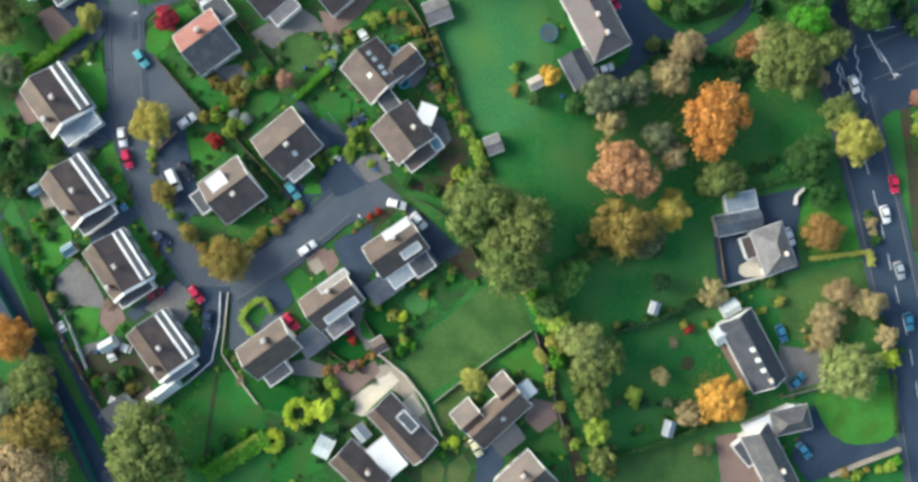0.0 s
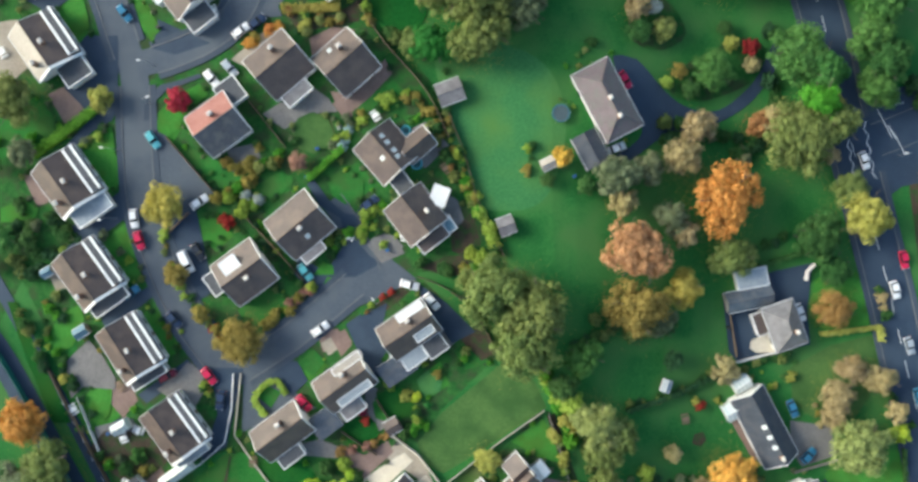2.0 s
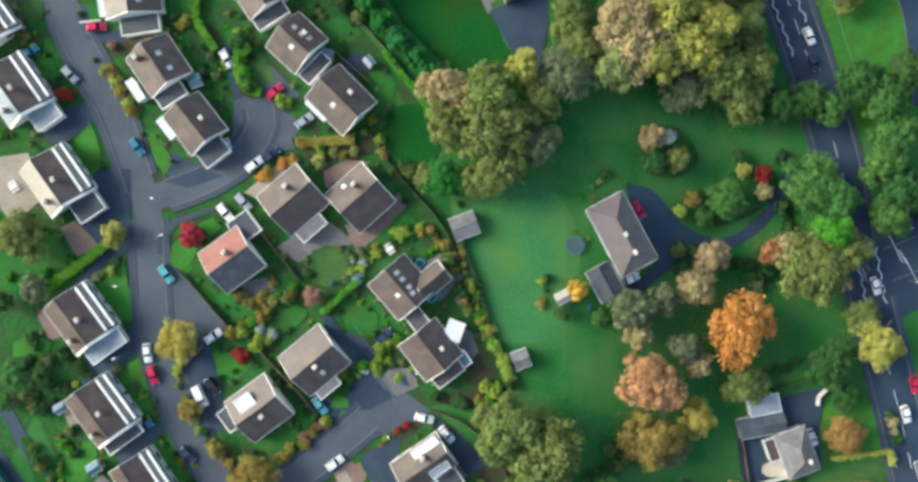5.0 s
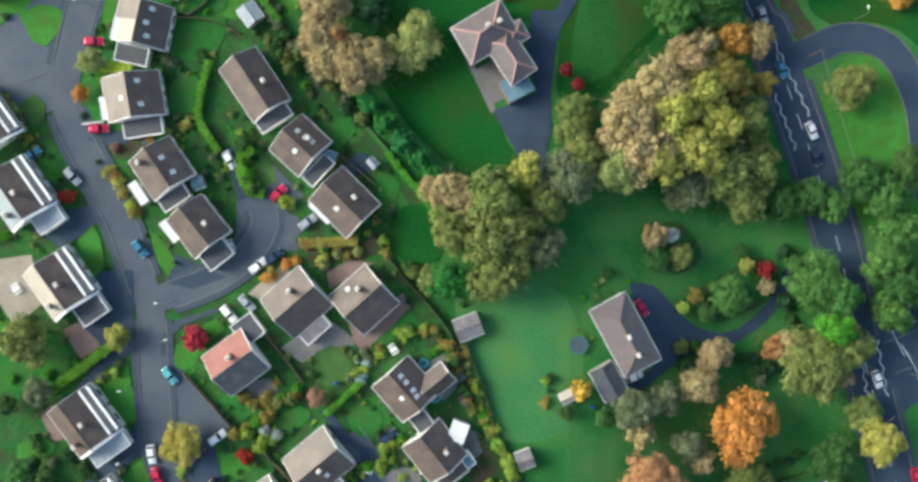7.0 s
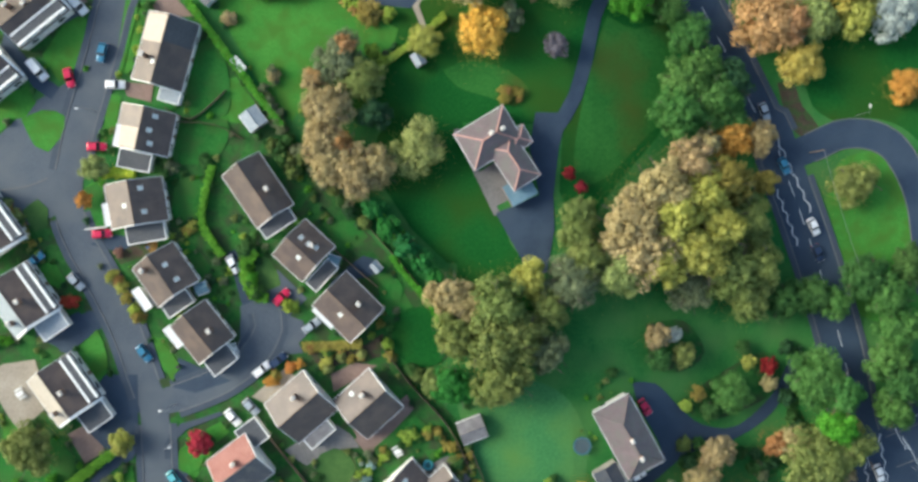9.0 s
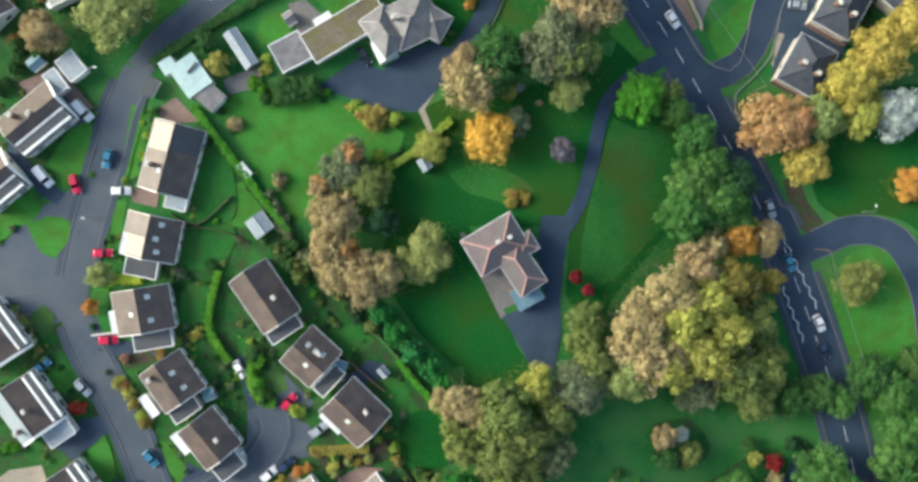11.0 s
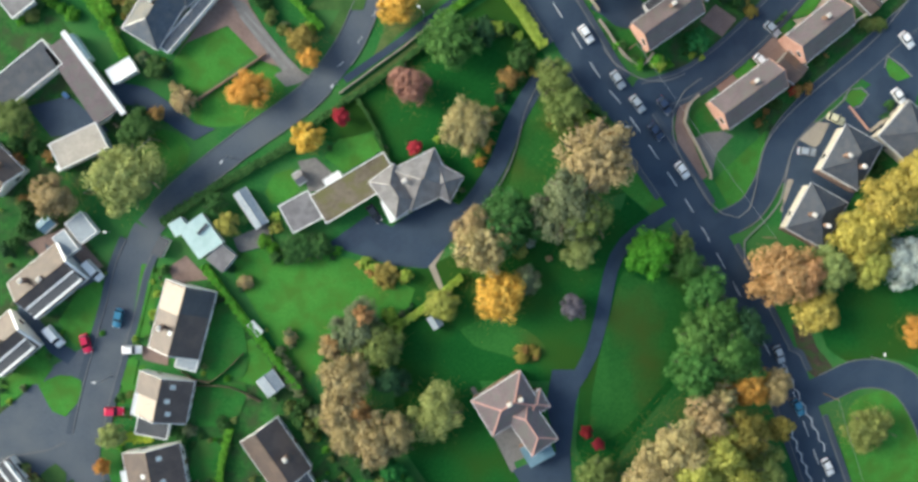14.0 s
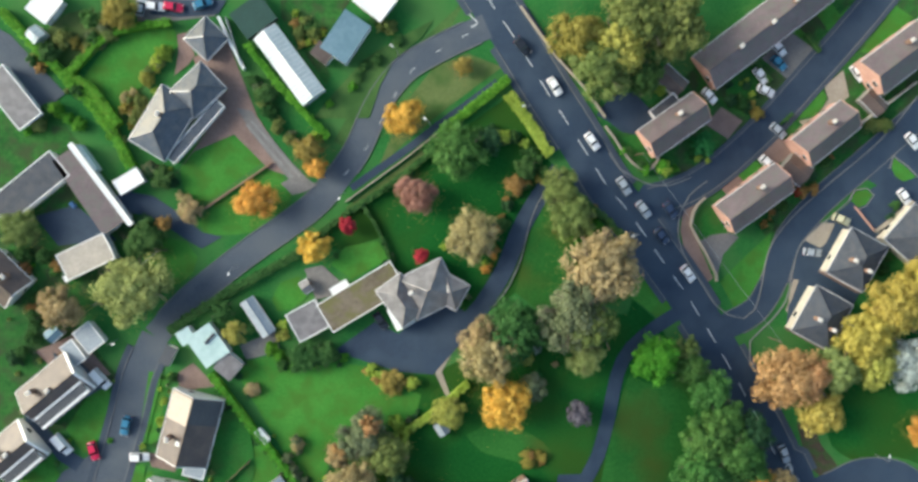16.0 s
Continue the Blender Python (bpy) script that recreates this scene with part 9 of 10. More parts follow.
drive([(2.17, -42.6), (6.44, -40.56), (9.08, -46.06), (6.37, -50.17), (2.96, -50.15), (3.36, -46.01)], TARMAC)
bush(-1.34, -41.4, 1.31, 'acid')
bush(-11.56, -15.4, 0.96, 'acid')
bush(-11.59, -20.0, 0.96, 'lime')
bush(-23.4, -17.95, 1.19, 'red')
paving([(-77.36, -21.08), (-71.87, -18.93), (-69.47, -22.36), (-68.28, -27.23), (-72.54, -27.2), (-76.79, -25.95)], TARMAC, label='dark paved yard behind a bungalow')
lawn('dry', [(-91.54, 204.72), (-87.34, 208.71), (-81.56, 209.21), (-78.83, 205.12), (-83.06, 200.54), (-87.77, 198.29)], True)
shrubs([(-94.3, 200.6), (-90.46, 196.49), (-87.73, 192.97)], 8, 0.96, ('olive', 'rust', 'green'), 0.7, 137)
shrubs([(-82.65, 204.47), (-79.87, 202.12)], 4, 1.08, ('grey', 'olive'), 0.7, 138)
flat_house(-60.01, 143.37, 47.04, 2.53, 0.42, 3.1, 'ink', 'dark roof light on a workshop', name='roof_light', trim=False)
conservatory(-83.36, 179.73, -56.16, 5.91, 1.61)
bush(-37.86, 183.6, 1.43, 'lime')
lawn('villa', [(-16.67, 118.29), (-7.02, 118.21), (-4.16, 107.35), (1.13, 95.21), (4.87, 84.25), (-0.28, 80.68), (-8.77, 81.77), (-15.93, 88.77), (-21.58, 97.65), (-22.87, 107.54)])
lawn('villa', [(17.01, 118.06), (15.66, 108.38), (14.78, 96.26), (18.75, 86.52), (27.13, 97.52), (36.46, 107.59), (41.98, 119.0), (38.08, 133.68), (31.55, 144.24), (26.42, 148.69), (23.77, 140.04), (21.77, 130.26)])
lawn('pale', [(-7.91, 57.69), (1.85, 58.74), (15.25, 53.6), (20.1, 41.13), (14.9, 24.86), (1.38, 23.83), (-2.77, 33.13), (-5.09, 41.76)], True)
lawn('deep', [(48.39, 192.89), (53.14, 194.8), (55.8, 191.05), (52.41, 186.68), (49.03, 188.55)], True)
lawn('bright', [(68.8, 208.42), (72.0, 210.87), (75.19, 206.45), (71.99, 204.0)])
shrubs([(48.84, 192.81), (52.22, 194.08), (55.55, 190.98)], 6, 0.84, ('green', 'lime', 'dark'), 0.7, 139)
shrubs([(39.89, 177.96), (44.63, 177.68)], 5, 0.72, ('green', 'lime'), 0.7, 140)
drive([(82.88, 46.59), (90.46, 48.67), (100.93, 50.58), (100.86, 28.81), (94.3, 27.63), (90.35, 24.46), (85.82, 34.26)], TARMAC)
dashes([(89.13, 44.55), (92.37, 38.03)], 60, 1, 0.15)
dashes([(91.09, 45.17), (95.41, 46.01)], 60, 1, 0.15)
dashes([(92.77, 39.32), (95.37, 34.1)], 60, 1, 0.15)
lawn('villa', [(-41.05, 162.05), (1.1, 190.96), (8.92, 178.32), (14.82, 169.21), (4.39, 160.41), (1.8, 150.81), (-8.0, 143.8), (-15.76, 147.02), (-26.86, 158.73)], lift=0.012)
lawn('warm', [(11.29, 175.88), (16.65, 168.57), (24.04, 159.91), (30.4, 149.85), (16.32, 146.79), (11.37, 143.29), (1.8, 150.81), (3.1, 155.62), (5.04, 162.81)], lift=0.012)
lawn('villa', [(-41.84, 135.02), (-16.05, 134.3), (-5.69, 138.88), (8.88, 139.7), (26.39, 142.66), (21.16, 135.57), (14.73, 123.61), (10.84, 110.18), (-37.7, 111.75)], lift=0.012)
drive([(29.26, 172.52), (41.96, 173.81), (45.78, 174.2), (40.02, 169.47), (37.26, 164.54), (36.39, 159.0), (33.1, 163.35), (27.94, 170.7)], TARMAC)
shrubs([(-0.88, -43.4), (-3.29, -42.17)], 3, 0.84, ('acid', 'lime'), 0.7, 141)
shrubs([(5.17, -45.87), (11.27, -40.46)], 6, 0.72, ('green', 'lime'), 0.7, 142)
shrubs([(-92.5, 26.39), (-93.77, 19.12), (-90.16, 15.46)], 8, 1.19, ('green', 'dark', 'fresh'), 0.7, 143)
shrubs([(-86.48, 20.28), (-81.65, 17.82)], 5, 1.08, ('dark', 'green', 'grey'), 0.7, 144)
shrubs([(-25.54, -17.75), (-21.3, -17.78), (-17.65, -15.99)], 7, 0.72, ('green', 'lime', 'dark'), 0.7, 145)
shrubs([(-10.32, -8.17), (-4.84, -5.17)], 6, 0.72, ('green', 'dark', 'lime'), 0.7, 146)

# ---------- plots of the estate, south and middle ----------
drive([(-89.42, 66.78), (-88.18, 69.78), (-82.15, 73.34), (-80.06, 72.42), (-79.8, 69.71), (-84.64, 66.13), (-85.86, 64.04), (-88.25, 64.96)], TARMAC, lift=0.17)
lawn('bright', [(-84.97, 63.73), (-83.44, 66.12), (-80.7, 69.42), (-79.54, 66.7), (-78.71, 61.26), (-82.32, 60.39), (-84.69, 61.92)], True, lift=0.19)
lawn('bright', [(-91.59, 83.04), (-89.49, 83.33), (-87.92, 80.01), (-88.36, 78.2), (-90.45, 78.82)], True, lift=0.19)
lawn('bright', [(-69.63, 67.82), (-68.13, 67.21), (-63.7, 61.13), (-64.92, 59.94), (-67.32, 60.56)], True, lift=0.19)
shrubs([(-79.61, 83.86), (-76.96, 80.23), (-74.02, 76.3), (-71.66, 72.66), (-70.91, 70.49)], 18, 0.7, ('yellow', 'lime', 'rust', 'sage', 'ochre'), 0.5, 205)
drive([(-51.72, 66.47), (-51.27, 73.72), (-47.64, 74.9), (-44.33, 74.27), (-42.55, 71.84), (-38.65, 70.29), (-38.08, 67.27), (-39.61, 65.77), (-38.73, 63.64), (-42.66, 63.37), (-44.79, 61.27), (-47.83, 59.67), (-51.81, 59.7)], ASPHALT, lift=0.17)
car(-36.85, 69.37, 35, 'silver')
hedge([(-38.71, 65.03), (-32.67, 65.1), (-26.62, 65.48)], 2.0, 1.4, 'ochre')
bush(-33.63, 60.39, 1.2, 'sage')
bush(-30.89, 62.67, 1.2, 'sage')
bush(-26.64, 63.24, 1.2, 'sage')
lawn('deep', [(-23.13, 78.95), (-20.4, 79.84), (-17.71, 76.49), (-18.65, 74.08), (-21.07, 74.4)], True, lift=0.19)
lawn('deep', [(-20.53, 68.64), (-17.77, 71.34), (-13.21, 72.22), (-10.53, 68.56), (-11.51, 61.9), (-15.17, 60.11), (-19.39, 61.96)], True, lift=0.19)
hedge([(-20.36, 83.47), (-17.38, 79.52), (-13.19, 74.34), (-10.51, 70.08)], 1.3, 1.8, 'bright')
drive([(-82.68, 55.75), (-79.33, 59.94), (-72.73, 59.88), (-72.93, 44.79), (-74.16, 42.39), (-78.39, 40.02), (-82.66, 35.11), (-85.65, 35.15), (-77.14, 44.23), (-74.7, 46.93), (-78.29, 47.87)], TARMAC, lift=0.17)
lawn('deep', [(-99.06, 43.85), (-95.09, 45.62), (-88.51, 45.55), (-85.85, 42.51), (-86.19, 40.1), (-89.84, 35.92), (-99.18, 35.3)], True, lift=0.19)
lawn('bright', [(-80.26, 35.09), (-77.8, 39.41), (-74.18, 41.18), (-73.48, 35.01)], lift=0.19)
paving([(-67.55, 42.32), (-67.39, 45.34), (-66.28, 47.75), (-64.15, 49.54), (-59.63, 50.71), (-56.0, 51.88), (-55.41, 51.15), (-59.04, 49.79), (-62.97, 48.32), (-65.1, 46.23), (-65.45, 42.3)], FOOTWAY, label='grey footway curving round a corner', lift=0.18)
lawn('bright', [(-65.16, 41.69), (-63.92, 44.4), (-60.91, 44.37), (-59.12, 43.45), (-60.36, 40.43), (-62.48, 38.94), (-64.58, 39.87)], True, lift=0.19)
lawn('bright', [(-59.05, 48.28), (-56.03, 49.76), (-54.25, 47.63), (-56.68, 45.54), (-58.48, 45.86)], True, lift=0.19)
paving([(-28.94, 47.99), (-25.92, 47.66), (-18.28, 53.34), (-16.17, 51.81), (-24.73, 45.22), (-25.97, 43.11), (-27.76, 45.25)], BRICKPAVE, label='reddish brick paved terrace behind a house', lift=0.18)
paving([(-39.88, 43.55), (-33.48, 47.43), (-32.26, 48.63), (-29.26, 46.48), (-27.48, 43.73), (-31.72, 43.47), (-35.36, 42.29), (-38.41, 40.2), (-41.4, 42.05)], PATHING, label='worn grey paved yard behind a house', lift=0.18)
lawn('field', [(-28.31, 39.37), (-29.63, 36.3), (-32.72, 35.05), (-35.79, 36.36), (-37.02, 39.46), (-35.71, 42.53), (-32.62, 43.78), (-29.55, 42.47)], True, lift=0.19)
lawn('deep', [(-24.45, 43.58), (-15.89, 50.29), (-13.49, 47.84), (-14.73, 45.12), (-20.83, 42.45), (-23.86, 41.87)], True, lift=0.19)
shrubs([(-38.41, 40.2), (-36.58, 41.4), (-31.71, 43.89), (-28.1, 41.92), (-26.93, 38.87), (-28.78, 35.55)], 16, 0.6, ('grey', 'sage', 'silver', 'olive'), 0.5, 225)
lawn('bright', [(-80.88, 33.58), (-78.46, 35.07), (-72.76, 35.01), (-72.83, 28.96), (-75.56, 27.18), (-77.32, 30.22)], lift=0.19)
lawn('bright', [(-77.51, 16.32), (-73.25, 19.89), (-71.13, 21.38), (-69.72, 14.4), (-68.57, 10.03), (-72.18, 10.08), (-75.13, 13.87)], lift=0.19)
lawn('bright', [(-97.18, 24.41), (-92.37, 26.17), (-89.4, 24.32), (-90.02, 22.52), (-93.63, 21.66), (-97.22, 21.4)], True, lift=0.19)
tree(-95.77, 18.06, 3.2, 4.0, 'fresh')
tree(-91.28, 17.7, 2.4, 3.5, 'green')
tree(-98.54, 12.66, 2.2, 3.2, 'fresh')
drive([(-82.74, 20.31), (-77.4, 24.18), (-72.55, 27.75), (-71.72, 21.99), (-79.92, 15.74)], TARMAC, lift=0.17)
drive([(-34.01, 28.82), (-32.48, 29.71), (-29.51, 25.43), (-26.21, 22.66), (-24.39, 22.33), (-21.64, 24.73), (-19.2, 25.91), (-18.3, 24.69), (-21.66, 22.3), (-23.51, 20.19), (-23.85, 16.85), (-21.15, 13.78), (-18.74, 12.23), (-24.24, 9.44), (-30.3, 9.52), (-28.44, 13.27), (-25.97, 16.88), (-27.13, 21.76), (-31.34, 24.23)], TARMAC, lift=0.17)
lawn('deep', [(-29.47, 28.77), (-26.11, 31.15), (-22.19, 29.29), (-22.53, 25.95), (-26.19, 24.48), (-28.77, 26.33)], True, lift=0.19)
shrubs([(-18.31, 23.59), (-21.06, 21.68), (-22.79, 19.27), (-22.33, 16.71)], 14, 0.7, ('lime', 'acid', 'lime', 'bright'), 0.5, 235)
paving([(-21.73, 16.22), (-19.28, 18.62), (-16.25, 17.98), (-13.86, 14.3), (-18.74, 12.23)], PATHING, label='grey paved patio beside a house', lift=0.18)
lawn('deep', [(-43.68, 28.93), (-39.11, 31.6), (-36.72, 29.76), (-37.34, 28.55), (-41.6, 25.57)], True, lift=0.19)
bush(-47.37, 23.21, 1.6, 'lime')
bush(-50.11, 20.94, 1.5, 'red')
bush(-46.43, 26.41, 1.3, 'silver')
bush(-43.72, 25.59, 1.3, 'silver')
bush(-49.93, 26.27, 1.6, 'lime')
bush(-45.79, 29.13, 1.7, 'ochre')
bush(-43.63, 32.56, 1.5, 'sage')
bush(-40.0, 33.55, 1.3, 'ochre')
shrubs([(-34.19, 13.34), (-31.44, 15.74), (-27.77, 18.42), (-26.27, 16.88)], 9, 0.8, ('lime', 'olive', 'lime'), 0.5, 246)
lawn('bright', [(-32.72, 9.98), (-30.87, 12.69), (-28.76, 11.75), (-28.48, 9.93)], lift=0.19)
lawn('villa', [(-96.08, 5.05), (-94.2, 5.03), (-89.14, -7.17), (-83.17, -20.11), (-86.82, -20.08), (-92.17, -7.14)], lift=0.19)
paving([(-83.97, -7.21), (-79.38, -2.99), (-76.37, -6.66), (-73.98, -10.94), (-74.0, -13.37), (-80.68, -12.71), (-83.13, -15.12), (-84.01, -11.46)], PATHING, label='pale gravel paths between garden lawns', lift=0.18)
lawn('bright', [(-87.57, -1.1), (-83.88, 3.13), (-81.14, 4.32), (-80.26, 1.27), (-82.73, -4.18), (-86.09, -6.28), (-87.9, -4.14)], True, lift=0.19)
lawn('bright', [(-80.66, -10.28), (-78.2, -7.25), (-75.78, -8.19), (-76.1, -10.62), (-78.85, -12.11)], True, lift=0.19)
lawn('bright', [(-81.04, -19.39), (-80.7, -15.14), (-77.64, -12.43), (-74.6, -12.76), (-74.94, -16.4), (-76.49, -20.16)], True, lift=0.19)
lawn('bright', [(-67.48, 3.0), (-65.36, 1.76), (-61.17, -4.96), (-61.48, -6.17), (-64.22, -6.76), (-68.41, 1.18)], lift=0.19)
drive([(-65.49, -13.44), (-58.15, -8.02), (-55.75, -11.08), (-55.77, -14.12), (-57.62, -17.15), (-61.86, -15.9)], PATHING, lift=0.17)
shed(-80.28, -1.16, 32.0, 2.6, 2.0, roof='blue', label='small blue-roofed garden shed on gravel')
garden_table(-82.54, -17.25, 30, 'white')
bush(-84.31, -10.85, 1.2, 'yellow')
drive([(-26.23, -0.37), (-23.17, 1.73), (-20.17, -2.85), (-17.76, -5.91), (-18.99, -7.73), (-17.2, -11.39), (-20.85, -11.37), (-23.84, -5.87)], TARMAC, lift=0.17)
drive([(-48.55, -8.4), (-42.73, -10.58), (-39.67, -7.56), (-36.33, -7.89), (-34.23, -11.87), (-37.3, -14.88), (-41.52, -11.2)], TARMAC, lift=0.17)
paving([(-29.89, -2.17), (-28.06, -1.09), (-25.05, -4.64), (-27.2, -7.06)], BRICKPAVE, label='reddish brick paved front garden', lift=0.18)
lawn('deep', [(-36.33, -8.32), (-32.96, -5.49), (-30.55, -7.94), (-33.01, -11.15)], lift=0.19)
lawn('deep', [(-44.9, -14.82), (-42.45, -13.02), (-39.72, -14.25), (-41.88, -17.58)], lift=0.19)
lawn('deep', [(-20.89, -16.84), (-17.83, -13.82), (-13.58, -15.07), (-12.39, -18.13), (-15.45, -20.66), (-20.31, -19.89)], True, lift=0.19)
lawn('pale', [(-11.73, -12.05), (-9.28, -9.94), (-6.25, -12.09), (-6.88, -14.52), (-9.93, -15.71)], True, lift=0.19)
paving([(-30.61, -15.54), (-24.5, -11.94), (-19.65, -13.81), (-21.5, -16.84), (-26.39, -19.84)], PATHING, label='grey paved yard behind a house', lift=0.18)
bush(-23.03, -18.04, 1.4, 'crimson')
bush(-11.88, -15.82, 0.9, 'acid')
bush(-9.34, -17.24, 0.9, 'emerald')
bush(-11.79, -19.35, 0.8, 'lime')
paving([(-80.18, -26.21), (-76.5, -21.98), (-67.39, -22.06), (-63.18, -28.18), (-68.08, -32.39), (-72.33, -32.36), (-75.96, -29.9)], SOIL, label='bare cluttered yard behind a bungalow', lift=0.18)
bush(-71.7, -29.32, 1.6, 'green')
bush(-68.95, -26.91, 1.8, 'fresh')
bush(-72.9, -27.49, 1.2, 'grey')
wheelie_bin(-75.29, -22.3, 40, 'blue')
wheelie_bin(-74.19, -21.88, 10, 'blue')
garden_table(-72.26, -23.24, 20, 'white')
garden_table(-69.21, -21.74, 70, 'white')
garden_table(-71.73, -32.67, 70, 'white')
conservatory(-61.07, -30.51, 36.0, 7.0, 2.6, label='white lean-to conservatory beside a bungalow')
lawn('villa', [(-41.39, -32.01), (-39.23, -28.98), (-35.59, -29.01), (-32.87, -31.47), (-33.8, -33.59), (-38.07, -35.08), (-40.8, -34.44)], True, lift=0.19)
paving([(-36.47, -25.05), (-31.9, -24.17), (-27.05, -26.04), (-28.28, -28.16), (-34.97, -27.49)], PATHING, label='grey paved yard behind a house', lift=0.18)
lawn('deep', [(-27.01, -21.78), (-25.18, -20.58), (-20.31, -20.62), (-19.42, -23.06), (-22.18, -25.47), (-25.82, -24.83)], True, lift=0.19)
surface('terrace', [(66.14, -3.9), (62.94, -4.64), (60.87, -5.77), (60.67, -7.36), (61.96, -8.33), (64.83, -8.23), (66.42, -8.05)], CREAM, 0.16, 'rounded cream terrace beside a house', True, 0.35)
flat_house(62.32, -1.83, -71.0, 4.6, 2.3, 2.4, 'brown', 'brown slatted pergola with a white edge beside a house', name='pergola')
lawn('bright', [(77.07, -35.69), (79.96, -32.21), (85.08, -31.61), (92.75, -29.76), (94.12, -34.24), (93.93, -43.17), (88.17, -44.85), (83.7, -44.68), (80.53, -42.55), (78.0, -38.57)], True, lift=0.19)

# ---------- plots of the estate, north ----------
lawn('warm', [(-9.0, 121.5), (-3.0, 123.5), (5.0, 121.0), (9.0, 116.5), (6.0, 114.0), (0.0, 116.0), (-6.0, 118.0)], True, lift=0.06)
lawn('bright', [(-74.95, 127.61), (-73.26, 136.5), (-70.6, 136.48), (-71.27, 132.92), (-74.5, 121.66), (-76.29, 121.09)], lift=0.19)
lawn('bright', [(-90.33, 125.39), (-85.46, 131.87), (-81.3, 133.01), (-81.73, 127.68), (-83.93, 122.36), (-86.94, 120.01)], True, lift=0.19)
lawn('bright', [(-99.14, 116.89), (-95.21, 118.62), (-91.75, 115.91), (-94.19, 112.67), (-99.26, 112.31)], lift=0.19)
lawn('deep', [(-60.78, 125.68), (-56.56, 128.62), (-53.12, 122.62), (-53.33, 113.06), (-60.48, 112.55), (-61.57, 116.75)], True, lift=0.19)
drive([(-97.84, 130.21), (-94.43, 126.03), (-90.44, 121.24), (-86.97, 118.83), (-88.8, 116.47), (-92.26, 118.89), (-95.09, 123.07), (-98.5, 127.25)], TARMAC, lift=0.17)
paving([(-74.54, 119.88), (-68.05, 119.21), (-68.72, 115.64), (-73.43, 116.88)], BRICKPAVE, label='brown paved drive between two houses', lift=0.18)
lawn('bright', [(-78.87, 112.06), (-77.56, 117.53), (-74.62, 116.9), (-75.92, 112.03)], lift=0.19)
tree(-28.32, 125.65, 2.3, 8.6, 'tan')
tree(-34.72, 120.03, 2.3, 6.0, 'tan')
tree(-23.23, 125.0, 1.8, 4.0, 'lime')
tree(-21.46, 123.18, 1.4, 3.4, 'lime')
hedge([(-78.26, 101.19), (-75.29, 101.27), (-72.03, 101.1)], 2.2, 1.8, 'acid')
lawn('deep', [(-82.47, 98.38), (-79.18, 99.53), (-78.52, 90.54), (-82.08, 90.29)], lift=0.19)
wall_run([(-82.39, 89.88), (-78.23, 90.29)], 0.3, 0.9, RENDERW, label='low white garden wall in front of a house')
lawn('deep', [(-64.38, 98.11), (-63.15, 99.9), (-58.38, 99.83), (-58.53, 93.23), (-60.36, 91.45), (-64.81, 92.12)], True, lift=0.19)
lawn('deep', [(-62.87, 111.86), (-53.35, 111.75), (-54.69, 105.17), (-60.7, 102.86), (-63.62, 105.29)], True, lift=0.19)
shrubs([(-99.34, 96.24), (-96.46, 93.81), (-94.79, 90.2), (-94.27, 87.79)], 12, 1.0, ('olive', 'sage', 'green', 'rust'), 0.5, 218)
shrubs([(-79.28, 83.83), (-77.56, 81.1), (-75.56, 77.75), (-73.56, 74.41), (-71.84, 71.54)], 18, 1.05, ('yellow', 'lime', 'rust', 'sage', 'ochre'), 0.5, 219)
drive([(-32.82, 78.2), (-29.76, 80.87), (-26.09, 83.54), (-23.09, 82.58), (-21.92, 80.44), (-25.57, 78.98), (-28.59, 78.73), (-31.04, 76.66)], TARMAC, lift=0.17)
hedge([(-47.71, 84.8), (-50.03, 82.73), (-49.77, 78.2), (-47.6, 75.44), (-45.51, 75.28)], 2.3, 1.9, 'bright')
lawn('field', [(-48.25, 81.8), (-46.22, 84.18), (-43.61, 80.21), (-43.05, 77.78), (-46.39, 76.33), (-48.32, 78.48)], True, lift=0.19)
lawn('bright', [(-84.68, 194.75), (-81.6, 199.35), (-76.79, 203.93), (-70.93, 205.58), (-65.71, 205.51), (-64.96, 202.0), (-70.63, 198.01), (-72.53, 193.96), (-76.08, 192.27), (-77.99, 187.92), (-80.89, 187.97)], True, lift=0.19)
paving([(-65.17, 204.34), (-63.41, 204.89), (-61.82, 200.21), (-63.05, 198.48), (-66.04, 196.19), (-65.01, 200.84)], BRICKPAVE, label='brown paved drive between hipped houses', lift=0.18)
drive([(-70.14, 211.37), (-55.04, 211.17), (-56.89, 208.29), (-64.47, 207.81), (-70.25, 208.47)], TARMAC, lift=0.17)
car(-59.73, 210.36, 20, 'blue')
car(-71.93, 209.95, 75, 'silver')
shrubs([(-67.62, 200.88), (-68.85, 199.15), (-70.7, 196.27)], 10, 1.0, ('lime', 'acid', 'olive'), 0.5, 228)
shrubs([(-73.71, 193.4), (-75.25, 191.09), (-74.78, 188.15)], 8, 1.05, ('rust', 'ochre', 'beige'), 0.5, 229)
flat_house(-25.36, 210.31, -39.0, 7.0, 5.6, 3.0, 'white', 'white flat-roofed shed beside a workshop', name='workshop')
flat_house(-36.01, 199.93, -39.0, 3.8, 3.0, 2.4, 'brown', 'brown flat-roofed store beside a workshop', name='store', trim=False)
surface('garden_ground', [(-44.31, 211.03), (-30.24, 210.84), (-36.94, 202.17), (-34.77, 195.68), (-35.7, 193.93), (-42.18, 204.0), (-44.41, 207.53)], GARDEN, 0.10, 'dark planted ground with earth between sheds')
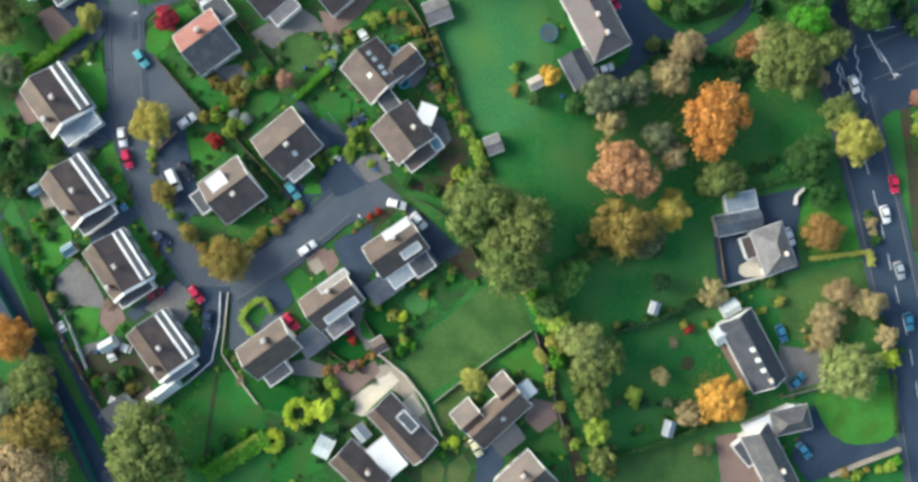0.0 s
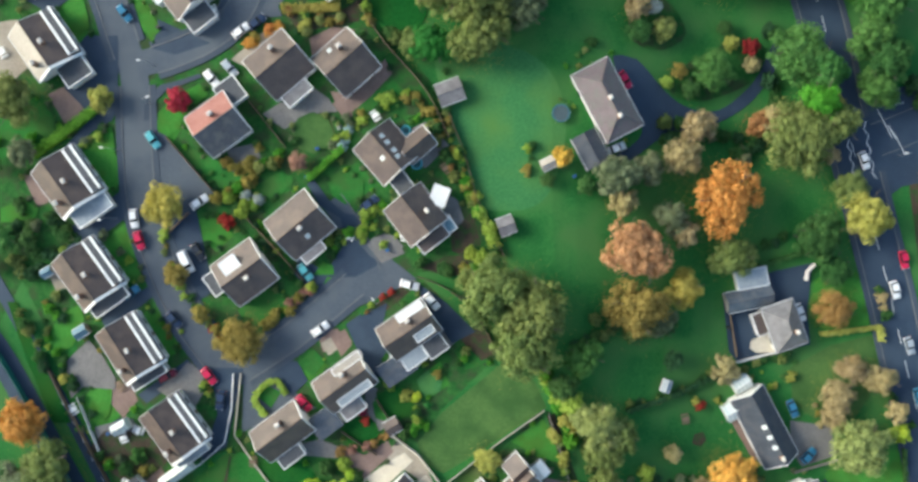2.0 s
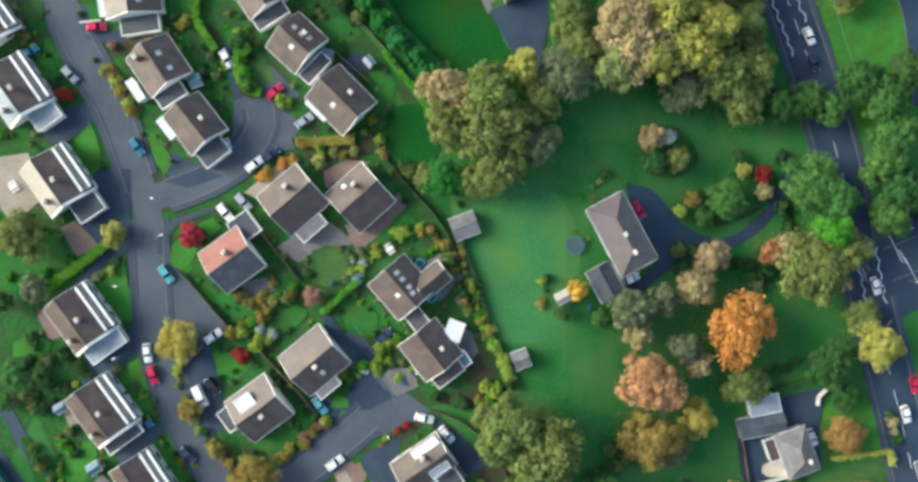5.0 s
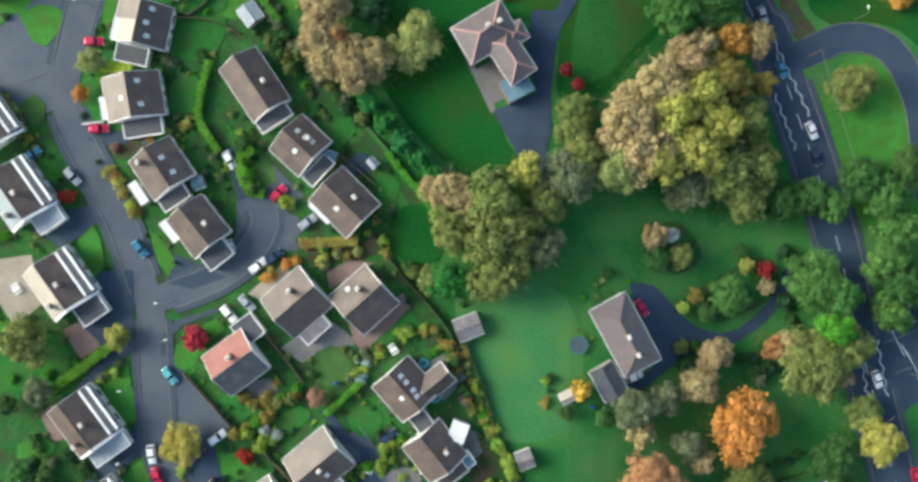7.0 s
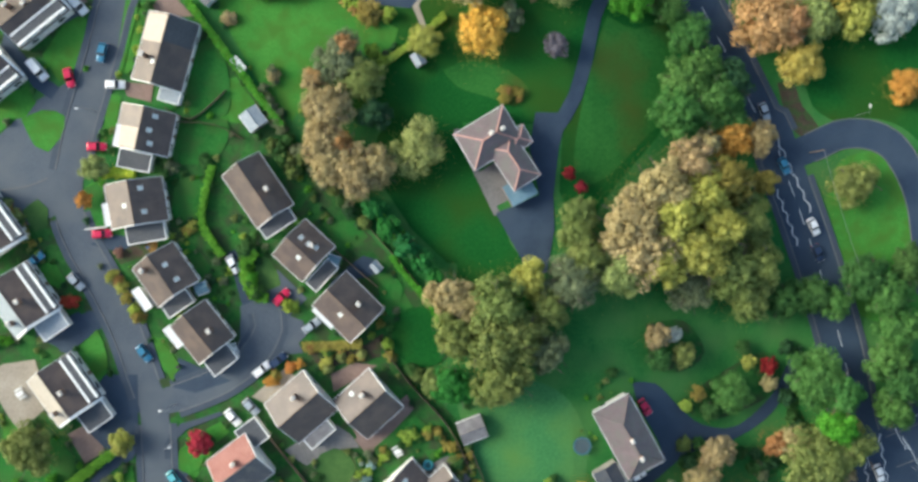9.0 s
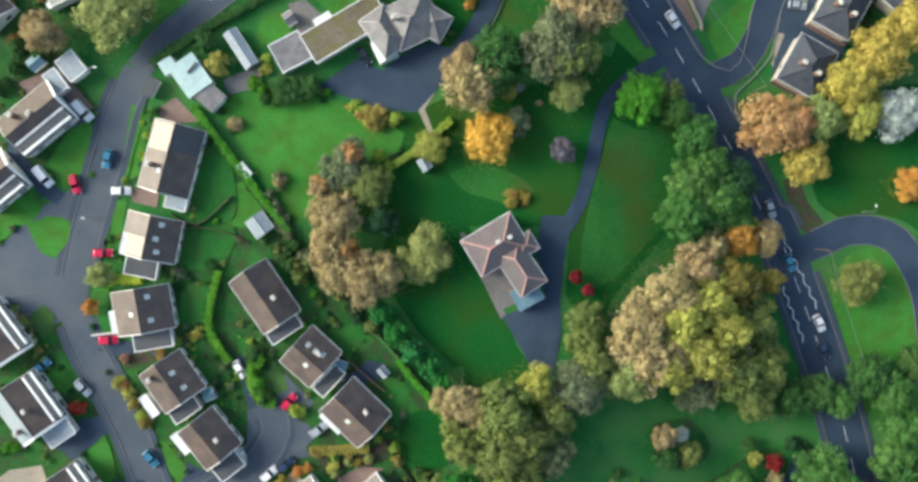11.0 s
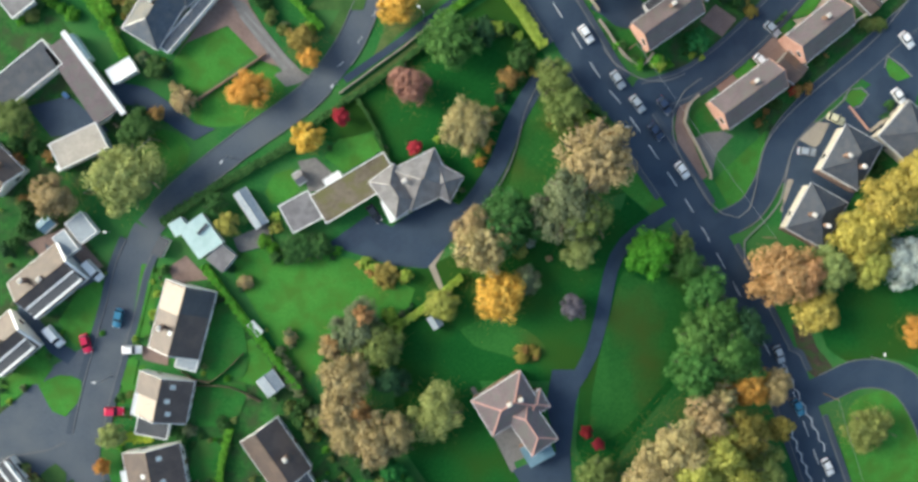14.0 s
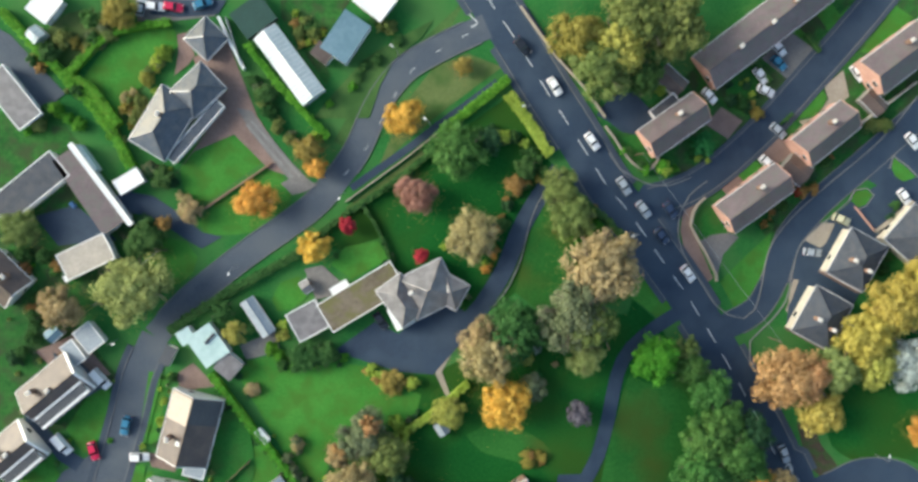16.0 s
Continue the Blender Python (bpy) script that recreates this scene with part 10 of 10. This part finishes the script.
shrubs([(-41.54, 205.74), (-39.59, 202.21), (-36.91, 203.34), (-36.27, 205.08)], 12, 1.0, ('ochre', 'lime', 'olive', 'rust'), 0.5, 233)
lawn('field', [(-38.55, 187.21), (-34.88, 191.57), (-27.6, 199.09), (-18.6, 204.24), (-13.82, 206.52), (-16.26, 203.03), (-21.69, 199.0), (-24.78, 193.75), (-27.2, 187.01)], lift=0.19)
flat_house(-94.5, 174.22, 37.5, 15.5, 5.8, 3.0, 'ink', 'long dark low-pitched wing of a bungalow with white edges', name='wing')
wheelie_bin(-87.09, 170.95, 30, 'blue')
wheelie_bin(-86.7, 170.53, 50, 'blue')
tree(-68.83, 175.58, 2.6, 3.2, 'green')
bush(-70.81, 177.39, 1.6, 'dark')
tree(-64.07, 169.27, 2.0, 3.4, 'beige')
drive([(-43.13, 171.8), (-45.42, 174.22), (-42.43, 175.64), (-39.5, 174.69), (-38.05, 173.65), (-40.75, 172.34)], PATHING, lift=0.17)
hedge([(-38.65, 163.07), (-33.79, 166.84), (-28.35, 170.3), (-22.9, 173.76), (-16.23, 178.68), (-13.2, 181.12)], 1.3, 1.6, 'green')
lawn('dry', [(-32.55, 168.9), (-27.7, 172.37), (-22.85, 175.84), (-16.79, 180.48), (-16.21, 179.58), (-22.58, 174.65), (-27.73, 171.06), (-31.98, 167.69)], lift=0.19)
hedge([(-12.89, 183.97), (-7.08, 188.13), (-2.83, 191.38), (1.17, 194.39)], 2.0, 1.7, 'bright')
hip_house(-15.88, 152.34, 25.0, 9.0, 8.4, roof='pale', eave=3.2, ridge=6.3, chimneys=((-0.75, 0.3),), label='pale grey hipped house with a bay and white eaves', wings=((-6.0, 0.4, -80, 8.4, 5.4, 3.2, 5.5), (3.6, -2.4, 35, 5.0, 5.0, 3.2, 4.9)))
conservatory(-21.65, 146.81, -65.0, 4.6, 4.2, label='white glazed bay with a hipped glass roof on a house')
paving([(-41.2, 156.73), (-37.62, 157.42), (-33.85, 153.86), (-36.01, 150.91), (-39.01, 150.38), (-40.11, 153.41)], PATHING, label='grey concrete yard behind a house', lift=0.18)
flat_house(-33.88, 152.84, 30.0, 3.4, 1.5, 2.4, 'white', 'small white-roofed porch behind a long flat roof', name='porch')
lawn('bright', [(-47.92, 150.6), (-46.03, 154.15), (-42.44, 155.26), (-40.78, 151.02), (-43.82, 148.7), (-46.81, 148.17)], True, lift=0.19)
lawn('bright', [(-35.83, 157.5), (-32.76, 161.02), (-26.18, 162.07), (-23.88, 158.42), (-31.75, 154.41)], lift=0.19)

kerbline([(54.52, 131.89), (53.41, 134.39), (53.53, 138.1), (57.69, 141.78), (61.75, 146.69), (62.89, 151.63), (64.37, 157.54), (66.91, 161.05), (72.66, 165.5), (76.3, 168.66)], width=0.2)
drive([(63.14, 151.62), (64.62, 157.38), (67.08, 160.8), (72.66, 165.09), (76.3, 168.17), (84.92, 173.16), (88.7, 170.64), (89.95, 166.51), (82.32, 160.42), (79.31, 150.12), (72.47, 137.8), (67.42, 138.72), (61.7, 140.89), (62.61, 147.91)], TARMAC, label='dark tarmac court between new houses', lift=0.2)
paving([(65.9, 159.83), (69.71, 163.65), (72.65, 163.28), (70.51, 158.94), (69.24, 158.05)], SANDPAVE, label='sandy paved parking bay', lift=0.23)
paving([(62.26, 147.09), (63.31, 151.37), (64.65, 151.19), (62.59, 145.85)], SANDPAVE, label='sandy paved strip beside a drive', lift=0.23)
wall_run([(68.94, 152.98), (77.08, 148.28)], 0.3, 2.2, BRICKPAVE, label='red brick wall along the side of a new house')
wall_run([(61.34, 140.78), (69.48, 136.08)], 0.3, 2.2, BRICKPAVE, label='red brick wall along the side of a new house')
lawn('villa', [(18.71, 119.57), (19.72, 123.8), (20.75, 129.86), (22.74, 135.6), (26.32, 139.84), (30.27, 142.89), (25.76, 145.62), (20.04, 144.42), (16.22, 138.41), (12.41, 130.02), (11.02, 119.76)], True, lift=0.06)
lawn('warm', [(25.57, 132.83), (31.4, 130.29), (38.79, 131.41), (40.72, 123.25), (39.23, 113.27), (32.39, 106.1), (25.06, 99.08), (18.68, 97.56), (18.18, 105.55), (21.02, 118.89), (22.55, 123.73), (23.9, 128.58)], True, lift=0.07)
bush(3.45, 137.73, 1.5, 'yellow')
bush(-2.37, 133.63, 1.2, 'yellow')
bush(5.48, 133.17, 1.7, 'emerald')
bush(5.89, 138.89, 1.0, 'silver')
bush(9.77, 135.81, 0.7, 'beige')
tree(15.6, 138.12, 4.2, 6.0, 'sage')

lawn('villa', [(-44.45, -28.87), (-41.39, -26.7), (-38.0, -28.31), (-37.17, -31.6), (-39.26, -34.5), (-42.65, -32.78)], True, lift=0.2)
lawn('villa', [(-27.37, -22.3), (-24.91, -19.28), (-21.26, -19.55), (-19.46, -22.97), (-21.68, -25.87), (-25.57, -25.6)], True, lift=0.2)
lawn('villa', [(-20.38, -15.66), (-16.35, -13.5), (-12.59, -15.11), (-12.13, -18.16), (-15.79, -20.32), (-19.19, -18.35)], True, lift=0.2)
lawn('villa', [(-20.56, 68.27), (-17.09, 72.46), (-11.65, 71.75), (-8.69, 66.82), (-9.99, 61.36), (-14.87, 60.23), (-19.08, 62.76)], True, lift=0.2)
lawn('villa', [(9.31, 109.6), (11.77, 111.75), (14.83, 112.23), (17.98, 117.82), (20.92, 124.56), (13.73, 122.61), (10.63, 117.79)], True, lift=0.05)
lawn('villa', [(-5.55, 95.61), (-2.13, 97.39), (2.36, 88.63), (8.93, 79.08), (13.12, 71.73), (8.19, 68.15), (-5.91, 69.57)], True, lift=0.05)
lawn('bright', [(74.68, 93.24), (76.94, 100.9), (82.14, 104.04), (88.63, 102.95), (92.5, 96.25), (94.15, 85.96), (94.99, 67.93), (82.59, 68.11), (78.76, 79.73)], True, lift=0.05)
paving([(64.13, 119.5), (67.36, 120.11), (69.64, 114.36), (73.11, 109.87), (69.21, 107.74), (66.64, 109.93)], SOIL, label='bare leaf-strewn verge at a road corner', curved=True, lift=0.06)
bush(92.91, -26.18, 2.2, 'acid')

lawn('villa', [(71.84, 114.35), (76.35, 111.12), (84.13, 111.69), (91.27, 109.71), (97.1, 105.18), (104.91, 101.25), (105.04, 137.06), (80.39, 137.19), (71.28, 127.08), (69.95, 120.73)], True, lift=0.05)

# ---------- the north-eastern corner: kerbs, forecourts and plots ----------
drive([(19.15, 186.89), (22.57, 190.95), (27.41, 191.59), (32.43, 186.56), (28.46, 182.67), (24.62, 183.4), (21.61, 185.56)], TARMAC)
wall_run([(20.98, 184.61), (22.83, 182.2), (24.32, 179.9), (25.95, 177.83), (27.47, 176.37), (28.89, 175.62), (30.06, 175.25), (31.38, 176.21), (32.72, 178.03)], 0.35, 1.0, SANDPAVE, label='pale stone garden wall round a corner plot')
lawn('deep', [(24.6, 182.19), (28.47, 183.15), (32.33, 178.28), (29.94, 176.1), (27.48, 177.21)])
tree(42.43, 181.08, 2.9, 3.2, 'emerald')
kerbline([(21.77, 179.08), (24.26, 175.67), (27.44, 173.82), (31.34, 172.3), (35.32, 172.24), (40.05, 173.91)], width=0.2)
kerbline([(43.71, 172.99), (39.74, 170.2), (37.68, 166.89), (36.96, 162.57), (37.86, 158.2), (39.59, 155.02), (42.55, 150.75), (45.26, 146.58), (48.4, 144.14), (52.11, 143.19), (54.55, 144.88), (56.21, 149.93), (57.85, 157.53), (61.56, 163.18), (67.01, 168.4), (73.22, 173.48), (79.04, 178.06), (84.86, 183.4), (90.8, 190.5)], width=0.2)
paving([(43.71, 172.62), (40.01, 169.82), (38.08, 166.63), (37.5, 162.56), (38.4, 158.18), (43.24, 151.22), (45.03, 152.15), (41.28, 160.57), (39.54, 163.74), (40.25, 166.58), (43.0, 169.51)], BRICKPAVE, label='brown footway round a road corner')
wall_run([(43.14, 169.51), (41.35, 168.05), (40.38, 166.58), (39.68, 163.74), (41.28, 160.82), (43.03, 158.01), (45.59, 152.88), (45.58, 151.62)], 0.4, 1.1, SANDPAVE, label='pale stone garden wall round a corner plot')
lawn('deep', [(40.75, 162.09), (40.78, 165.33), (43.4, 168.01), (47.49, 166.42), (48.82, 162.23), (44.71, 161.72), (41.96, 160.55)])
paving([(41.96, 160.3), (44.7, 161.47), (48.81, 161.85), (51.13, 160.9), (47.41, 157.23), (46.0, 152.86), (43.98, 156.72)], PATHING, label='worn grey concrete side yard')
paving([(43.55, 185.16), (47.27, 188.78), (52.13, 185.8), (48.7, 181.93)], BRICKPAVE, label='reddish brick paved forecourt')
paving([(54.09, 178.89), (58.78, 183.87), (62.29, 180.91), (63.18, 178.75), (58.73, 175.03)], BRICKPAVE, label='reddish brick paved forecourt')
paving([(46.58, 171.95), (49.87, 175.16), (52.58, 172.61), (49.01, 169.15)], BRICKPAVE, label='reddish brick paved forecourt')
lawn('bright', [(63.22, 188.08), (66.19, 192.56), (69.4, 193.01), (70.93, 190.84), (68.35, 186.86), (64.88, 186.16)], True)
lawn('deep', [(60.61, 185.1), (62.96, 187.08), (64.49, 185.04), (62.94, 182.16)])
hedge([(60.61, 184.97), (63.09, 187.2)], 0.7, 1.2, 'green')
paving([(70.42, 192.99), (74.54, 196.44), (75.82, 190.76), (69.63, 185.57), (66.41, 183.99), (64.75, 185.66), (68.61, 186.47), (71.32, 190.21)], SANDPAVE, label='pinkish paved drive of a semi-detached house')
lawn('bright', [(76.06, 168.21), (77.35, 170.22), (79.68, 170.43), (80.98, 169.38), (79.42, 167.25), (77.74, 166.65)], True, lift=0.24)
kerbline([(75.54, 167.97), (77.09, 170.48), (79.68, 170.81), (81.24, 169.38), (79.55, 166.99), (77.74, 166.27)], width=0.2)
lawn('bright', [(85.13, 175.15), (85.64, 177.3), (88.5, 175.08), (90.58, 173.01), (87.73, 172.05), (85.91, 173.23)], True, lift=0.24)
kerbline([(84.74, 175.03), (85.51, 177.68), (88.63, 175.46), (90.97, 173.0)], width=0.2)
wall_run([(81.37, 161.33), (85.53, 164.57), (89.55, 167.8)], 0.5, 1.2, SANDPAVE, label='cream boundary wall beside a parking court')
car(87.68, 168.68, -55, 'white')

# ---------- the north-western plots beside the side road ----------
lawn('bright', [(-62.41, 166.45), (-61.06, 164.64), (-56.96, 163.95), (-51.63, 164.55), (-47.41, 167.07), (-43.65, 170.44), (-43.34, 172.81), (-46.75, 177.27), (-51.27, 175.7), (-56.08, 172.72)], True)
lawn('bright', [(-65.54, 177.4), (-62.8, 182.3), (-57.11, 184.07), (-52.22, 183.04), (-48.2, 179.66), (-54.24, 175.05), (-60.62, 170.68), (-64.56, 172.07)], True)
lawn('bright', [(-71.39, 155.0), (-72.74, 159.8), (-68.72, 163.86), (-64.88, 162.83), (-62.64, 159.56), (-63.69, 156.49), (-68.52, 153.14)], True)
drive([(-79.04, 169.65), (-77.73, 173.52), (-71.12, 172.2), (-65.4, 168.18), (-61.64, 164.65), (-57.56, 163.61), (-61.76, 161.33), (-64.41, 162.93), (-66.93, 164.77), (-72.09, 168.09)], TARMAC)
wall_run([(-60.89, 169.38), (-57.53, 171.56), (-52.48, 174.78), (-47.07, 178.34)], 0.3, 0.9, BRICK, label='low brown wall between two lawns')
drive([(-42.53, 172.2), (-39.5, 174.51), (-42.94, 178.14), (-48.05, 184.73), (-50.85, 188.9), (-53.77, 189.54), (-51.22, 184.79), (-47.04, 179.16), (-43.07, 173.99)], PATHING)
surface('tyre_track', [(-52.12, 185.98), (-51.64, 186.21), (-42.44, 175.17), (-43.04, 174.82)], KERB, 0.16, 'pale worn wheel track on a gravel drive')
surface('tyre_track', [(-51.16, 186.79), (-50.8, 187.02), (-41.24, 175.73), (-41.73, 175.39)], KERB, 0.16, 'pale worn wheel track on a gravel drive')
road([(-31.25, 172.92), (-26.41, 176.15), (-19.16, 181.0), (-13.7, 185.05), (-7.05, 189.67), (-0.99, 193.95)], 1.5, mat=TARMAC, kerb=False, name='path', label='dark asphalt footpath beside a hedge')
kerbline([(9.19, 172.77), (7.91, 171.08), (5.3, 165.84), (3.2, 158.1), (0.34, 151.91), (-2.87, 147.91)], width=0.16)

# ---------- crossing lines on the main road ----------
waver(63.75, 96.09, 68.47, 83.82, 9, 0.35)
waver(61.28, 112.74, 71.51, 91.22, 15, 0.35)
waver(82.55, 38.0, 84.03, 29.64, 6, 0.35)
waver(86.2, 41.82, 88.43, 29.34, 8, 0.35)

edge_strips()
fringe()
plant()
leaf_fall()
